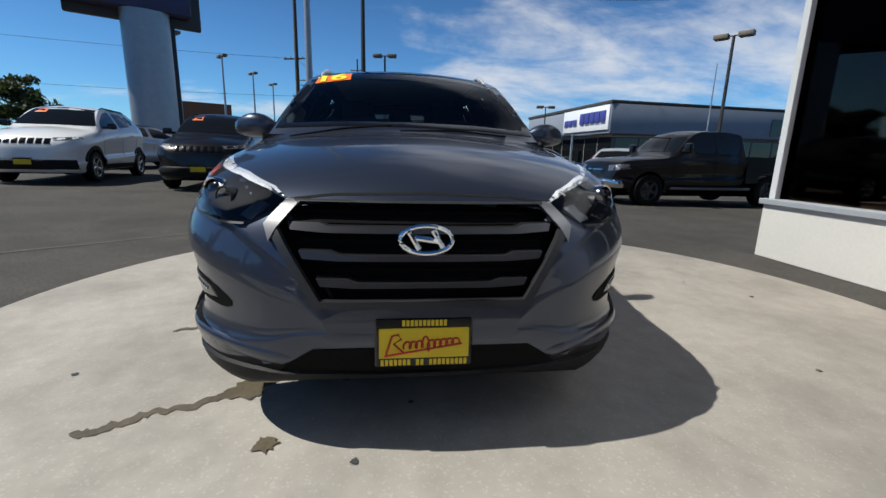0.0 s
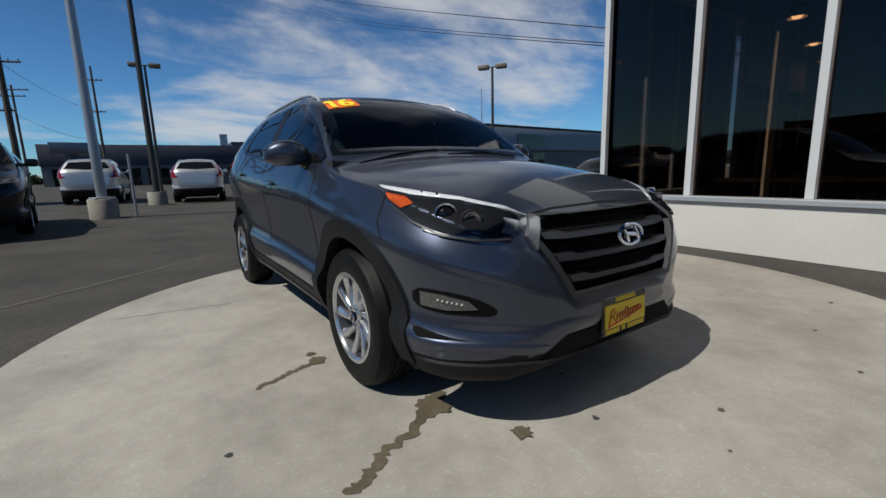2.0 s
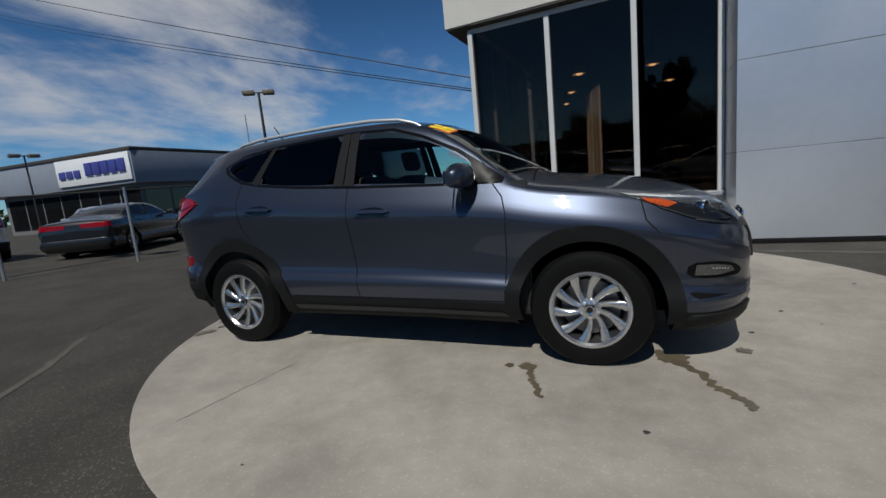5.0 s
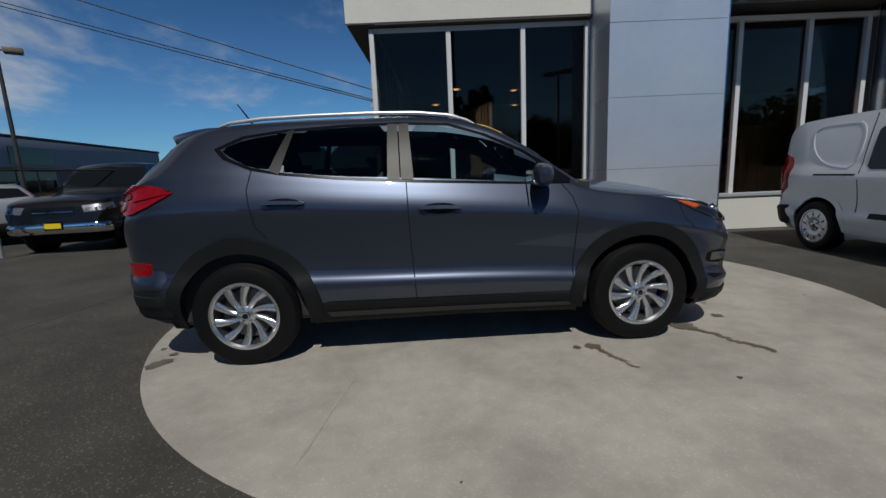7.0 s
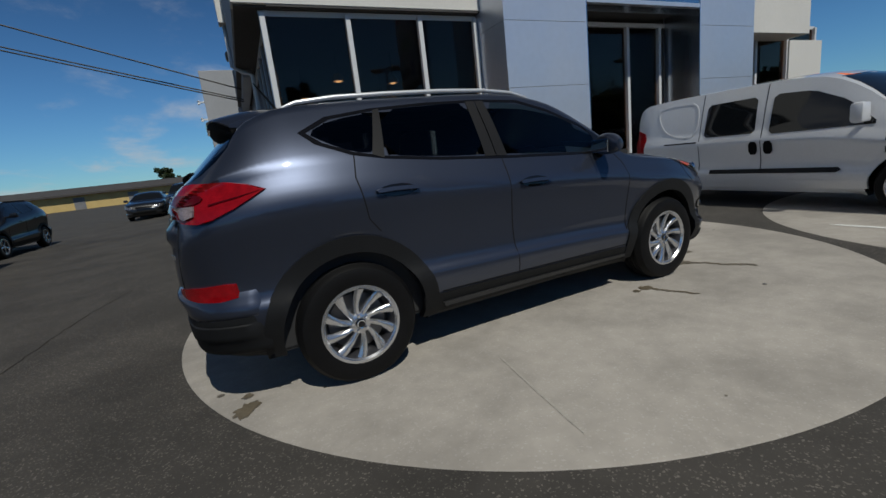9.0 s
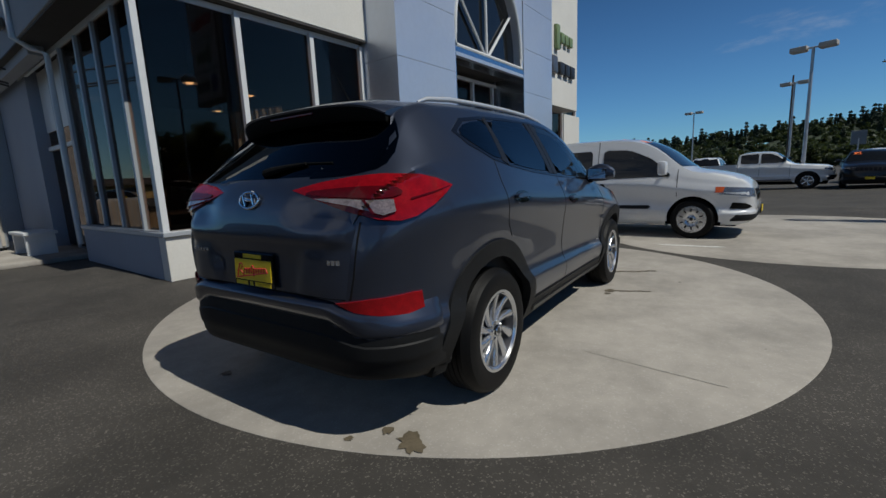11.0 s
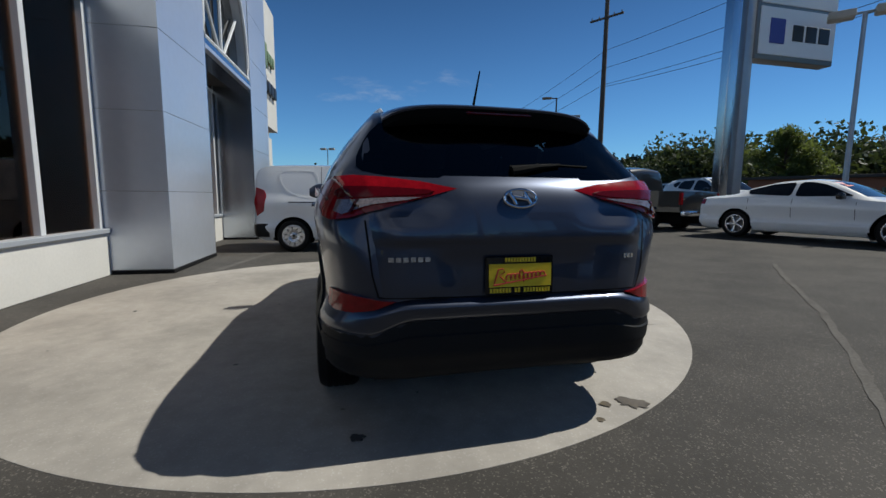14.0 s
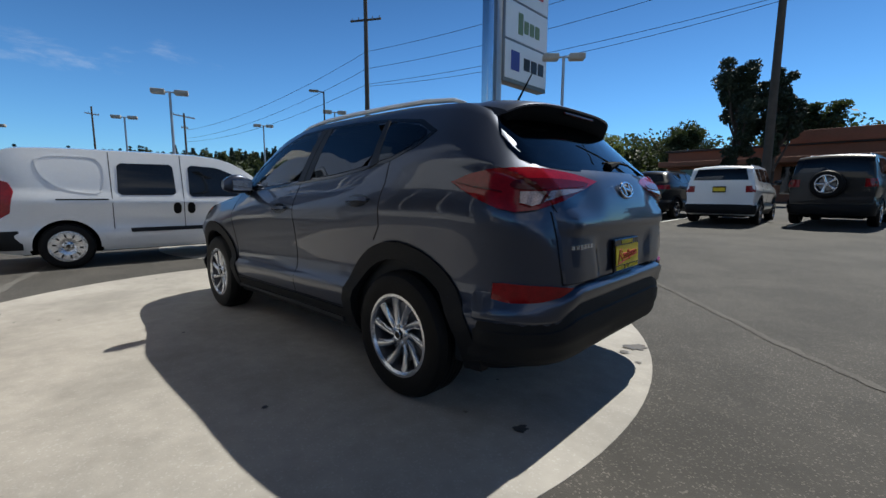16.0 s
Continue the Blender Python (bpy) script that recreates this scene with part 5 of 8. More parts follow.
KINDS = {
    "crossover": dict(c=HC, wheels=(1.335, -1.335, 0.345, 0.79), sides=[[(-1.41, 1.42), (-1.27, 1.49), (-1.00, 1.52), (-1.10, 1.30), (-1.21, 1.305)], [(-0.96, 1.53), (-0.33, 1.55), (-0.34, 1.20), (-1.04, 1.265)], [(-0.22, 1.55), (0.05, 1.53), (0.30, 1.45), (0.66, 1.24), (0.67, 1.138), (-0.21, 1.185)]],
        screen=[(-0.58, 1.56), (0, 1.60), (0.58, 1.56), (0.78, 1.18), (0, 1.19), (-0.78, 1.18)], rear=[(-0.52, 1.50), (0, 1.53), (0.52, 1.50), (0.66, 1.28), (0, 1.24), (-0.66, 1.28)]),
    "box": dict(c=body_curves(-2.08, 2.12, 0.90, ((-2.08, 0.72), (-2.075, 1.05), (-2.05, 1.32), (-1.97, 1.56), (-1.85, 1.64), (-1, 1.68), (0, 1.68), (0.35, 1.62), (0.62, 1.42), (0.9, 1.17), (1.05, 1.12), (1.8, 1.06), (2.03, 0.98), (2.09, 0.85), (2.12, 0.66)), ((-2.08, 1.14), (2.12, 1.06)), ((-2.08, 0.74), (-1.7, 0.70), (0.2, 0.70), (0.9, 0.78), (2.12, 0.74)), nose=0.22, tail=0.10),
        wheels=(1.285, -1.285, 0.345, 0.78), sides=[[(-1.75, 1.52), (-1.25, 1.56), (-1.28, 1.20), (-1.62, 1.20)], [(-1.16, 1.56), (-0.33, 1.57), (-0.33, 1.19), (-1.18, 1.20)], [(-0.24, 1.57), (0.15, 1.56), (0.38, 1.48), (0.72, 1.18), (-0.24, 1.19)]],
        screen=[(-0.62, 1.58), (0.62, 1.58), (0.72, 1.20), (-0.72, 1.20)], rear=[(-0.58, 1.55), (0.58, 1.55), (0.66, 1.24), (-0.66, 1.24)]),
    "sedan": dict(c=body_curves(-2.5, 2.48, 0.945, ((-2.5, 0.62), (-2.48, 0.92), (-2.38, 1.05), (-1.95, 1.10), (-1.65, 1.14), (-1.15, 1.33), (-0.65, 1.44), (-0.1, 1.465), (0.25, 1.42), (0.75, 1.20), (1.12, 1.03), (1.5, 0.99), (2.1, 0.90), (2.36, 0.80), (2.48, 0.62)), ((-2.5, 0.98), (-1.5, 1.02), (0.6, 0.98), (2.48, 0.86)), ((-2.5, 0.75), (-1.6, 0.70), (-0.9, 0.58), (0, 0.57), (0.4, 0.64), (1.1, 0.78), (2.48, 0.7)), zb=0.19, crown=0.045, low_front=0.36),
        wheels=(1.52, -1.52, 0.345, 0.80), sides=[[(-1.35, 1.20), (-0.85, 1.34), (-0.35, 1.385), (-0.35, 1.06), (-1.25, 1.10)], [(-0.27, 1.388), (0.0, 1.385), (0.30, 1.30), (0.80, 1.06), (-0.27, 1.05)]],
        screen=[(-0.55, 1.38), (0, 1.42), (0.55, 1.38), (0.76, 1.05), (-0.76, 1.05)], rear=[(-0.52, 1.37), (0.52, 1.37), (0.66, 1.16), (-0.66, 1.16)]),
    "van": dict(c=body_curves(-2.32, 2.42, 0.915, ((-2.32, 0.7), (-2.31, 1.2), (-2.28, 1.6), (-2.18, 1.80), (-2.0, 1.86), (-1.2, 1.885), (0.1, 1.875), (0.6, 1.82), (0.95, 1.66), (1.35, 1.33), (1.52, 1.225), (1.8, 1.175), (2.1, 1.10), (2.3, 0.99), (2.38, 0.84), (2.42, 0.62)), ((-2.32, 1.26), (0.6, 1.20), (1.5, 1.05), (2.42, 0.92)), ((-2.32, 0.78), (-1.8, 0.75), (0.3, 0.73), (1.0, 0.76), (1.5, 0.80), (2.42, 0.72)), zb=0.24, crown=0.06, nose=0.36, tail=0.10),
        wheels=(1.56, -1.56, 0.325, 0.80), sides=[[(-0.90, 1.63), (-0.16, 1.64), (-0.14, 1.12), (-0.92, 1.12)], [(0.06, 1.64), (0.52, 1.61), (0.90, 1.43), (1.24, 1.10), (0.05, 1.09)]],
        screen=[(-0.62, 1.74), (0, 1.78), (0.62, 1.74), (0.76, 1.27), (-0.76, 1.27)], rear=[(-0.60, 1.68), (0.60, 1.68), (0.64, 1.24), (-0.64, 1.24)]),
    "truck": dict(c=body_curves(-1.02, 2.72, 0.99, ((-1.02, 1.0), (-1.01, 1.55), (-0.97, 1.80), (-0.85, 1.90), (-0.3, 1.95), (0.2, 1.94), (0.5, 1.87), (0.85, 1.58), (1.1, 1.36), (1.25, 1.28), (1.6, 1.25), (2.3, 1.19), (2.58, 1.10), (2.68, 0.95), (2.72, 0.75)), ((-1.02, 1.33), (0.9, 1.28), (1.4, 1.20), (2.72, 1.08)), ((-1.02, 0.78), (-0.7, 0.74), (0.2, 0.74), (1.1, 0.86), (2.72, 0.82)), zb=0.42, crown=0.05, nose=0.20, tail=0.02, low_front=0.6),
        wheels=(1.79, -1.79, 0.41, 0.86), sides=[[(-0.88, 1.80), (-0.12, 1.84), (-0.12, 1.34), (-0.86, 1.35)], [(-0.04, 1.84), (0.32, 1.82), (0.62, 1.68), (1.0, 1.36), (-0.04, 1.34)]],
        screen=[(-0.64, 1.84), (0.64, 1.84), (0.80, 1.38), (-0.80, 1.38)], rear=[(-0.60, 1.80), (0.60, 1.80), (0.68, 1.42), (-0.68, 1.42)]),
}
PAINTS = {
    "white": mat("white_car_paint", (0.78, 0.79, 0.80), 0.35, 0, 0.02, 2, 40, coat=1.0),
    "off_white": mat("off_white_van_paint", (0.60, 0.61, 0.63), 0.35, 0.1, 0.03, 2, 40, coat=1.0),
    "silver": mat("silver_car_paint", (0.52, 0.53, 0.55), 0.32, 0.55, 0.02, 2, 300, coat=1.0),
    "black": mat("black_car_paint", (0.006, 0.006, 0.007), 0.3, 0, 0.02, 2, 40, coat=0.45, spec=0.25),
    "red": mat("red_car_paint", (0.30, 0.012, 0.018), 0.33, 0.1, 0.02, 2, 200, coat=1.0),
    "charcoal": mat("charcoal_car_paint", (0.016, 0.017, 0.019), 0.33, 0.4, 0.02, 2, 200, coat=1.0),
}
WHEELS = {}


def vehicle(name, kind, paint, m, label, category="car", scale=(1, 1, 1), style="", wheels="star", group="", sticker=False, plates="fr", clad=False):
    """A parked vehicle: a lofted shell with windows, lamps, grille, mirrors, plates and wheels of their own."""
    k = KINDS[kind]
    car = thing(name, m, label, category, group)
    vs, fs = loft(k["c"], 56, up=5, across=5)
    sx, sy, sz = scale
    vs = [(x * sx, y * sy, z * sz) for x, y, z in vs]
    skin = Skin(vs, fs)
    xf, xr, r, yw = k["wheels"]
    xf, xr, yw = xf * sx, xr * sx, yw * sy
    holes = [disc_hole(x, r, r + 0.085, 0.5) for x in (xf, xr)]
    left = cut(vs, fs, holes, [(x, r, r + 0.085) for x in (xf, xr)])
    body = part("body", shell_geo(vs, left), PAINTS[paint], car, smooth=50)
    x0, x1 = k["c"]["x0"] * sx, k["c"]["x1"] * sx

    def on(ps, way, mt, nm, two=False, parent=car, **q):
        q = {"lift": 0.006, "thick": 0.012, "h": 0.09, **q}
        g = skin.lay(ps, way, **q)
        part(nm, g, mt, parent)
        if two:
            part(nm, mirrored(g), mt, parent)

    def side(ps):
        return [(x * sx, -0.9, z * sz) for x, z in ps]

    def ends(ps, x):
        return [(x, y * sy, z * sz) for y, z in ps]

    for ps in k["sides"]:
        on(side(soften(densify(ps, 0.16), 1)), RIGHT, CAR_GLASS, "side_window", True, body)
    on(ends(k["screen"], 0), FRONT, CAR_GLASS, "windscreen", False, body, lift=0.010, h=0.05)
    if kind != "truck":
        on(ends(k["rear"], 0), REAR, CAR_GLASS, "rear_window", False, body, lift=0.010, h=0.06)
    zt = (0.86 if kind != "truck" else 1.0) * sz
    # nose
    if style == "slots":
        for i in range(7):
            y = (i - 3) * 0.135
            on([(x1, y - 0.052, zt + 0.02), (x1, y + 0.052, zt + 0.02), (x1, y + 0.052, zt - 0.10), (x1, y - 0.052, zt - 0.10)], FRONT, BLACK_GLOSS, "grille_slot", h=0.06)
        hl = [(x1 - 0.1, -0.53, zt + 0.04), (x1 - 0.5, -0.88 * sy, zt + 0.075), (x1 - 0.5, -0.88 * sy, zt + 0.02), (x1 - 0.1, -0.53, zt - 0.03)]
    else:
        gz = zt - (0.02 if kind != "sedan" else 0.14)
        on(ends([(-0.40, gz / sz), (0.40, gz / sz), (0.34, gz / sz - 0.19), (-0.34, gz / sz - 0.19)], x1), FRONT, BLACK_GLOSS, "grille", h=0.08)
        on(ends([(-0.36, gz / sz - 0.085), (0.36, gz / sz - 0.085), (0.36, gz / sz - 0.105), (-0.36, gz / sz - 0.105)], x1), FRONT, CHROME if kind in ("truck", "crossover") else BLACK_GLOSS, "grille_bar", lift=0.014, h=0.08)
        hl = [(x1 - 0.1, -0.48, gz + 0.02), (x1 - 0.45, -0.86 * sy, gz + 0.06), (x1 - 0.5, -0.88 * sy, gz - 0.06), (x1 - 0.1, -0.50, gz - 0.12)]
    on(hl, (-0.8, 0.6, 0), CLEAR_LENS, "headlamp", True, h=0.07)
    if paint not in ("black",) and kind == "van":
        am = [(x1 - 0.42, -0.84, gz + 0.055), (x1 - 0.52, -0.88, gz + 0.06), (x1 - 0.55, -0.88, gz - 0.03), (x1 - 0.45, -0.86, gz - 0.03)]
        on(am, (-0.6, 0.8, 0), AMBER, "indicator", True, lift=0.012, h=0.06)
    zb = 0.5 if kind != "truck" else 0.66
    if style in ("slots", "square_lamps", "van") or kind == "truck":
        hi = zb - (0.10 if style == "van" else 0.0)
        lo = 0.30 if kind != "truck" else 0.46
        band = wrap(skin, x1 - 0.95, 0.92, lambda a: [(hi + 0.012, -0.01), (hi, 0.012), (hi - 0.03, 0.022), ((hi + lo) / 2, 0.026), (lo + 0.03, 0.016), (lo, -0.02)], n=24, least=0.36 if kind != "truck" else 0.6)
        part("front_bumper", band, CHROME if kind == "truck" and style == "chrome" else PLASTIC, car, smooth=50)
    else:
        on(ends([(-0.62, zb - 0.05), (0.62, zb - 0.05), (0.55, zb - 0.17), (-0.55, zb - 0.17)], x1), FRONT, BLACK_MATT, "lower_intake", h=0.08)
    if style == "van":
        pocket = [(x1 - 0.32, -0.80, 0.60), (x1 - 0.16, -0.72, 0.585), (x1 - 0.10, -0.62, 0.53), (x1 - 0.16, -0.70, 0.49), (x1 - 0.34, -0.82, 0.50)]
        on(pocket, (-0.8, 0.6, 0), BLACK_MATT, "fog_pocket", True, lift=0.010, h=0.04)
    # tail
    if kind != "truck":
        if style == "tall_lamps":
            tl = [(x0 + 0.05, -0.60, 1.00), (x0 + 0.10, -0.70, 1.02), (x0 + 0.42, -0.72, 1.44), (x0 + 0.50, -0.80, 1.42), (x0 + 0.35, -0.88, 1.14), (x0 + 0.30, -0.88, 0.96), (x0 + 0.06, -0.70, 0.94)]
        elif style == "square_lamps":
            tl = [(x0, -0.62, 1.08), (x0 + 0.05, -0.84, 1.08), (x0 + 0.05, -0.84, 0.90), (x0, -0.62, 0.90)]
        elif style == "van":
            tl = [(x0 + 0.03, -0.82, 1.36), (x0 + 0.11, -0.9, 1.30), (x0 + 0.18, -0.91, 1.16), (x0 + 0.19, -0.91, 1.02), (x0 + 0.13, -0.91, 0.86), (x0 + 0.03, -0.85, 0.76)]
        elif kind == "sedan":
            tl = [(x0, -0.2, 0.96), (x0 + 0.2, -0.86, 0.98), (x0 + 0.2, -0.88, 0.84), (x0, -0.2, 0.85)]
        else:
            tl = [(x0, -0.45, 1.12), (x0 + 0.25, -0.84, 1.15), (x0 + 0.28, -0.86, 1.00), (x0, -0.50, 1.00)]
        on([(x, y * sy, z * sz) for x, y, z in tl], (0.8, 0.6, 0), RED_LENS, "tail_lamp", True, lift=0.012, thick=0.03, h=0.07)
        rb = wrap(skin, x0 + 0.95, 0.92, lambda a: [(0.572, -0.01), (0.56, 0.014), (0.53, 0.026), (0.44, 0.028), (0.34, 0.014), (0.30, -0.02)], True, 24, least=0.42)
        part("rear_bumper", rb, PLASTIC if style in ("slots", "square_lamps", "tall_lamps", "van") else PAINTS[paint], car, smooth=50)
    for cx in (xf,) if kind == "truck" else (xf, xr):
        ro, ri = r + (0.135 if clad else 0.125), r + 0.055
        arc = [(cx + ro * math.cos(a), r + ro * math.sin(a)) for a in np.linspace(-0.1, math.pi + 0.1, 18)] + [(cx + ri * math.cos(a), r + ri * math.sin(a)) for a in np.linspace(math.pi + 0.1, -0.1, 18)]
        on([(x, -0.9, z) for x, z in arc], RIGHT, PLASTIC if clad else PAINTS[paint], "wheel_arch", True, body, lift=0.014 if clad else 0.006, thick=0.03)
    sill = [(xr + r + 0.1, 0.40), (xf - r - 0.1, 0.40), (xf - r - 0.1, 0.28), (xr + r + 0.1, 0.28)]
    if kind != "truck":
        on([(x, -0.9, z) for x, z in sill], RIGHT, PLASTIC if clad else PAINTS[paint], "sill", True, body)
    # handles, shut lines
    hx = {"van": ((-0.14, 0.86), (0.06, 0.86)), "truck": ((-0.75, 1.20), (0.08, 1.18))}.get(kind, ((-0.95 * sx, 1.03 * sz), (0.0, 0.99 * sz)))
    if kind == "sedan":
        hx = ((-0.95, 0.92), (0.05, 0.90))
    for x, z in hx:
        if kind == "van":
            ps = [(x - 0.055, z + 0.08), (x + 0.055, z + 0.08), (x + 0.055, z - 0.10), (x - 0.055, z - 0.10)]
            on([(a, -0.9, b) for a, b in soften(ps, 1)], RIGHT, BLACK_MATT, "door_handle", True, lift=0.016, thick=0.02, h=0.05)
        else:
            on([(x - 0.11, -0.9, z + 0.018), (x + 0.11, -0.9, z + 0.010), (x + 0.11, -0.9, z - 0.014), (x - 0.11, -0.9, z - 0.010)], RIGHT, PAINTS[paint], "door_handle", True, lift=0.03, thick=0.02, h=0.05)
    shut = {"van": (-0.98, -0.04, 1.30), "truck": (-0.98, -0.08, 1.12), "sedan": (-1.25, -0.30, 0.86)}.get(kind, (-1.18 * sx, -0.24 * sx, 0.86 * sx))
    z1 = {"van": 1.70, "truck": 1.30, "sedan": 1.0}.get(kind, 1.15 * sz)
    for x in shut:
        on([(x - 0.005, -0.9, z1 if x < 1.2 else 1.15), (x + 0.005, -0.9, z1 if x < 1.2 else 1.15), (x + 0.005, -0.9, 0.55), (x - 0.005, -0.9, 0.55)], RIGHT, JOINT, "shut_line", True, body, lift=0.002, thick=0.002)
    # mirrors
    mx, mz = {"van": (1.08, 1.14), "truck": (0.88, 1.42), "sedan": (0.62, 1.06)}.get(kind, (0.62 * sx, 1.20 * sz))
    wy = k["c"]["w"](mx / sx) * sy
    for s in (1, -1):
        g = Geo().box(mx - 0.05, mx + 0.09, *sorted((s * (wy + 0.005), s * (wy + 0.20))), mz - 0.075, mz + (0.16 if kind in ("van", "truck") else 0.07), b=0.045)
        g.box(mx - 0.01, mx + 0.05, *sorted((s * (wy - 0.12), s * (wy + 0.03))), mz - 0.07, mz - 0.01, b=0.02)
        part("mirror", g, PAINTS[paint] if paint != "white" or kind == "van" else BLACK_GLOSS, car)
    # plates and sticker
    zf = (0.46 if kind != "truck" else 0.62)
    if "f" in plates:
        hit = skin.tree.ray_cast(Vector((8, 0, zf)), Vector((-1, 0, 0)))
        number_plate(car, Matrix.Translation((hit[0].x + 0.04, 0, zf)) @ Matrix.Rotation(math.pi / 2, 4, "Z"))
    if "r" in plates and kind != "truck":
        zr = 0.92 * sz if style != "square_lamps" else 0.98
        hit = skin.tree.ray_cast(Vector((-8, 0, zr)), Vector((1, 0, 0)))
        number_plate(car, Matrix.Translation((hit[0].x - 0.03, 0, zr)) @ Matrix.Rotation(-math.pi / 2, 4, "Z"))
    if sticker:
        zz = {"van": 1.70, "truck": 1.78, "sedan": 1.33, "box": 1.52}.get(kind, 1.50 * sz)
        sy0 = -0.52
        on([(0, sy0, zz + 0.04), (0, sy0 + 0.24, zz + 0.05), (0, sy0 + 0.24, zz - 0.04), (0, sy0, zz - 0.05)], FRONT, STICKER, "year_sticker", lift=0.012, thick=0.002)
    # roof rails
    if kind in ("crossover", "box") and style != "plain":
        for s in (1, -1):
            rz = max(v[2] for v in vs if abs(v[0] + 0.5) < 0.2 and abs(abs(v[1]) - 0.58 * sy) < 0.1)
            part("roof_rail", Geo().tube([(-1.5 * sx, s * 0.57 * sy, rz - 0.06), (-1.3 * sx, s * 0.57 * sy, rz + 0.01), (-0.1, s * 0.58 * sy, rz + 0.02), (0.15, s * 0.60 * sy, rz - 0.05)], 0.018, 6), BLACK_MATT if style == "slots" else SATIN, car)
    # load bed of a pickup
    if kind == "truck":
        g = Geo()
        g.box(-2.95, -1.04, -0.98, 0.98, 0.62, 0.70)
        for s in (1, -1):
            arc = [(xr + (r + 0.09) * math.cos(a), r + (r + 0.09) * math.sin(a)) for a in np.linspace(0.55, math.pi - 0.55, 12)]
            pr = [(-2.95, 0.66), (-2.95, 1.27), (-1.04, 1.30), (-1.04, 0.62)] + [(a, b) for a, b in arc]
            g.ring([[(a, s * 0.985, b) for a, b in pr], [(a, s * 0.90, b) for a, b in pr]])
        bed = part("load_bed", recalc(mesh_of("load_bed", g, PAINTS[paint])), None, car)
        part("tailgate", Geo().box(-2.98, -2.92, -0.90, 0.90, 0.66, 1.27, b=0.02), PAINTS[paint], bed)
        part("rear_bumper", Geo().box(-3.10, -2.96, -0.95, 0.95, 0.50, 0.66, b=0.03), CHROME, car)
        for s in (1, -1):
            part("tail_lamp", Geo().box(-2.992, -2.90, *sorted((s * 0.89, s * 0.992)), 0.85, 1.22, b=0.012), RED_LENS, car)
            part("side_step", Geo().tube([(-1.2, s * 0.99, 0.47), (1.2, s * 0.99, 0.47)], 0.04, 8), SATIN, car)
        number_plate(car, Matrix.Translation((-3.12, 0, 0.60)) @ Matrix.Rotation(-math.pi / 2, 4, "Z"))
    if kind == "van":
        # moulding, slide rail, pressed side panel
        on([(-0.78, -0.9, 0.555), (0.86, -0.9, 0.555), (0.90, -0.9, 0.525), (0.86, -0.9, 0.495), (-0.78, -0.9, 0.495)], RIGHT, PLASTIC, "side_moulding", True, lift=0.02, thick=0.025)
        on([(-1.62, -0.9, 1.005), (-1.02, -0.9, 1.005), (-1.02, -0.9, 0.985), (-1.62, -0.9, 0.985)], RIGHT, BLACK_MATT, "slide_rail", True, lift=0.004)
        o = soften([(-1.82, 1.62), (-1.4, 1.63), (-1.03, 1.62), (-1.03, 1.08), (-1.34, 1.08), (-1.60, 1.16), (-1.78, 1.36)], 2)
        i = [(-1.40 + (x + 1.40) * 0.93, 1.38 + (z - 1.38) * 0.93) for x, z in o]
        on([(x, -0.9, z) for x, z in o], RIGHT, PAINTS[paint], "pressed_panel", True, body, hole=[(x, -0.9, z) for x, z in i], lift=0.007, thick=0.009, h=0.03)
    part("underbody", Geo().box(x0 + 0.25 if kind != "truck" else -2.8, x1 - 0.25, -0.62 * sy, 0.62 * sy, r * 0.6, r * 2.05, b=0.02), BLACK_MATT, car)
    key = (wheels, r)
    if key not in WHEELS:
        WHEELS[key] = wheel_meshes(wheels, r, 0.225 if kind != "truck" else 0.28, r * 0.64 if kind != "truck" else r * 0.56)
    put_wheels(car, WHEELS[key], [(xf, yw), (xf, -yw), (xr, yw), (xr, -yw)], r, 0.3)
    return car


# ---- setting ----
B = pose(-0.83, 4.11, 0, 0, 0, -3.1)


def wall_piece(name, g, mats, label, category="wall", smooth=30):
    return tagged(part(name, g, mats, m=B, smooth=smooth), label, category, kind="structure")


def lie(x, y):
    """Height of the gently sloping car park: level round the discs and along the building."""
    z = -0.018 * max(-45, min(45, y)) - 0.008 * max(-45, min(45, x))
    if z < 0:
        z = max(z, -0.16) * ease(abs(x - 4.3), 6.5, 10.5)
    return z * ease(math.hypot(x - 0.67, y - 0.48), 3.6, 8.0) * ease(math.hypot(x - 6.0, y + 2.72), 3.3, 6.0)


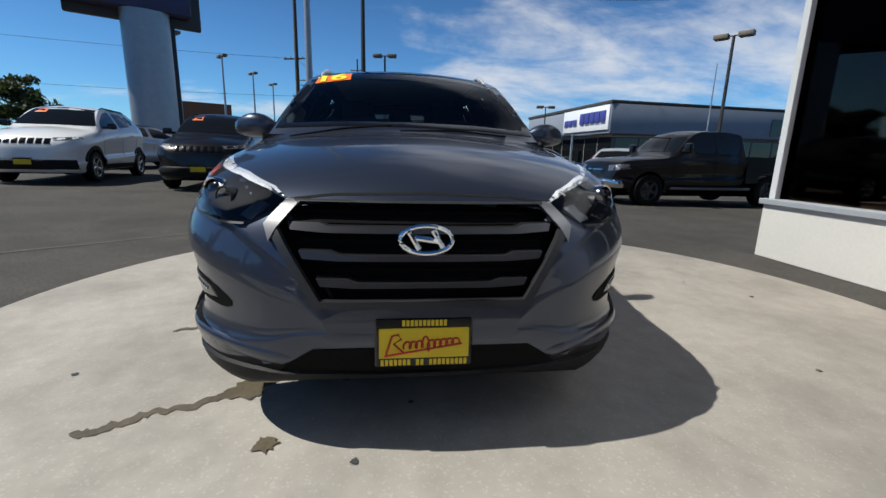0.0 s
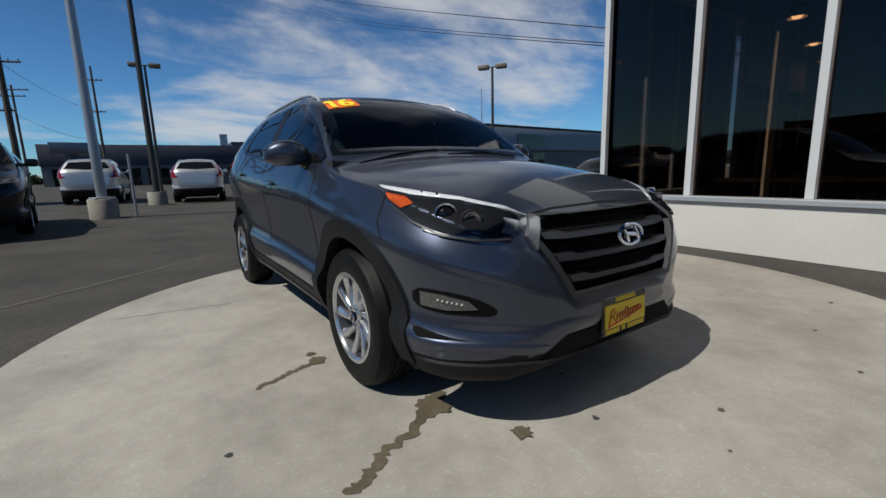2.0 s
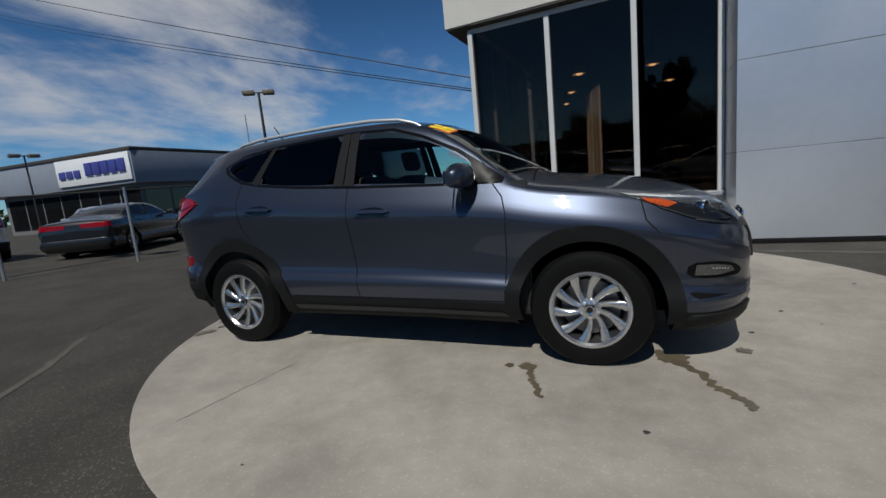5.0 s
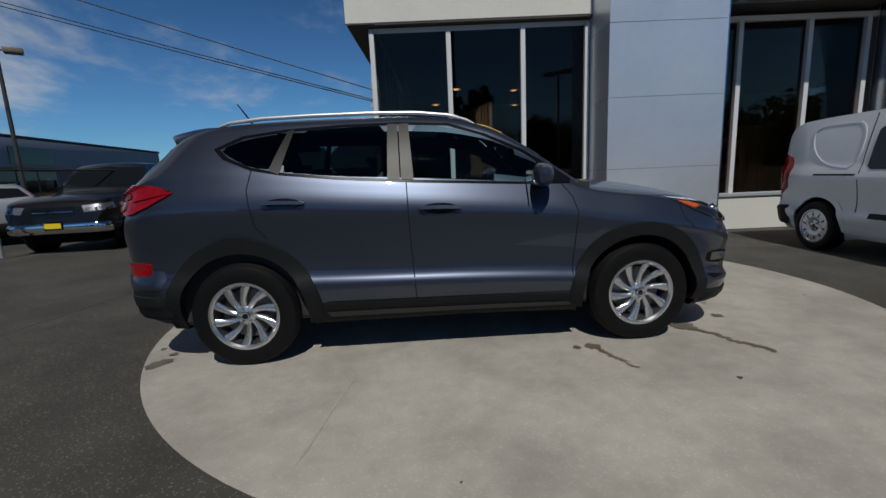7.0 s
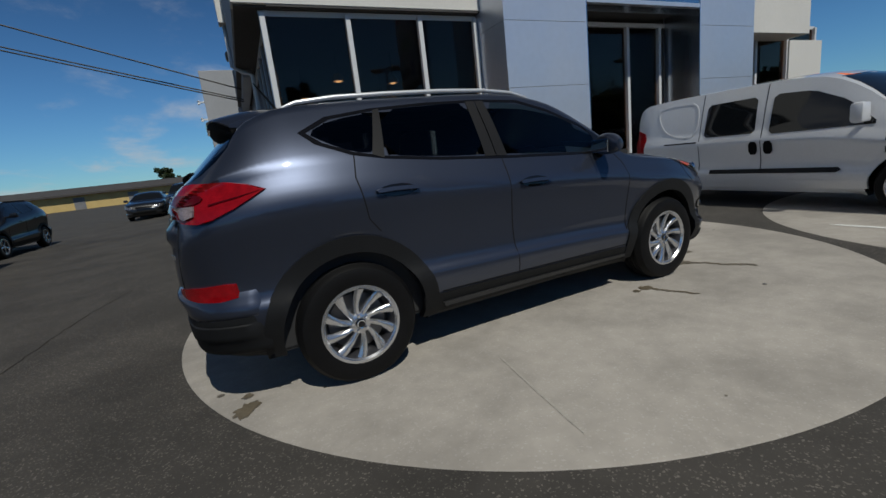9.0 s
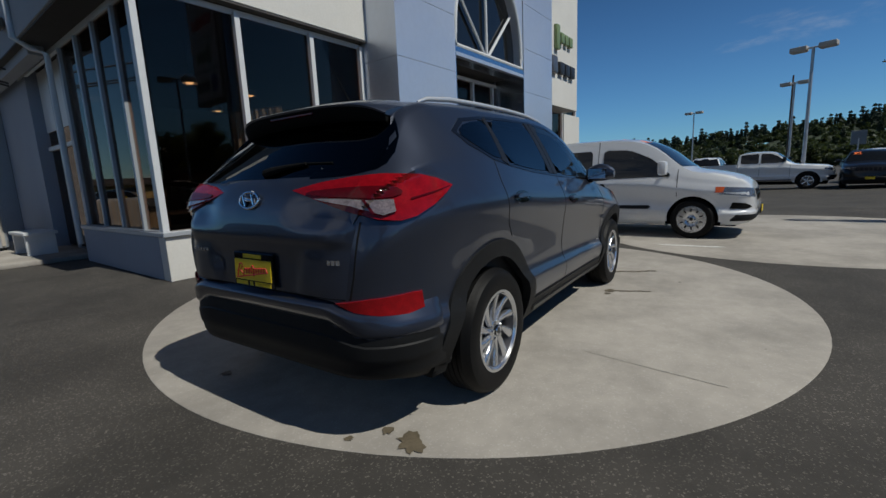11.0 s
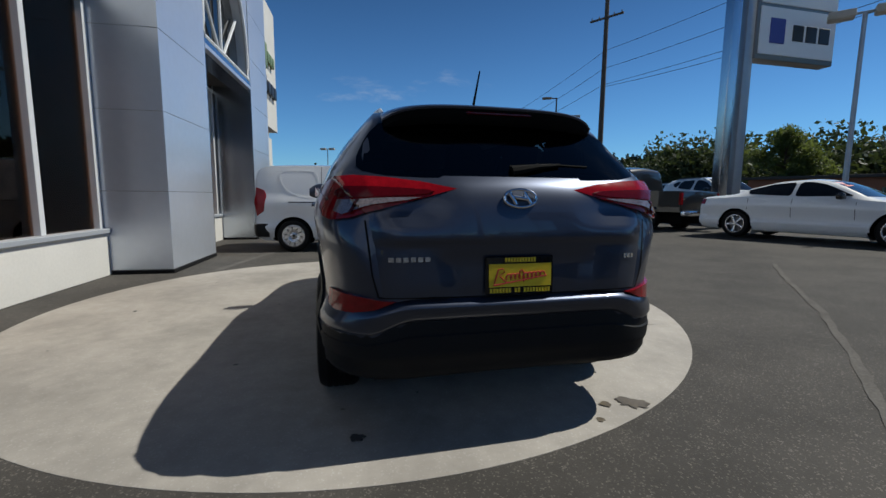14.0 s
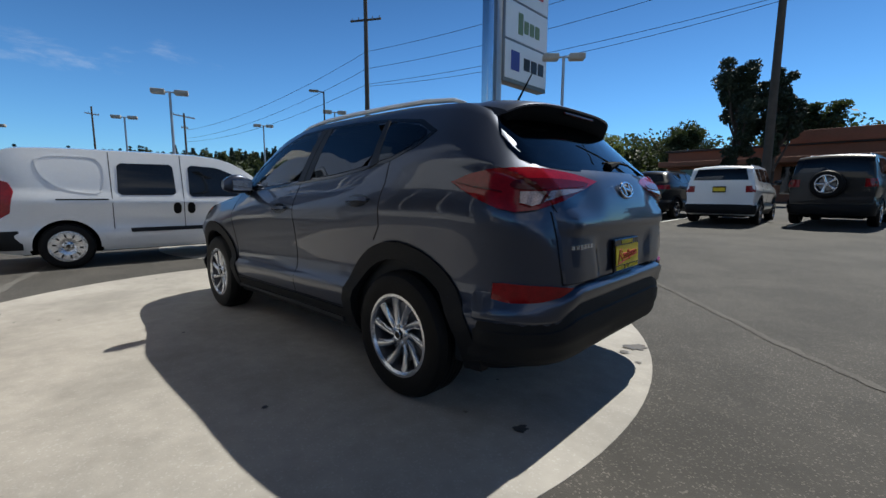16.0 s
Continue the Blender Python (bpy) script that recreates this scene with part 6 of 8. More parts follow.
def build_ground():
    n = 96
    radii = [0.0] + [0.6 * 1.075 ** k for k in range(1, 60)] + [60, 80, 110, 160, 300, 900]
    vs = [(0.67 + q * math.cos(2 * math.pi * k / n), 0.48 + q * math.sin(2 * math.pi * k / n)) for q in radii for k in range(n)]
    g = Geo().add([(x, y, lie(x, y)) for x, y in vs], [(a * n + k, (a + 1) * n + k, (a + 1) * n + (k + 1) % n, a * n + (k + 1) % n) for a in range(len(radii) - 1) for k in range(n)])
    tagged(part("ground", g, ASPHALT, smooth=180), "worn dark grey asphalt car park with pale specks", "ground", kind="structure")
    for x, y, r, lab in ((0.67, 0.48, 3.04, "pale round concrete disc under the parked SUV"), (6.0, -2.72, 3.02, "pale round concrete disc beside the van")):
        g = Geo().lathe([(0.0, 0.006), (r - 0.012, 0.006), (r, 0.002), (r + 0.002, -0.05)], 128, axis="z", m=Matrix.Translation((x, y, 0)))
        tagged(part("pavement", g, CONCRETE), lab, "pavement", kind="structure")

    def strip(pts, w, mt, name, label, z=0.004, wob=0.02, seed=1):
        rnd = random.Random(seed)
        left, right = [], []
        ps = []
        for a, b in zip(pts, pts[1:]):
            for k in range(8):
                ps.append(Vector(a).lerp(Vector(b), k / 8))
        ps.append(Vector(pts[-1]))
        for i, p in enumerate(ps):
            d = (ps[min(i + 1, len(ps) - 1)] - ps[max(i - 1, 0)]).normalized()
            nrm = Vector((-d.y, d.x))
            ww = w * (0.75 + 0.5 * rnd.random()) * (0.35 if i in (0, len(ps) - 1) else 1)
            off = nrm * (rnd.random() - 0.5) * wob
            zz = z + lie(p.x, p.y) * 1.03
            left.append((*(p + off + nrm * ww / 2), zz)), right.append((*(p + off - nrm * ww / 2), zz))
        n = len(ps)
        g = Geo().add(left + right, [(i, n + i, n + i + 1, i + 1) for i in range(n - 1)])
        tagged(part(name, g, mt), label, "stain", kind="structure")

    def blot(x, y, r, seed, mt=WET, stretch=1.0, turn=0.0):
        rnd = random.Random(seed)
        n, z = 22, 0.0095 + 0.00025 * (seed % 12)
        ring = []
        for k in range(n):
            a = 2 * math.pi * k / n
            q = r * (0.65 + 0.6 * rnd.random())
            px, py = q * math.cos(a) * stretch, q * math.sin(a)
            ring.append((x + px * math.cos(turn) - py * math.sin(turn), y + px * math.sin(turn) + py * math.cos(turn), z))
        tagged(part("stain", Geo().add(ring, [tuple(range(n))]), mt), "damp brown blot on the concrete", "stain", kind="structure")

    # damp trickles and drips on the concrete
    strip([(1.78, -0.74), (1.90, -0.92), (1.93, -1.05), (2.02, -1.16), (2.05, -1.25)], 0.045, WET, "stain", "damp trickle on the concrete", 0.009, 0.03, 2)
    blot(1.78, -0.72, 0.085, 3), blot(1.72, -0.66, 0.05, 4)
    strip([(0.98, -0.98), (1.02, -1.10), (1.05, -1.20), (1.11, -1.33)], 0.035, WET, "stain", "damp trickle on the concrete", 0.009, 0.025, 5)
    blot(0.97, -0.97, 0.05, 6), blot(0.86, -0.97, 0.03, 7), blot(2.16, -0.55, 0.045, 8)
    blot(-2.0, -0.78, 0.06, 9, stretch=1.5, turn=1.0), blot(-1.98, -0.62, 0.03, 10), blot(-2.02, 0.72, 0.035, 11, SEAL), blot(-2.12, -0.5, 0.022, 12)
    for k in range(34):
        rnd = random.Random(100 + k)
        a, q = rnd.random() * 6.28, 2.9 * rnd.random() ** 0.5
        blot(0.62 + q * math.cos(a), 0.5 + q * math.sin(a), 0.006 + 0.012 * rnd.random(), 200 + k, SEAL if k % 3 else WET)
    # control joint, seams and tyre marks
    strip([(-0.61, -1.17), (-0.75, -1.98)], 0.014, SCORE, "stain", "shallow worn joint across the concrete", 0.0085, 0.004, 13)
    strip([(1.6, -6.2), (0.64, -5.24), (-0.78, -3.9), (-2.0, -2.53), (-2.75, -1.6), (-3.3, -1.05)], 0.065, SEAM, "stain", "pale worn seam in the asphalt", 0.004, 0.03, 14)
    strip([(-3.42, -0.95), (-3.62, -0.55), (-3.80, 0.05), (-3.68, 0.65), (-3.56, 1.45), (-3.4, 2.5), (-3.1, 3.6)], 0.009, TYRE_MARK, "stain", "thin dark sealed crack in the asphalt", 0.004, 0.03, 15)
    strip([(3.0, 2.6), (4.2, 2.3), (5.6, 1.9)], 0.10, SEAM, "stain", "pale scuffed line on the asphalt", 0.004, 0.02, 17)
    strip([(4.0, -1.0), (4.0, -1.9)], 0.08, LINE_WHITE, "stain", "short painted line", 0.010, 0.0, 18)
    strip([(-1.75, -12.2), (-1.95, -14.0)], 0.10, LINE_WHITE, "stain", "white parking bay line", 0.004, 0.0, 19)
    strip([(1.4, -12.2), (1.2, -16.0)], 0.10, LINE_WHITE, "stain", "white parking bay line", 0.004, 0.0, 20)
    strip([(-4.4, -12.4), (-4.6, -16.0)], 0.10, LINE_WHITE, "stain", "white parking bay line", 0.004, 0.0, 21)


def showroom():
    """The dealership: white knee walls, glazing in white mullions, a panelled portal, deep white fascias."""
    ztop, zsill, zsoff = 3.62, 0.62, 3.74
    # knee walls
    wall_piece("wall_south", Geo().box(0.0, 3.80, 0.0, 0.22, 0.0, zsill - 0.03, b=0.006), STUCCO, "low white rendered wall under the showroom windows")
    wall_piece("sill_south", Geo().box(-0.03, 3.77, -0.04, 0.24, zsill - 0.03, zsill + 0.035, b=0.008), SILL_MAT, "grey metal window sill", "sill")
    wall_piece("wall_portal", Geo().box(5.60, 8.72, 0.0, 0.22, 0.0, zsill - 0.03, b=0.006), STUCCO, "low white rendered wall inside the portal")
    wall_piece("sill_portal", Geo().box(5.60, 8.72, -0.03, 0.24, zsill - 0.03, zsill + 0.035, b=0.008), SILL_MAT, "grey metal window sill", "sill")
    wall_piece("wall_east", Geo().box(10.72, 15.0, 0.0, 0.22, 0.0, zsill, b=0.006), STUCCO, "low white rendered wall beyond the portal")
    # west walls carry their shade as blue-grey colour
    wall_piece("wall_west", Geo().box(-0.0, 0.22, 0.22, 3.55, 0.0, zsill - 0.03, b=0.006), WALL_SHADE_BLUE, "low shaded wall of the side front")
    wall_piece("sill_west", Geo().box(-0.03, 0.24, 0.24, 3.55, zsill - 0.03, zsill + 0.03, b=0.006), SILL_MAT, "grey metal window sill", "sill")

    def glazing(name, u0, u1, v, posts, z0, z1, label):
        win = wall_piece(name, Geo().box(u0, u1, v + 0.015, v + 0.045, z1, z1 + 0.08), FRAME_WHITE, label, "window")
        ps = sorted(posts)
        for a, b in zip(ps, ps[1:]):
            pane = part("pane", Geo().box(a + 0.03, b - 0.03, v + 0.028, v + 0.036, z0, z1), SHOP_GLASS, win)
            pane.visible_shadow = False
        for a in ps:
            part("mullion", Geo().box(a - 0.04, a + 0.04, v - 0.045, v + 0.075, z0, z1 + 0.04, b=0.004), FRAME_WHITE, win)
        return win

    glazing("window_1", 0.0, 3.77, 0.09, (0.045, 1.35, 2.62, 3.72), zsill + 0.035, ztop, "tall dark showroom windows between white mullions")
    w2 = glazing("window_2", 5.6, 8.72, 0.09, (5.65, 6.36, 7.56, 8.56), zsill + 0.035, 3.56, "tall dark entrance glazing inside the portal")
    part("transom", Geo().box(5.62, 8.70, 0.045, 0.16, 3.56, 3.64), FRAME_WHITE, w2)
    glazing("window_3", 10.8, 15.0, 0.09, (10.85, 12.2, 13.6, 14.95), zsill, ztop, "showroom windows beyond the portal")

    # side front: glazing turned a quarter
    win = wall_piece("window_4", Geo().box(0.09, 0.15, 0.1, 6.8, ztop, ztop + 0.10), FRAME_WHITE, "tall glazing of the shaded side front", "window")
    ps = (0.045, 0.92, 1.75, 2.6, 3.5)
    for a, b in zip(ps, ps[1:]):
        part("pane", Geo().box(0.118, 0.126, a + 0.03, b - 0.03, zsill + 0.03, ztop), SHOP_GLASS, win).visible_shadow = False
    for a in ps[1:]:
        part("mullion", Geo().box(0.075, 0.165, a - 0.035, a + 0.035, zsill + 0.03, ztop, b=0.004), SILL_MAT, win)
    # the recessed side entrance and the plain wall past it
    wall_piece("wall_side", Geo().box(0.10, 0.35, 6.2, 9.2, 0.0, 3.75, b=0.006), WALL_SHADE_BLUE, "plain shaded side wall")
    door = wall_piece("door_1", Geo().box(0.30, 0.36, 3.5, 6.2, 2.5, 3.7), FRAME_WHITE, "glazed side entrance with an upper light", "door")
    for a, b in ((3.5, 4.4), (4.4, 5.3), (5.3, 6.2)):
        part("pane", Geo().box(0.318, 0.326, a + 0.05, b - 0.05, 0.12, 3.6), SHOP_GLASS, door).visible_shadow = False
        part("stile", Geo().box(0.27, 0.37, a - 0.04, a + 0.04, 0.05, 3.7, b=0.004), SILL_MAT, door)
    part("rail", Geo().box(0.27, 0.37, 3.5, 6.2, 2.12, 2.20, b=0.004), FRAME_WHITE, door)
    wall_piece("step", Geo().box(-2.3, 0.30, 3.9, 12.0, 0.0, 0.09, b=0.02), CONCRETE, "raised concrete walk along the side front", "pavement")

    # fascias
    wall_piece("fascia_south", Geo().box(-0.36, 3.80, -0.06, 0.22, zsoff, 5.9, b=0.008), STUCCO, "deep white rendered fascia over the windows")
    # west fascias: white render, coloured grey for their shade
    wall_piece("fascia_west", Geo().box(-0.36, -0.10, 0.225, 3.9, zsoff, 5.9, b=0.008), STUCCO_GREY_SHADE, "deep shaded fascia of the side front")
    wall_piece("fascia_side", Geo().box(-0.22, 0.0, 3.92, 9.2, 3.55, 6.4, b=0.008), STUCCO_GREY_SHADE, "shaded upper side wall")
    wall_piece("fascia_cap", Geo().box(-0.50, -0.10, 3.6, 3.9, 4.6, 6.2, b=0.01), STUCCO, "white end block of the fascia")
    wall_piece("wing_north", Geo().box(-1.3, 2.0, 9.25, 15.0, 0.0, 4.9, b=0.01), STUCCO_GREY_SHADE, "lower grey wing behind")
    ww = wall_piece("window_5", Geo().box(-1.335, -1.29, 9.8, 13.8, 0.9, 0.97), SILL_MAT, "row of small wing windows", "window")
    for k in range(4):
        part("pane", Geo().box(-1.33, -1.305, 9.9 + k, 10.75 + k, 1.0, 3.1), CAR_GLASS, ww)
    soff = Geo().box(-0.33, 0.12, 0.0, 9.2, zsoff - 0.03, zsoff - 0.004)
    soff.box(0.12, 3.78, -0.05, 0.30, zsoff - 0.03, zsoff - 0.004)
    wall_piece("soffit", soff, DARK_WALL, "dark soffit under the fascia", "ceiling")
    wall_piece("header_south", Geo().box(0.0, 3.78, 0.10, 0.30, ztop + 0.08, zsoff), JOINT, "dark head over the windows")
    pipe = Geo().tube([(-0.40, 3.80, 4.6), (-0.40, 3.80, 3.75), (-0.20, 3.78, 3.62), (-0.02, 3.72, 3.55), (-0.02, 3.72, 0.3)], 0.045, 10)
    tagged(part("downpipe", pipe, FRAME_WHITE, m=B), "white downpipe on the shaded side front", "pipe")
    lampb = thing("wall_lamp", B @ Matrix.Translation((-0.24, 5.2, 4.3)), "small dark flood lamp on the side wall", "lamp")
    part("housing", Geo().box(-0.22, 0.0, -0.14, 0.14, -0.08, 0.10, b=0.02), LAMP_BODY, lampb)
    part("lens", Geo().box(-0.235, -0.215, -0.11, 0.11, -0.05, 0.06, b=0.008), CLEAR_LENS, lampb)
    for zz in (4.2, 3.6):
        br = thing("insulator", B @ Matrix.Translation((-1.30, 11.0, zz)), "white service bracket with an insulator", "bracket")
        part("bracket", Geo().box(-0.25, 0.0, -0.03, 0.03, -0.03, 0.03, b=0.006), FRAME_WHITE, br)
        part("insulator_body", Geo().lathe([(0.0, -0.08), (0.05, -0.06), (0.03, 0.0), (0.05, 0.05), (0.0, 0.08)], 12, "z", m=Matrix.Translation((-0.25, 0, 0))), FRAME_WHITE, br)

    # portal: two panelled pylons, a head and an arched window
    HT = 8.6
    joints = [0.06, 1.17, 2.27, 3.36, 4.46, 5.56, 6.66, 7.76, HT]

    def pylon(name, u0, u1, label):
        core = wall_piece(name, Geo().box(u0 + 0.012, u1 - 0.012, -0.788, 0.4, 0.0, HT - 0.02), FAR_GREY, label)
        for a, b in zip(joints, joints[1:]):
            part("panel", Geo().box(u0, u1, -0.80, 0.10, a + 0.003, b - 0.003, b=0.003), PANEL, core, "brushed grey aluminium panel")
        return core

    p1 = pylon("pylon_west", 3.77, 5.58, "grey aluminium panel pylon of the entrance portal")
    p2 = pylon("pylon_east", 8.74, 10.60, "grey aluminium panel pylon of the entrance portal")
    part("reveal", Geo().box(5.581, 5.60, -0.80, 0.06, 0.05, 3.86, b=0.003), POLISHED, p1, "polished metal reveal")
    part("reveal", Geo().box(8.72, 8.739, -0.80, 0.06, 0.05, 3.86, b=0.003), POLISHED, p2, "polished metal reveal")
    for core, a, b in ((p1, 3.77, 5.60), (p2, 8.72, 10.60)):
        part("base_strip", Geo().box(a - 0.004, b + 0.004, -0.81, 0.10, 0.0, 0.05, b=0.004), JOINT, core)
    head = wall_piece("portal_head", Geo().box(5.60, 8.72, -0.79, -0.30, 3.72, 3.90, b=0.006), POLISHED, "polished metal lintel of the portal", "lintel")
    part("lintel_edge", Geo().box(5.60, 8.72, -0.803, -0.70, 3.70, 3.78, b=0.004), PANEL, head)
    # wall around the arch, as an outline with the arched opening left free
    cx, a, z0, zs = 7.14, 1.50, 3.92, 4.15
    arch = [(cx - a, z0), (cx - a, zs)] + [(cx - a * math.cos(t), zs + 1.95 * math.sin(t)) for t in np.linspace(0.12, math.pi - 0.12, 21)] + [(cx + a, zs), (cx + a, z0)]
    g = Geo()
    n = len(arch)
    outer = [(5.60, z0), (5.60, zs)] + [(5.60 + 3.12 * k / 20, HT) for k in range(21)] + [(8.72, zs), (8.72, z0)]
    for y in (-0.78, -0.45):
        g.add([(u, y, z) for u, z in arch] + [(u, y, z) for u, z in outer], [(i, i + 1, n + i + 1, n + i) for i in range(n - 1)])
    g.add([(u, -0.78, z) for u, z in arch] + [(u, -0.45, z) for u, z in arch], [(i, n + i, n + i + 1, i + 1) for i in range(n - 1)])
    tymp = wall_piece("portal_face", g, PANEL, "grey panel face round the arched window")
    recalc(tymp.data)
    # added dark sheet that stops sky light coming through the arch
    wall_piece("arch_backing", Geo().box(3.9, 10.5, 0.32, 0.40, 3.55, 8.0), DARK_WALL, "dark backing added behind the arched window")
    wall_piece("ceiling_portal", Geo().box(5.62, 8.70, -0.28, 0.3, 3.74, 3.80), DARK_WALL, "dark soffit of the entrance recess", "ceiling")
    aw = wall_piece("window_6", Geo().add([(u, -0.55, z) for u, z in arch], [tuple(range(n))]), CAR_GLASS, "arched entrance window with radiating white bars", "window", 0)
    rim = Geo().tube([(u, -0.765, z) for u, z in arch + arch[:1]], 0.045, 8)
    part("arch_rim", rim, FRAME_WHITE, aw)
    for t in (0.80, math.pi / 2, math.pi - 0.80):
        ex, ez = math.cos(t), math.sin(t)
        k = 2.12 if abs(ex) < 0.1 else 1.72
        part("glazing_bar", Geo().tube([(cx, -0.62, z0), (cx - ex * k, -0.62, z0 + ez * k)], 0.035, 6), FRAME_WHITE, aw)
    wall_piece("portal_top", Geo().box(3.77, 10.60, -0.82, 0.4, HT, HT + 0.15, b=0.02), PANEL, "metal cap of the portal", "coping")
    # sign fascia beyond the portal
    sg = wall_piece("fascia_east", Geo().box(10.72, 13.4, -0.55, 0.3, 3.30, 7.2, b=0.01), STUCCO, "white sign fascia beyond the portal")
    for k in range(4):
        part("sign_letter", Geo().box(11.35 + 0.36 * k, 11.62 + 0.36 * k, -0.66, -0.55, 5.25 if k else 5.0, 5.72 if k == 0 else 5.55, b=0.02), INK_GREEN, sg)
    part("sign_crest", Geo().box(11.05, 11.45, -0.66, -0.55, 4.25, 4.78, b=0.06), SATIN, sg)
    for k in range(3):
        part("sign_letter", Geo().box(11.62 + 0.46 * k, 12.0 + 0.46 * k, -0.66, -0.55, 4.30, 4.66, b=0.02), INK_BLACK, sg)
    wall_piece("wall_side_east", Geo().box(13.6, 15.2, 0.0, 9.0, 0.0, 3.3), STUCCO, "white end wall of the showroom")

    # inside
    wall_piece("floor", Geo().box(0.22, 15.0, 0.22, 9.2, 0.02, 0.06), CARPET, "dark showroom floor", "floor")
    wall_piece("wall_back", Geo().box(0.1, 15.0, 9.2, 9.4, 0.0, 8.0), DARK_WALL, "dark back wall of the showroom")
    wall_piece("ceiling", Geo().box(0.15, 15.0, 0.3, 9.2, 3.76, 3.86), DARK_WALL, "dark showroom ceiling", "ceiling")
    wall_piece("roof", Geo().box(-0.1, 15.0, 0.23, 9.3, 5.7, 5.85), ROOF_DARK, "flat dark roof", "roof")
    for u, v, h, w, a in ((1.92, 0.80, 2.40, 0.53, -72), (7.7, 1.6, 1.9, 0.4, 0)):
        c = thing("room_divider", B @ pose(u, v, 0.06, 0, 0, a), "tan pleated fabric screen standing behind the glass", "screen")
        n = 40
        xs = [-w + 2 * w * k / n for k in range(n + 1)]
        fold = [0.016 * math.sin(k * 1.15) + 0.006 * math.sin(k * 2.9 + 1) for k in range(n + 1)]
        edge = [(x, f + 0.006) for x, f in zip(xs, fold)] + [(x, f - 0.006) for x, f in reversed(list(zip(xs, fold)))]
        part("fabric", Geo().prism(edge, 0.06, h), PALE_PANEL, c, smooth=60)
        part("top_rail", Geo().tube([(-w, 0, h), (w, 0, h)], 0.014, 8), SATIN, c)
        for x in (-w, w):
            part("foot", Geo().box(x - 0.03, x + 0.03, -0.16, 0.16, 0, 0.05, b=0.01), DASH, c)
    for u, v in ((2.6, 1.6), (0.9, 1.4)):
        d = thing("desk", B @ Matrix.Translation((u + 0.5, v + 1.2, 0.06)), "dark sales desk behind the glass", "desk")
        part("top", Geo().box(-0.8, 0.8, -0.4, 0.4, 0.70, 0.75, b=0.01), TAN, d)
        for x in (-0.75, 0.69):
            part("leg", Geo().box(x, x + 0.06, -0.36, 0.36, 0, 0.70), DASH, d)
        part("monitor", Geo().box(-0.25, 0.25, 0.0, 0.04, 0.85, 1.2, b=0.01).box(-0.03, 0.03, 0.0, 0.04, 0.75, 0.9), BLACK_GLOSS, d)
    proto = None
    for u, v in ((1.55, 2.2), (2.9, 2.6), (1.1, 4.2), (3.3, 4.8), (6.4, 2.2), (7.8, 3.5), (0.7, 6.0), (12.0, 3.0)):
        m = B @ Matrix.Translation((u, v, 3.05))
        if proto is None:
            proto = thing("pendant_lamp", m, "warm glowing dome pendant lamp", "lamp", "showroom pendants")
            part("shade", Geo().lathe([(0.02, 0.17), (0.07, 0.15), (0.115, 0.09), (0.13, 0.0), (0.125, 0.0), (0.105, 0.09), (0.06, 0.14)], 20, "z"), LAMP_PALE, proto)
            part("bulb", Geo().lathe([(0.0, -0.02), (0.05, -0.01), (0.075, 0.03), (0.05, 0.09), (0.0, 0.10)], 16, "z"), PENDANT_GLOW, proto)
            part("cord", Geo().cyl((0, 0, 0.15), (0, 0, 0.70), 0.008, n=6), BLACK_MATT, proto)
        else:
            copy_thing(proto, m)


PENDANT_GLOW = glow("pendant_glow", (1.0, 0.62, 0.30), 6.0)


# ---- poles, signs, wires ----
def lamp_post(x, y, h, heads, label, mt=STEEL_POLE, head_mt=LAMP_PALE, turn=0.0, r=0.075, base=0.0):
    p = thing("street_lamp", pose(x, y, min(0, lie(x, y)), 0, 0, turn), label, "lamp post", "car park lamps")
    part("pole", Geo().tube([(0, 0, base), (0, 0, h * 0.5), (0, 0, h)], [r, r * 0.85, r * 0.7], 12), mt, p)
    part("foot", Geo().box(-r * 2, r * 2, -r * 2, r * 2, base, base + 0.04, b=0.01), mt, p)
    if heads == 1:
        part("arm", Geo().tube([(0, 0, h - 0.05), (0.45, 0, h)], 0.04, 8), mt, p)
        part("lamp_head", Geo().box(0.35, 1.0, -0.16, 0.16, h - 0.06, h + 0.07, b=0.03), head_mt, p)
    else:
        part("arm", Geo().tube([(-0.45, 0, h), (0.45, 0, h)], 0.04, 8), mt, p)
        for s in (1, -1):
            g = Geo().box(*sorted((s * 0.22, s * 0.88)), -0.22, 0.22, h - 0.10, h + 0.12, b=0.025)
            g.box(*sorted((s * 0.26, s * 0.84)), -0.18, 0.18, h - 0.125, h - 0.10)
            part("lamp_head", g, head_mt, p)
    if base > 0:
        f = thing("lamp_footing", pose(x, y, min(0, lie(x, y))), "round concrete lamp footing", "footing")
        part("drum", Geo().lathe([(0.0, base), (0.29, base), (0.31, base - 0.03), (0.31, 0.0)], 24, "z"), CONCRETE, f)
    return p


def utility_pole(x, y, h, arms, label, mt=WOOD_POLE, turn=0.0, r=0.16):
    p = thing("utility_pole", pose(x, y, min(0, lie(x, y)), 0, 0, turn), label, "utility pole", "utility poles")
    part("pole", Geo().tube([(0, 0, 0), (0, 0, h)], [r, r * 0.65], 12), mt, p)
    for z, w in arms:
        arm = part("crossarm", Geo().box(-w, w, -0.06, 0.06, z - 0.06, z + 0.06, b=0.01), mt, p)
        for k in (-0.9, -0.45, 0.45, 0.9):
            part("insulator", Geo().cyl((k * w, 0, z + 0.05), (k * w, 0, z + 0.22), 0.045, 0.03, 8), SATIN, arm)
    return p


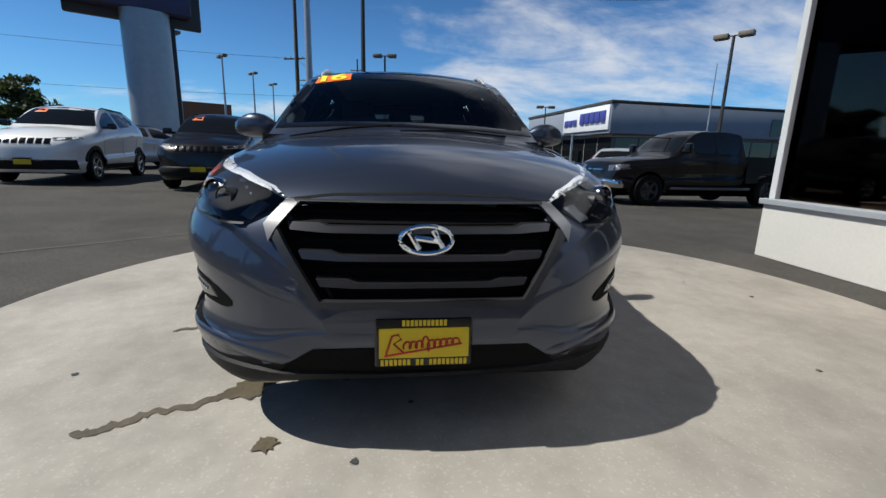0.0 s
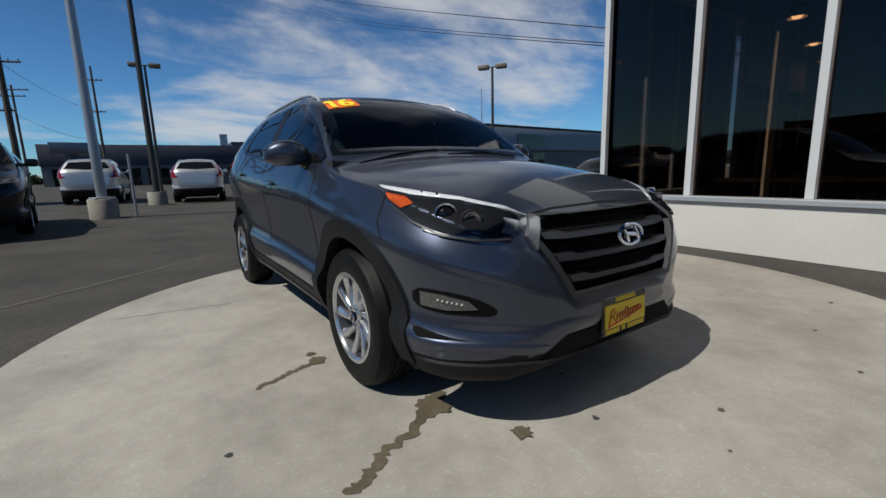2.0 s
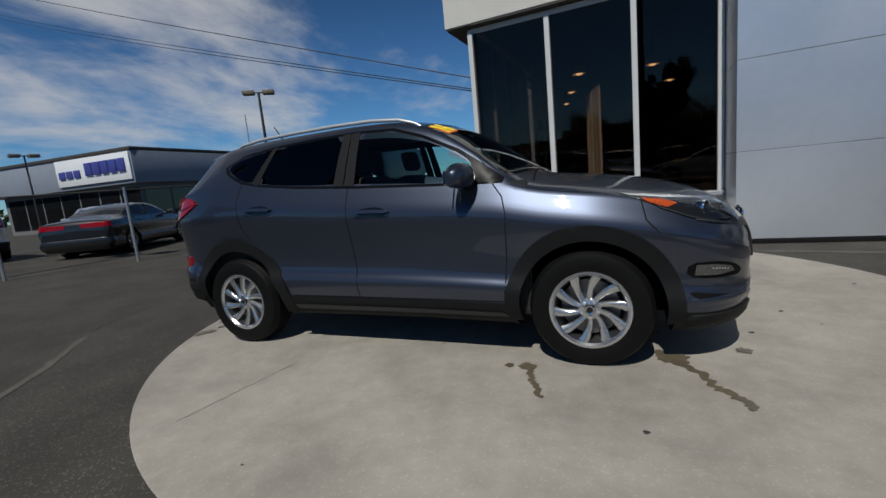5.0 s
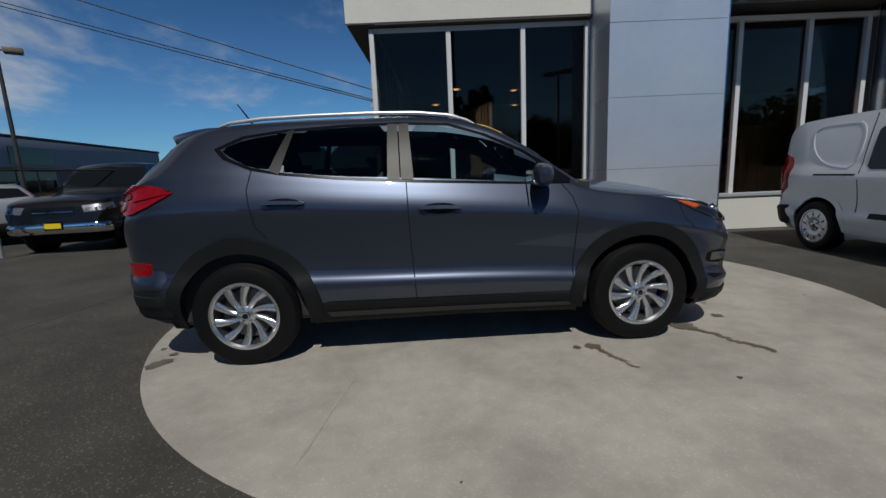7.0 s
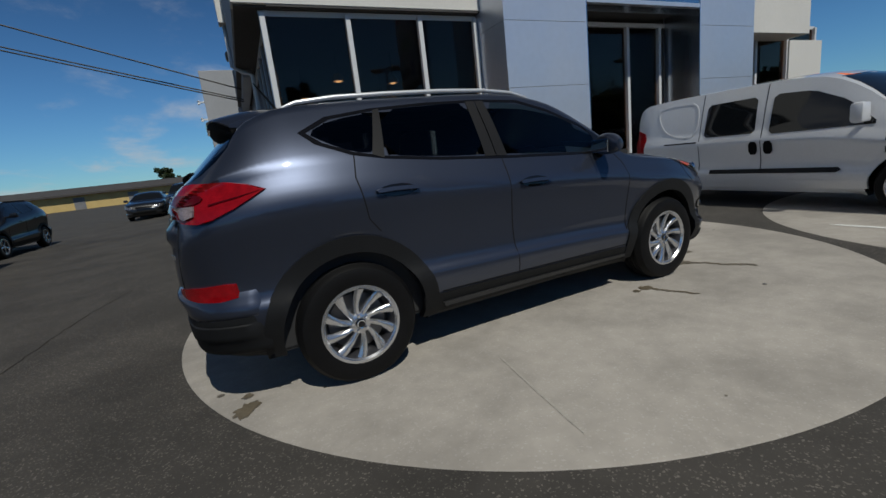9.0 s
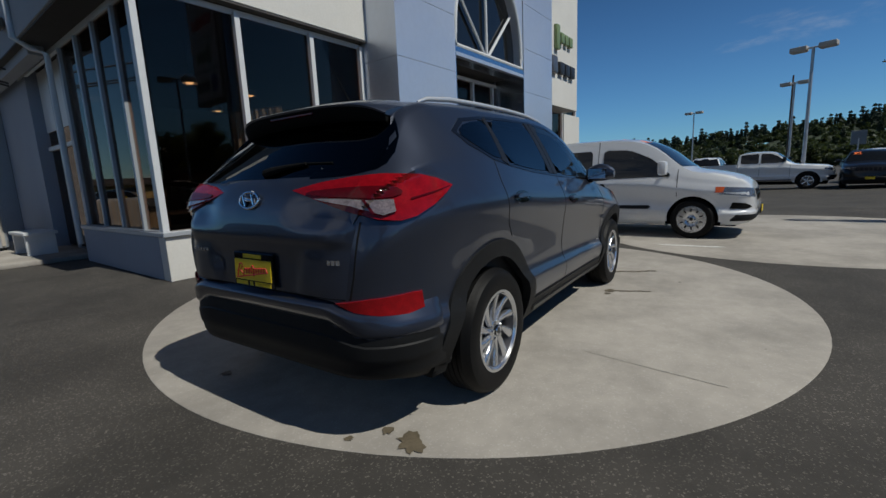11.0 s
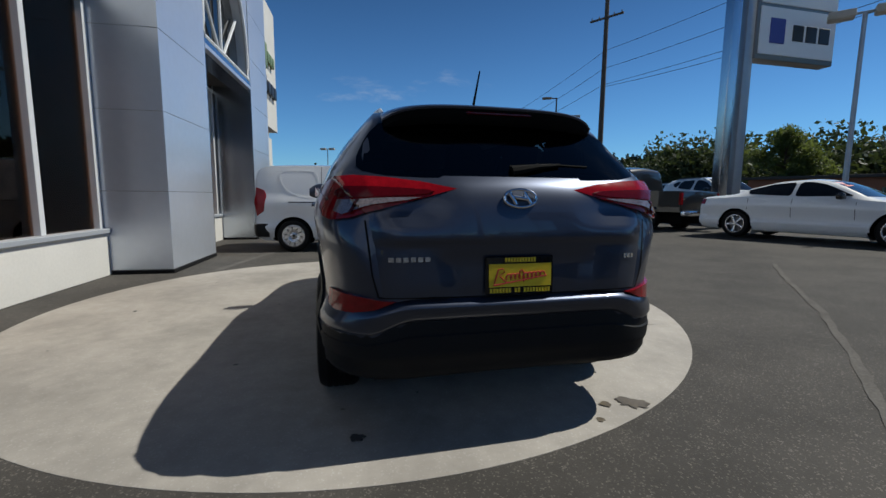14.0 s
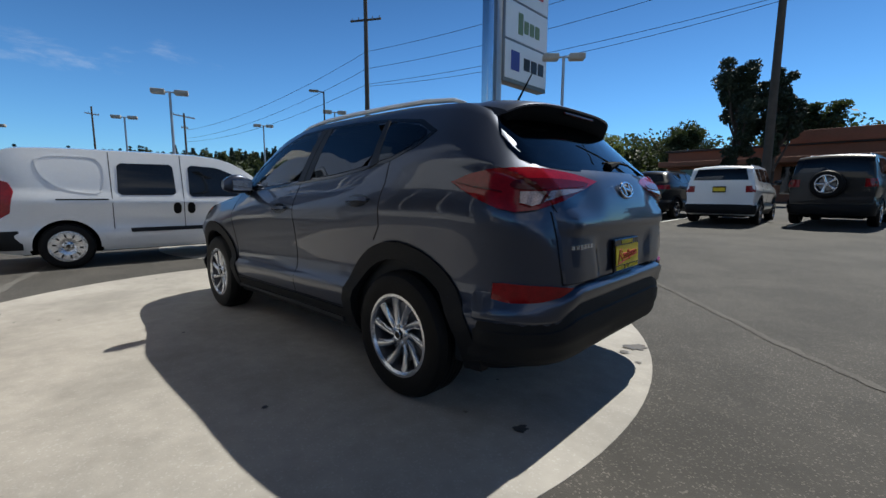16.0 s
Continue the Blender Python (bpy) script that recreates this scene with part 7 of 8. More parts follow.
def wire(a, b, sag, label="slack black overhead cable", r=0.014):
    a, b = Vector(a), Vector(b)
    pts = [a.lerp(b, k / 24) - Vector((0, 0, sag * 4 * (k / 24) * (1 - k / 24))) for k in range(25)]
    return tagged(part("cable", Geo().tube(pts, r, 6), CABLE), label, "cable", "overhead cables")


def poles_and_signs():
    # west
    lamp_post(-10.35, -2.45, 9.2, 2, "tall grey steel lamp post on a concrete footing", STEEL_POLE, LAMP_BODY, 20, 0.11, 0.62)
    lamp_post(-15.6, -1.15, 7.6, 2, "tall dark lamp post on a concrete footing", DARK_POLE, LAMP_BODY, 15, 0.11, 0.62)
    lamp_post(-31.5, -0.4, 8.3, 2, "far dark lamp post", DARK_POLE, LAMP_BODY, 80, 0.10)
    lamp_post(-17.8, 17.1, 7.5, 2, "dark lamp post with twin flat heads", DARK_POLE, LAMP_BODY, 35, 0.10)
    lamp_post(-35.5, -17.5, 9.5, 1, "far dark lamp post with one head", DARK_POLE, LAMP_BODY, 200)
    for d, az, el, hd in ((43, -156.7, 11.8, 2), (50, -161.1, 10.2, 2), (59, -164.2, 8.7, 2), (68, -166.3, 7.7, 2)):
        lamp_post(3.55 + d * math.cos(radians(az)), -0.12 + d * math.sin(radians(az)), 1.0 + d * math.tan(radians(el)), hd, "far grey lamp post with twin heads", STEEL_POLE, LAMP_BODY, 40, 0.12)
    utility_pole(-40.5, -8.6, 19.0, ((17.5, 0.7), (15.0, 0.7), (9.5, 1.3), (6.2, 0.5)), "tall timber utility pole with crossarms", turn=70, r=0.22)
    utility_pole(-62, -4.5, 14.0, ((12.5, 1.0), (9.0, 0.9)), "far timber utility pole", turn=70)
    utility_pole(-66, -12.0, 12.0, ((11.5, 1.6), (10.8, 1.2)), "far timber utility pole with twin crossarms", turn=70)
    lamp_post(-39.0, 15.2, 6.0, 2, "far dark lamp post", DARK_POLE, LAMP_BODY, 80)
    tagged(part("flagpole", Geo().tube([(-20.5, 18.5, 0), (-20.5, 18.5, 6.6)], [0.05, 0.03], 8), STEEL_POLE), "slim grey mast beside the lamp post", "mast")
    # fence along the west side
    posts = [(-10.5, -1.8), (-9.6, 0.95), (-8.75, 2.96), (-8.1, 4.9)]
    fence = thing("fence", Matrix.Identity(4), "low pipe fence of grey posts and one dark top rail", "fence")
    for x, y in posts:
        part("post", Geo().tube([(x, y, 0), (x, y, 1.72)], 0.032, 8), STEEL_POLE, fence)
    for a, b in zip(posts[1:], posts[2:] + [(-7.3, 7.6)]):
        part("top_rail", Geo().tube([(*a, 1.66), (*b, 1.66)], 0.022, 6), DARK_POLE, fence)
    # great pylon sign
    s = thing("pylon_sign", pose(-19.0, -11.0, 0, 0, 0, 28), "huge oval-column dealer sign with a dark blue box", "sign")
    ov = [(0.55 * math.cos(t), 0.95 * math.sin(t)) for t in np.linspace(0, 2 * math.pi, 28, endpoint=False)]
    part("column", Geo().prism(ov, 0, 7.0), STEEL_POLE, s)
    part("fin", Geo().box(-0.62, -0.3, 0.78, 1.15, 0, 6.6, b=0.02), SIGN_DARK, s)
    part("sign_box", Geo().box(-0.5, 0.5, -3.6, 1.8, 7.0, 9.8, b=0.05), SIGN_BLUE, s)
    part("backing", Geo().box(-0.9, -0.51, -2.9, 2.3, 6.65, 9.6, b=0.05), SIGN_DARK, s)
    # east
    lamp_post(24.5, -4.75, 6.6, 2, "grey lamp post with twin box heads", turn=70, r=0.09)
    lamp_post(40.0, -5.4, 7.2, 2, "far grey lamp post with twin box heads", turn=70, r=0.09)
    lamp_post(38.5, -16.0, 7.4, 2, "far grey lamp post with twin box heads", turn=70, r=0.09)
    lamp_post(25.0, -14.5, 8.2, 1, "dark lamp post with one flat head", DARK_POLE, LAMP_BODY, 60)
    lamp_post(27.0, -16.6, 7.3, 2, "grey lamp post with twin box heads", turn=60)
    lamp_post(6.64, -15.15, 6.9, 2, "grey lamp post with twin box heads near the sign", turn=40, r=0.085)
    lamp_post(52.0, 2.0, 7.0, 2, "far grey lamp post with twin box heads", turn=70)
    utility_pole(59, -15.0, 11.0, ((10.6, 1.7), (9.2, 0.5)), "far timber utility pole with a crossarm", turn=-60)
    utility_pole(24.1, -17.6, 15.8, ((13.6, 1.2),), "timber utility pole carrying the street cables", turn=30, r=0.21)
    utility_pole(0.3, -23.5, 14.5, ((13.2, 1.1),), "timber utility pole carrying the street cables", turn=10, r=0.21)
    utility_pole(75, -8.0, 13.0, ((12, 1.0),), "far timber utility pole", turn=-60)
    for z0, z1, dx, sg in ((11.4, 13.2, 0.0, 0.5), (10.2, 11.7, 0.0, 0.45), (9.1, 10.1, 0.0, 0.4), (8.95, 9.9, 0.0, 0.6)):
        wire((24.1 + dx * 0.8, -17.6 + dx * 0.4, z0), (0.3 + dx, -23.5, z1), sg)
        wire((0.3 + dx, -23.5, z1), (-30, -31.0, z1 + 0.4), sg * 1.3)
    for z0, z1 in ((11.4, 8.8), (10.2, 7.8), (9.1, 7.4)):
        wire((24.1, -17.6, z0), (59, -15.0, z1), 0.9)
    # service cables from the north-west to the side of the showroom
    for y, z, zz in ((32.8, 34.0, 3.31), (32.5, 34.6, 3.36), (20.5, 37.0, 3.62)):
        wire((-90, y, z), (-0.75, 9.83, zz), 0.6, r=0.018)
    for z in (9.5, 6.2):
        wire((-40.5, -8.6, z), (-25, -60.0, z + 0.5), 0.8)
        wire((-40.5, -8.6, z), (-62, -4.5, z - 0.3), 0.6)
    # dealer sign on two posts
    s = thing("pole_sign", Matrix.Identity(4), "tall dealer sign of stacked white panels on steel posts", "sign")
    for y in (-11.55, -12.10):
        part("post", Geo().box(7.80, 8.12, y - 0.20, y + 0.14, 0, 12.0, b=0.02), STEEL_POLE if y < -12 else POLISHED, s)
    part("sign_case", Geo().box(7.72, 8.18, -15.55, -12.28, 5.62, 12.0, b=0.03), SATIN, s)
    for k in range(4):
        z0 = 5.78 + 1.55 * k
        pan = part("sign_panel", Geo().box(7.68, 7.72, -15.48, -12.36, z0, z0 + 1.45, b=0.01), SIGN_WHITE, s)
        if k == 0:
            part("crest", Geo().box(7.655, 7.69, -13.35, -12.75, z0 + 0.35, z0 + 1.12, b=0.012), INK_BLUE, pan)
            for i in range(3):
                part("sign_letter", Geo().box(7.655, 7.69, -14.12 - 0.55 * i, -13.68 - 0.55 * i, z0 + 0.48, z0 + 0.98, b=0.01), INK_BLACK, pan)
        elif k == 1:
            for i in range(4):
                part("sign_letter", Geo().box(7.655, 7.69, -13.55 - 0.42 * i, -13.22 - 0.42 * i, z0 + (0.40 if i else 0.28), z0 + (0.90 if i else 1.12), b=0.01), INK_GREEN, pan)
        elif k == 2:
            for i in range(5):
                part("sign_letter", Geo().box(7.655, 7.69, -13.12 - 0.48 * i, -12.75 - 0.48 * i, z0 + 0.48, z0 + 0.98, b=0.01), INK_RED, pan)
        else:
            part("sign_emblem", Geo().box(7.655, 7.69, -15.0, -12.9, z0 + 0.55, z0 + 0.95, b=0.01), SATIN, pan)


# ---- distance ----
def leaf_cloud(blobs, per, size, seed, flat=0.7):
    """Many small leaf quads gathered in uneven clumps; blobs: (x, y, z, r)."""
    rng = np.random.default_rng(seed)
    V, F = [], []
    for x, y, z, r in blobs:
        n = int(per)
        d = rng.normal(size=(n, 3))
        d /= np.linalg.norm(d, axis=1)[:, None]
        p = np.array([x, y, z]) + d * (r * rng.random((n, 1)) ** 0.45) * np.array([1, 1, flat])
        a, b = rng.normal(size=(n, 3)), rng.normal(size=(n, 3))
        a /= np.linalg.norm(a, axis=1)[:, None]
        b -= a * (a * b).sum(1)[:, None]
        b /= np.linalg.norm(b, axis=1)[:, None]
        s = size * (0.6 + 0.8 * rng.random((n, 1)))
        o = len(V)
        q = np.stack([p - a * s, p - b * s * 0.55, p + a * s, p + b * s * 0.55], 1).reshape(-1, 3)
        V += q.tolist()
        F += [(o + 4 * i, o + 4 * i + 1, o + 4 * i + 2, o + 4 * i + 3) for i in range(n)]
    g = Geo()
    g.v, g.f, g.m = [tuple(v) for v in V], F, [0] * len(F)
    return g


def tree(x, y, h, spread, seed, label, leaf=LEAF, slim=False, per=70, size=0.16):
    rnd = random.Random(seed)
    t = thing("tree", pose(x, y, min(0, lie(x, y)), 0, 0, rnd.random() * 360), label, "tree", "trees")
    g = Geo().tube([(0, 0, 0), (0.05, 0.03, h * 0.3), (-0.04, 0.06, h * 0.6), (0.03, 0, h * 0.9)], [h * 0.026, h * 0.020, h * 0.012, h * 0.004], 8)
    blobs = []
    for k in range(15 if not slim else 18):
        a, z0 = rnd.random() * 6.28, h * (0.22 + 0.5 * rnd.random())
        f = (z0 / h - 0.2) / 0.6
        reach = spread * (0.45 + 0.6 * rnd.random()) * (1.0 - 0.45 * max(0, f))
        tip = (reach * math.cos(a), reach * math.sin(a), min(h * 0.97, z0 + h * (0.12 + 0.28 * rnd.random())))
        g.tube([(0, 0, z0), (tip[0] * 0.5, tip[1] * 0.5, z0 + (tip[2] - z0) * 0.4), tip], [h * 0.010, h * 0.007, h * 0.003], 6)
        for j in range(3):
            q = 0.55 + 0.22 * j
            blobs.append((tip[0] * q + rnd.uniform(-0.3, 0.3) * spread * 0.3, tip[1] * q + rnd.uniform(-0.3, 0.3) * spread * 0.3, z0 + (tip[2] - z0) * q + rnd.uniform(-0.1, 0.3), spread * (0.20 + 0.14 * rnd.random())))
    for k in range(6):
        blobs.append((rnd.uniform(-0.25, 0.25) * spread, rnd.uniform(-0.25, 0.25) * spread, h * (0.72 + 0.27 * rnd.random()), spread * (0.16 + 0.12 * rnd.random())))
    part("trunk", g, BARK, t)
    part("crown", leaf_cloud(blobs, per, size, seed), leaf, t, smooth=0)
    return t


def woods():
    """Far woods, a wooded hill and hedges: one sheet of scrub and two great clouds of leaves."""
    # hill to the east
    g = Geo()
    n, m = 60, 10
    vs = []
    for i in range(n + 1):
        az = radians(30 - 78 * i / n)
        for j in range(m + 1):
            d = 130 + 34 * j
            hh = 25 * (0.5 - 0.5 * math.cos(math.pi * min(1, j / 7))) * (0.30 + 0.70 * min(1, max(0, (i - 8) / 36))) * (1 + 0.10 * math.sin(i * 0.7) + 0.08 * math.sin(i * 1.9 + 1))
            vs.append((d * math.cos(az), d * math.sin(az), hh - 0.4))
    g.add(vs, [(i * (m + 1) + j, i * (m + 1) + j + 1, (i + 1) * (m + 1) + j + 1, (i + 1) * (m + 1) + j) for i in range(n) for j in range(m)])
    tagged(part("hill", g, HILL, smooth=60), "low scrub-covered hill on the skyline", "hill", kind="structure")
    rnd = random.Random(3)
    blobs, sprays = [], []
    for k in range(1700):
        i = rnd.random() * n
        ridge = rnd.random() < 0.5
        j = 5.2 + 3.0 * rnd.random() if ridge else 0.3 + 5 * rnd.random()
        az, d = radians(30 - 78 * i / n), 130 + 34 * j
        hh = 25 * (0.5 - 0.5 * math.cos(math.pi * min(1, j / 7))) * (0.30 + 0.70 * min(1, max(0, (i - 8) / 36)))
        x, y = d * math.cos(az), d * math.sin(az)
        h = (4.0 + 6.0 * rnd.random() ** 1.5) * (1.0 if ridge else 0.5)
        if rnd.random() < (0.35 if ridge else 0.9):
            for q in range(3):
                blobs.append((x + rnd.uniform(-1.5, 1.5), y + rnd.uniform(-1.5, 1.5), hh + h * (0.25 + 0.27 * q), h * (0.42 - 0.08 * q)))
        else:
            for q in range(6):
                sprays.append((x, y, hh + h * 1.25 * (0.12 + 0.16 * q), h * 0.24 * (1.05 - q / 6)))
    tagged(part("conifers", leaf_cloud(sprays, 40, 0.8, 6, 0.8), CONIFER, smooth=0), "dark conifers along the hill", "trees", kind="stuff")
    tagged(part("hill_woods", leaf_cloud(blobs, 70, 0.8, 7, 0.9), LEAF_DARK, smooth=0), "dark green woods on the hill", "trees", kind="stuff")
    blobs = []
    for k in range(420):
        az, d = radians(rnd.uniform(-100, 22)), rnd.uniform(70, 125)
        if az > radians(-40):
            d = rnd.uniform(105, 150)
        h = rnd.uniform(5.5, 11.5) * (1.0 if az < radians(-40) else 0.42)
        for j in range(2):
            blobs.append((d * math.cos(az) + rnd.uniform(-2, 2), d * math.sin(az) + rnd.uniform(-2, 2), h * (0.35 + 0.45 * j), h * 0.42))
    tagged(part("woods", leaf_cloud(blobs, 210, 0.38, 8), LEAF_DARK, smooth=0), "far mixed green woods round the car park", "trees", kind="stuff")
    blobs = []
    for k in range(110):
        az, d = radians(rnd.uniform(-168, -100) if k % 2 else rnd.uniform(100, 215)), rnd.uniform(95, 150)
        h = rnd.uniform(2.5, 5.0)
        blobs.append((d * math.cos(az), d * math.sin(az), h * 0.5, h * 0.5))
    tagged(part("hedge_trees", leaf_cloud(blobs, 80, 0.6, 9), LEAF_DARK, smooth=0), "far low trees on the western skyline", "trees", kind="stuff")


def far_buildings():
    # car showroom to the north-west: white fascia, dark glazing
    b = thing("showroom", pose(-33.6, 19.5, 0, 0, 0, 4), "far low car showroom with white fascia and dark glass", "building")
    part("wall", Geo().box(-17, 0, 0, 40, 0, 3.4), FAR_GREY, b)
    # white fascia drawn in the blue-grey of the shaded walls
    part("fascia", Geo().box(-18, 0.6, -0.6, 41, 3.4, 5.9, b=0.03), WALL_SHADE_BLUE, b)
    part("roof_edge", Geo().box(-18.1, 0.7, -0.7, 41.1, 5.9, 6.15, b=0.02), ROOF_DARK, b)
    part("sign_board", Geo().box(-8.0, 0.5, -0.75, -0.6, 3.7, 5.8, b=0.02), SIGN_WHITE, b)
    for k in range(5):
        part("sign_letter", Geo().box(-4.4 + 0.92 * k, -3.65 + 0.92 * k, -0.88, -0.75, 4.35, 5.35, b=0.02), INK_BLUE, b)
    for k in range(3):
        part("sign_letter", Geo().box(-7.6 + 0.9 * k, -6.9 + 0.9 * k, -0.85, -0.75, 4.3, 4.9, b=0.02), INK_BLUE, b)
    for k in range(7):
        part("window", Geo().box(-16.5 + 2.4 * k, -14.3 + 2.4 * k, -0.04, 0.0, 0.4, 3.1), CAR_GLASS, b)
    for k in range(9):
        part("window", Geo().box(0.0, 0.04, 0.4 + 2.4 * k, 2.6 + 2.4 * k, 0.4, 3.1), CAR_GLASS, b)
    part("roof_vent", Geo().box(-3, -2.6, 12, 12.4, 6.1, 6.6), ROOF_DARK, b)
    part("upper_window", Geo().box(0.6, 0.66, 16, 21, 3.7, 5.2), CAR_GLASS, b)
    # long dark store to the west
    b = thing("store", pose(-66, 6, 0, 0, 0, -4), "long dark store with a blue band far across the street", "building")
    part("wall", Geo().box(-20, 0, -17, 14, 0, 5.3), FAR_GREY, b)
    part("band", Geo().box(-20, 0.15, -17.1, 14.1, 3.0, 5.6, b=0.02), FAR_WALL, b)
    part("raised_part", Geo().box(-18, 0.2, 4, 14.2, 5.6, 6.1), FAR_WALL, b)
    part("chimney", Geo().box(-6, -5, 3, 4, 5.6, 7.6), STEEL_POLE, b)
    for k in range(9):
        part("window", Geo().box(0.0, 0.05, -16 + 3.2 * k, -13.6 + 3.2 * k, 0.4, 2.6), CAR_GLASS, b)
    b = thing("billboard", pose(-48, -20.5, 0, 0, 0, 30), "far red-brown billboard above the street", "sign")
    part("board", Geo().box(-0.2, 0.2, -3.2, 3.2, 3.2, 6.0, b=0.02), BRICK_RED, b)
    for y in (-2.2, 2.2):
        part("leg", Geo().box(-0.15, 0.15, y - 0.12, y + 0.12, 0, 3.2), DARK_POLE, b)
    b = thing("sign_board", pose(-43, -5.5, 0, 0, 0, 5), "far small dark sign board on a post", "sign")
    part("board", Geo().box(-0.1, 0.1, -1.6, 1.6, 3.3, 4.2, b=0.02), SATIN, b)
    part("post", Geo().cyl((0, 0, 0), (0, 0, 3.3), 0.1, n=8), DARK_POLE, b)
    # ochre building to the north
    b = thing("warehouse", pose(-14, 95, -0.16, 0, 0, 3), "far low ochre building with a dark roof", "building")
    part("wall", Geo().box(-24, 26, 0, 14, 0, 2.6), YELLOW_WALL, b)
    part("roof", Geo().ring([[(x, -0.9, 2.5), (x, 14.9, 2.5), (x, 14.9, 2.8), (x, 7, 4.0), (x, -0.9, 2.8)] for x in (-24.8, 26.8)]), ROOF_DARK, b)
    for k in range(5):
        part("door", Geo().box(-18 + 8 * k, -16.4 + 8 * k, -0.05, 0.0, 0, 2.1), FAR_GREY, b)
    # terracotta building to the south
    b = thing("shop", pose(-4.5, -33.5, lie(0, -33), 0, 0, -3), "terracotta-walled shop behind the street trees", "building")
    part("wall", Geo().box(-10, 12.4, -14, 0, 0, 3.7), BRICK_RED, b)
    part("parapet", Geo().box(-3, 5, -13, 0.3, 3.7, 4.5, b=0.03), BRICK_RED, b)
    part("roof_edge", Geo().box(-10.2, 12.6, -14.2, 0.2, 3.6, 3.75, b=0.02), ROOF_DARK, b)
    part("canopy", Geo().box(-10, 12.4, 0, 2.0, 2.45, 2.8, b=0.03), BRICK_RED, b)
    for k in range(7):
        part("window", Geo().box(-9.4 + 3.1 * k, -7.1 + 3.1 * k, 0.0, 0.05, 0.5, 2.3), CAR_GLASS, b)
    b = thing("warehouse", pose(58, -36, 0, 0, 0, 62), "far long low shed with a pale roof", "building")
    part("wall", Geo().box(-14, 14, -6, 0, 0, 2.2), FAR_GREY, b)
    part("roof", Geo().box(-14.5, 14.5, -6.5, 0.5, 2.2, 2.9, b=0.03), SIGN_WHITE, b)
    b = thing("shop", pose(26, -46, 0, 0, 0, 20), "far low terracotta building beyond the parked cars", "building")
    part("wall", Geo().box(-9, 9, -10, 0, 0, 3.2), BRICK_RED, b)
    part("roof", Geo().box(-9.5, 9.5, -10.5, 0.5, 3.2, 3.5, b=0.03), ROOF_DARK, b)
    for k in range(4):
        part("window", Geo().box(-8 + 4 * k, -5.6 + 4 * k, 0.0, 0.05, 0.6, 2.3), CAR_GLASS, b)


def clutter():
    c = thing("litter_bin", pose(-2.50, 10.75, 0.09), "round tan litter bin on the side walk", "bin")
    part("drum", Geo().lathe([(0.0, 0.0), (0.25, 0.0), (0.29, 0.62), (0.0, 0.62)], 24, "z"), TAN, c)
    part("rim", Geo().lathe([(0.27, 0.60), (0.31, 0.60), (0.31, 0.68), (0.27, 0.70)], 24, "z"), DARK_POLE, c)
    c = thing("condenser_unit", pose(-1.62, 11.0, 0.09, 0, 0, 5), "boxy slatted metal condenser unit beside the wall", "unit")
    part("case", Geo().box(-0.55, 0.55, -0.35, 0.35, 0.06, 0.95, b=0.02), SILL_MAT, c)
    for k in range(10):
        part("slat", Geo().box(-0.52 + 0.105 * k, -0.46 + 0.105 * k, -0.375, -0.345, 0.10, 0.90), LAMP_PALE, c)
    for x in (-0.5, 0.44):
        part("foot", Geo().box(x, x + 0.06, -0.3, 0.3, 0, 0.06), DARK_POLE, c)
    c = thing("bollard", pose(-2.18, 12.2, 0.09), "short yellow painted steel bollard", "bollard")
    part("tube", Geo().lathe([(0.0, 0.0), (0.08, 0.0), (0.08, 0.95), (0.05, 1.0), (0.0, 1.01)], 16, "z"), PLATE_YELLOW, c)
    c = thing("bench", pose(-0.95, 9.3, 0.09, 0, 0, 0), "small white bench against the wall", "bench")
    part("seat", Geo().box(-0.25, 0.25, -0.5, 0.5, 0.38, 0.44, b=0.01), FRAME_WHITE, c)
    for y in (-0.42, 0.36):
        part("leg", Geo().box(-0.22, 0.22, y, y + 0.06, 0, 0.38), FRAME_WHITE, c)
    c = thing("traffic_cone", B @ Matrix.Translation((10.3, -1.0, 0)), "orange traffic cone beside the portal", "cone")
    part("base", Geo().box(-0.18, 0.18, -0.18, 0.18, 0, 0.03, b=0.01), STICKER, c)
    part("cone", Geo().lathe([(0.13, 0.03), (0.03, 0.70), (0.0, 0.70)], 20, "z"), STICKER, c)
    c = thing("kerb_sign", pose(27.0, -7.1, lie(27, -7.1), 0, 0, 90), "small grey street sign on a post", "sign")
    part("post", Geo().cyl((0, 0, 0), (0, 0, 2.3), 0.03, n=8), STEEL_POLE, c)
    part("board", Geo().box(-0.30, 0.30, -0.02, 0.02, 2.0, 2.7, b=0.005), SATIN, c)


build_ground()
showroom()
poles_and_signs()
hero_car()



def parked(x, y, turn):
    return pose(x, y, lie(x, y), 0, 0, turn)


V1 = vehicle("van", "van", "off_white", parked(5.84, 0.06, -95.4), "white panel van with a sliding side door", "van", scale=(0.985, 1, 0.945), style="van", wheels="cover", sticker=True)
vehicle("sedan", "sedan", "white", parked(3.9, -10.5, -166), "white four-door sedan parked on the asphalt", sticker=True)
vehicle("pickup_truck", "truck", "charcoal", parked(10.3, -9.6, 14.5), "dark lifted crew-cab pickup truck with chrome bumper", "pickup", wheels="star", scale=(1, 1, 1.10))
vehicle("pickup_truck", "truck", "white", parked(24.2, -3.2, -100), "white crew-cab pickup truck", "pickup", scale=(1, 1, 0.97))
vehicle("pickup_truck", "truck", "black", parked(-7.6, 8.0, -85), "black crew-cab pickup truck with chrome grille bar", "pickup", style="chrome", wheels="dark")
vehicle("suv", "crossover", "white", parked(-8.75, -8.0, 10), "white SUV with a seven-slot grille and yellow dealer card", scale=(1.03, 1.03, 1.08), style="slots", clad=True, sticker=True)
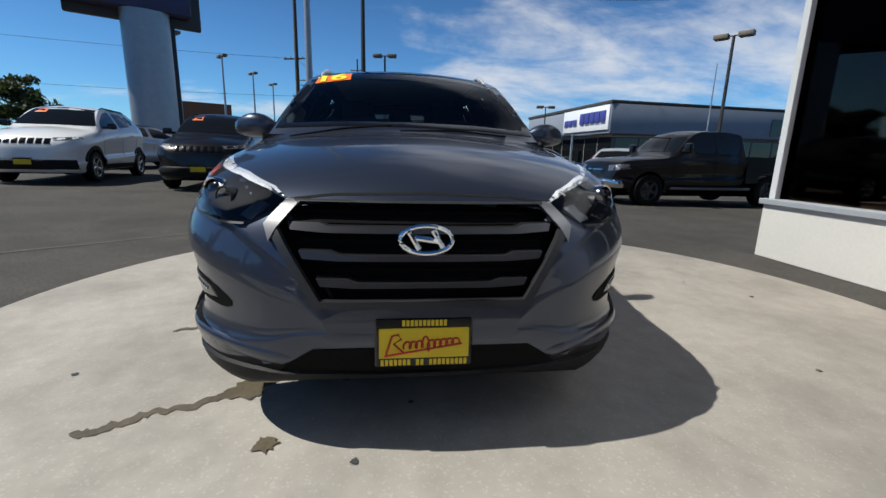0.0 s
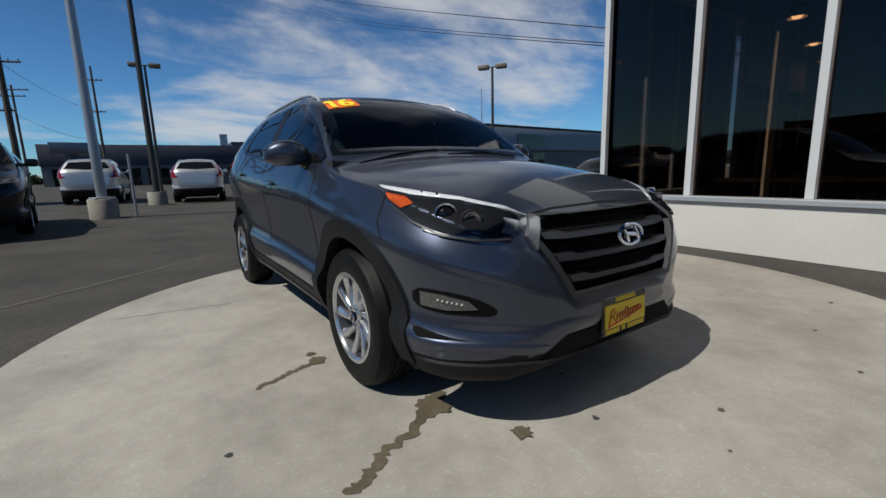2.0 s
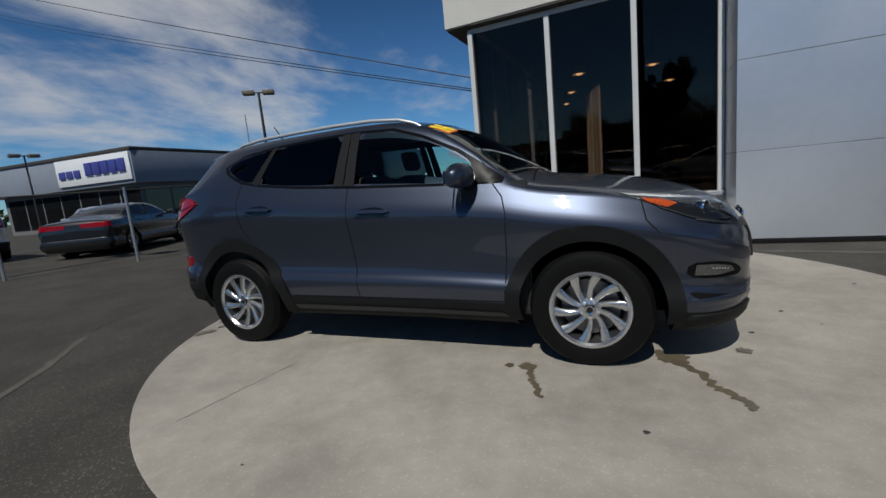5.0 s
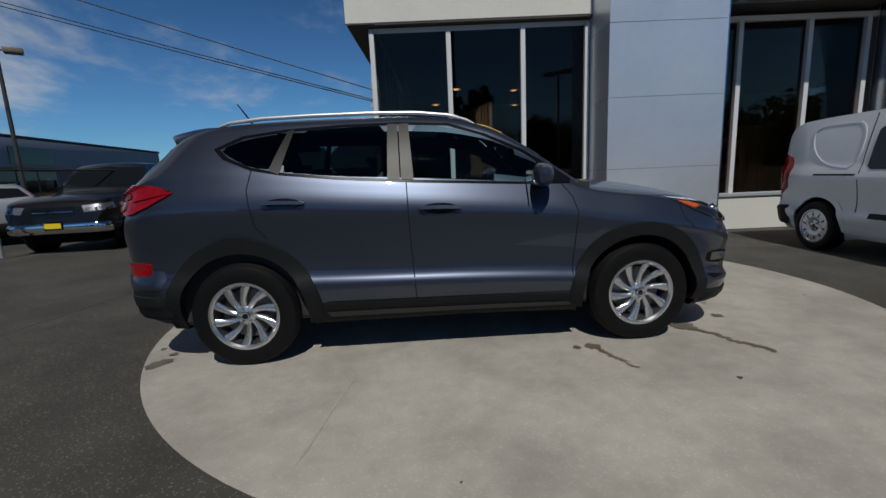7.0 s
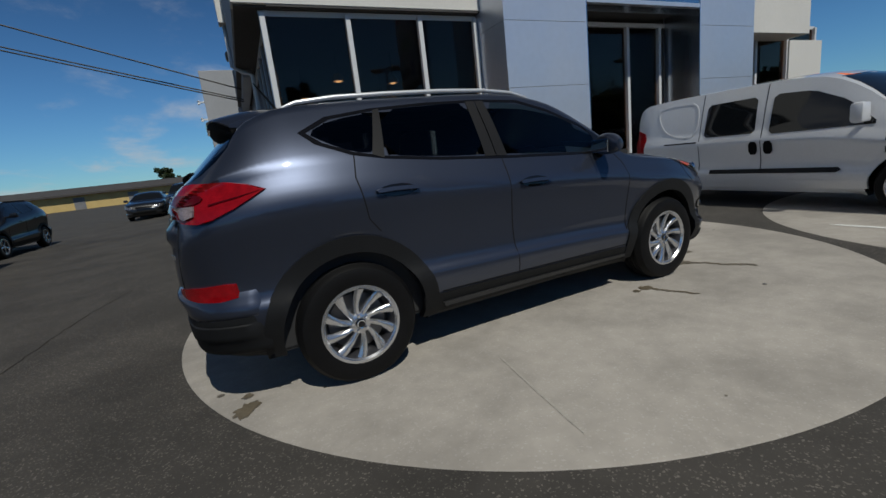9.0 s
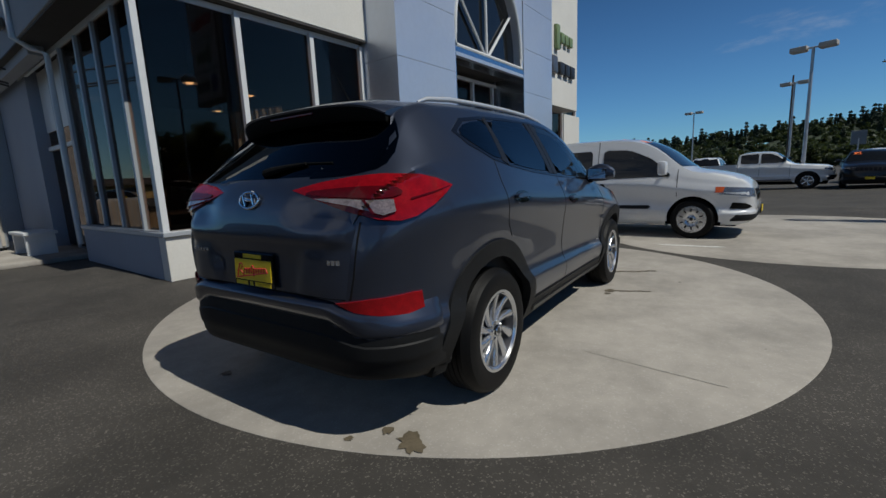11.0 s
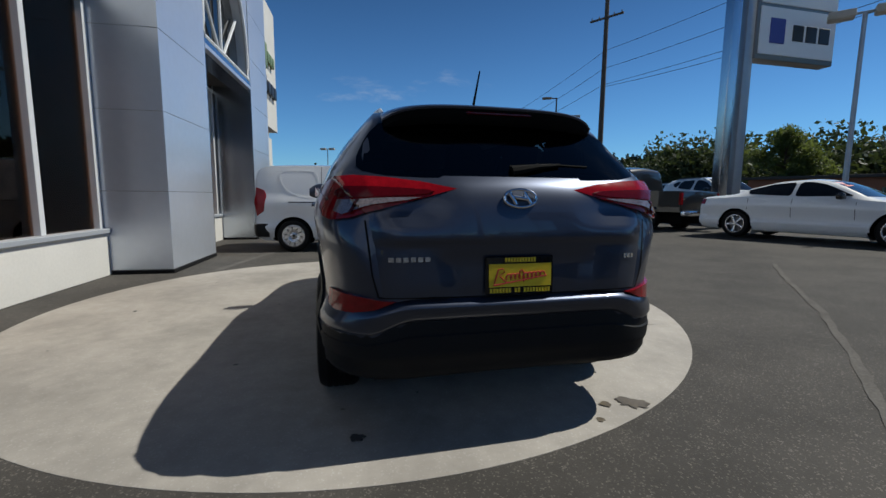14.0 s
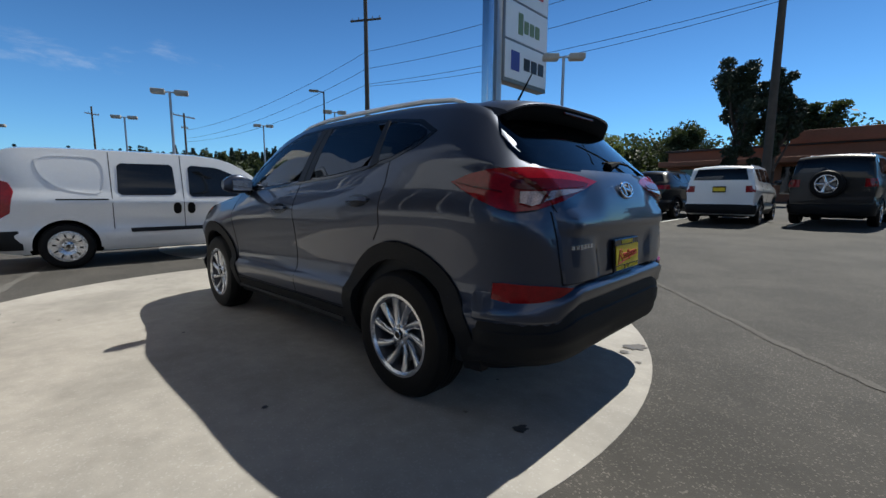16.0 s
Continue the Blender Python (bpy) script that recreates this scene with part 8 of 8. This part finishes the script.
vehicle("suv", "crossover", "black", parked(-8.5, -4.38, 7), "black SUV with a seven-slot grille and orange year sticker", scale=(1.03, 1.02, 1.07), style="slots", clad=True, sticker=True)
vehicle("suv", "box", "white", parked(-0.2, -13.9, -90), "white boxy small SUV with black lower bumper", style="square_lamps", clad=True)
vehicle("suv", "crossover", "black", parked(2.2, -15.3, -95), "black compact SUV with roof rails", style="slots", clad=True)
WR = vehicle("suv", "box", "black", parked(-2.75, -14.5, -97), "black upright off-roader with a spare wheel on its tail", scale=(0.97, 1.02, 1.12), style="square_lamps", clad=True, plates="f")
WHEELS["spare"] = WHEELS[("star", 0.345)]
sp = part("spare_wheel", WHEELS["spare"]["brake_disc"], None, WR, m=Matrix.Translation((-2.18, 0.05, 1.08)) @ Matrix.Rotation(math.pi / 2, 4, "Z"))
for nm in ("tyre", "rim", "hub_cap"):
    part(nm, WHEELS["spare"][nm], None, sp)
# white cars; silver paint stands for the shade on their tails
VA = vehicle("suv", "crossover", "silver", parked(-18.3, 0.55, 172), "white crossover in silver for its shade, with tall red tail lamps", scale=(1.03, 1.02, 1.03), style="tall_lamps", group="silver crossovers", plates="")
copy_thing(VA, parked(-17.2, 2.9, 170))
copy_thing(VA, parked(-19.4, -3.0, 176))
SW = vehicle("wagon", "crossover", "silver", parked(-14.8, -9.6, 158), "silver wagon with tall red tail lamps", scale=(1.08, 1.0, 0.93), style="tall_lamps", plates="")
copy_thing(SW, parked(-12.0, 8.8, 140))
vehicle("suv", "crossover", "black", parked(-8.3, 15.0, -95), "black SUV parked beyond the pickup", style="slots", clad=True)
vehicle("sedan", "sedan", "charcoal", parked(-13.2, 5.6, 120), "dark sedan parked behind the fence", plates="")
vehicle("sedan", "sedan", "silver", parked(-15.5, 6.2, 150), "grey sedan parked behind the fence", plates="")
vehicle("suv", "crossover", "black", parked(23.4, -6.9, 172), "black SUV with an orange year sticker", style="slots", sticker=True)
vehicle("sedan", "sedan", "black", parked(22.6, -9.5, 170), "black sedan in the far row", sticker=True)
SM = vehicle("suv", "crossover", "charcoal", parked(24.4, -12.1, 165), "dark SUV in the far row", style="slots")
vehicle("suv", "crossover", "red", parked(28.6, -9.3, 168), "bright red SUV behind the far row", plates="")
copy_thing(SM, parked(24.2, -14.7, 165))
copy_thing(SM, parked(26.5, -17.5, 160))
copy_thing(SM, parked(14.0, 1.5, -100))
WS = vehicle("minivan", "crossover", "white", parked(10.1, -13.7, 176), "white people carrier behind the dark pickup", scale=(1.08, 1.03, 1.10), style="", plates="")
copy_thing(WS, parked(16.2, -17.6, 172))
copy_thing(WS, parked(28.0, -0.5, 175))
copy_thing(WS, parked(30.0, -8.5, 175))
vehicle("sedan", "sedan", "charcoal", parked(-5.3, 27.0, -92), "dark sedan before the ochre building", plates="")
vehicle("suv", "crossover", "charcoal", parked(-3.3, 26.0, -95), "dark SUV before the ochre building", style="slots", plates="")

woods()
far_buildings()
tree(2.5, -27.5, 8.3, 1.75, 21, "dark slim street tree beside the pole", LEAF_DEEP, True, 330, 0.085)
tree(0.6, -28, 7.9, 1.25, 22, "dark slim street tree beside the pole", LEAF_DEEP, True, 330, 0.085)
tree(22, -52, 9.5, 4.2, 23, "broad green tree behind the parked cars", LEAF, per=260, size=0.14)
tree(33, -46, 8.5, 4.0, 24, "broad green tree behind the parked cars", LEAF, per=260, size=0.14)
tree(13, -56, 9.0, 4.0, 25, "broad green tree behind the parked cars", LEAF_DARK, per=260, size=0.14)
tree(-8, -52, 8.5, 3.4, 26, "broad green tree beside the shop", LEAF, per=260, size=0.13)
tree(0.5, -53, 9.5, 3.0, 27, "broad green tree beside the shop", LEAF_DARK, per=260, size=0.13)
tree(-72, -55, 11, 5.5, 28, "far rounded tree across the street", LEAF_DARK, per=80, size=0.32)
tree(-66, -58, 10, 5.0, 29, "far rounded tree across the street", LEAF_DARK, per=80, size=0.32)
tree(-11.5, 124, 7, 3.0, 30, "far dark tree behind the ochre building", LEAF_DARK, per=60, size=0.3)
clutter()
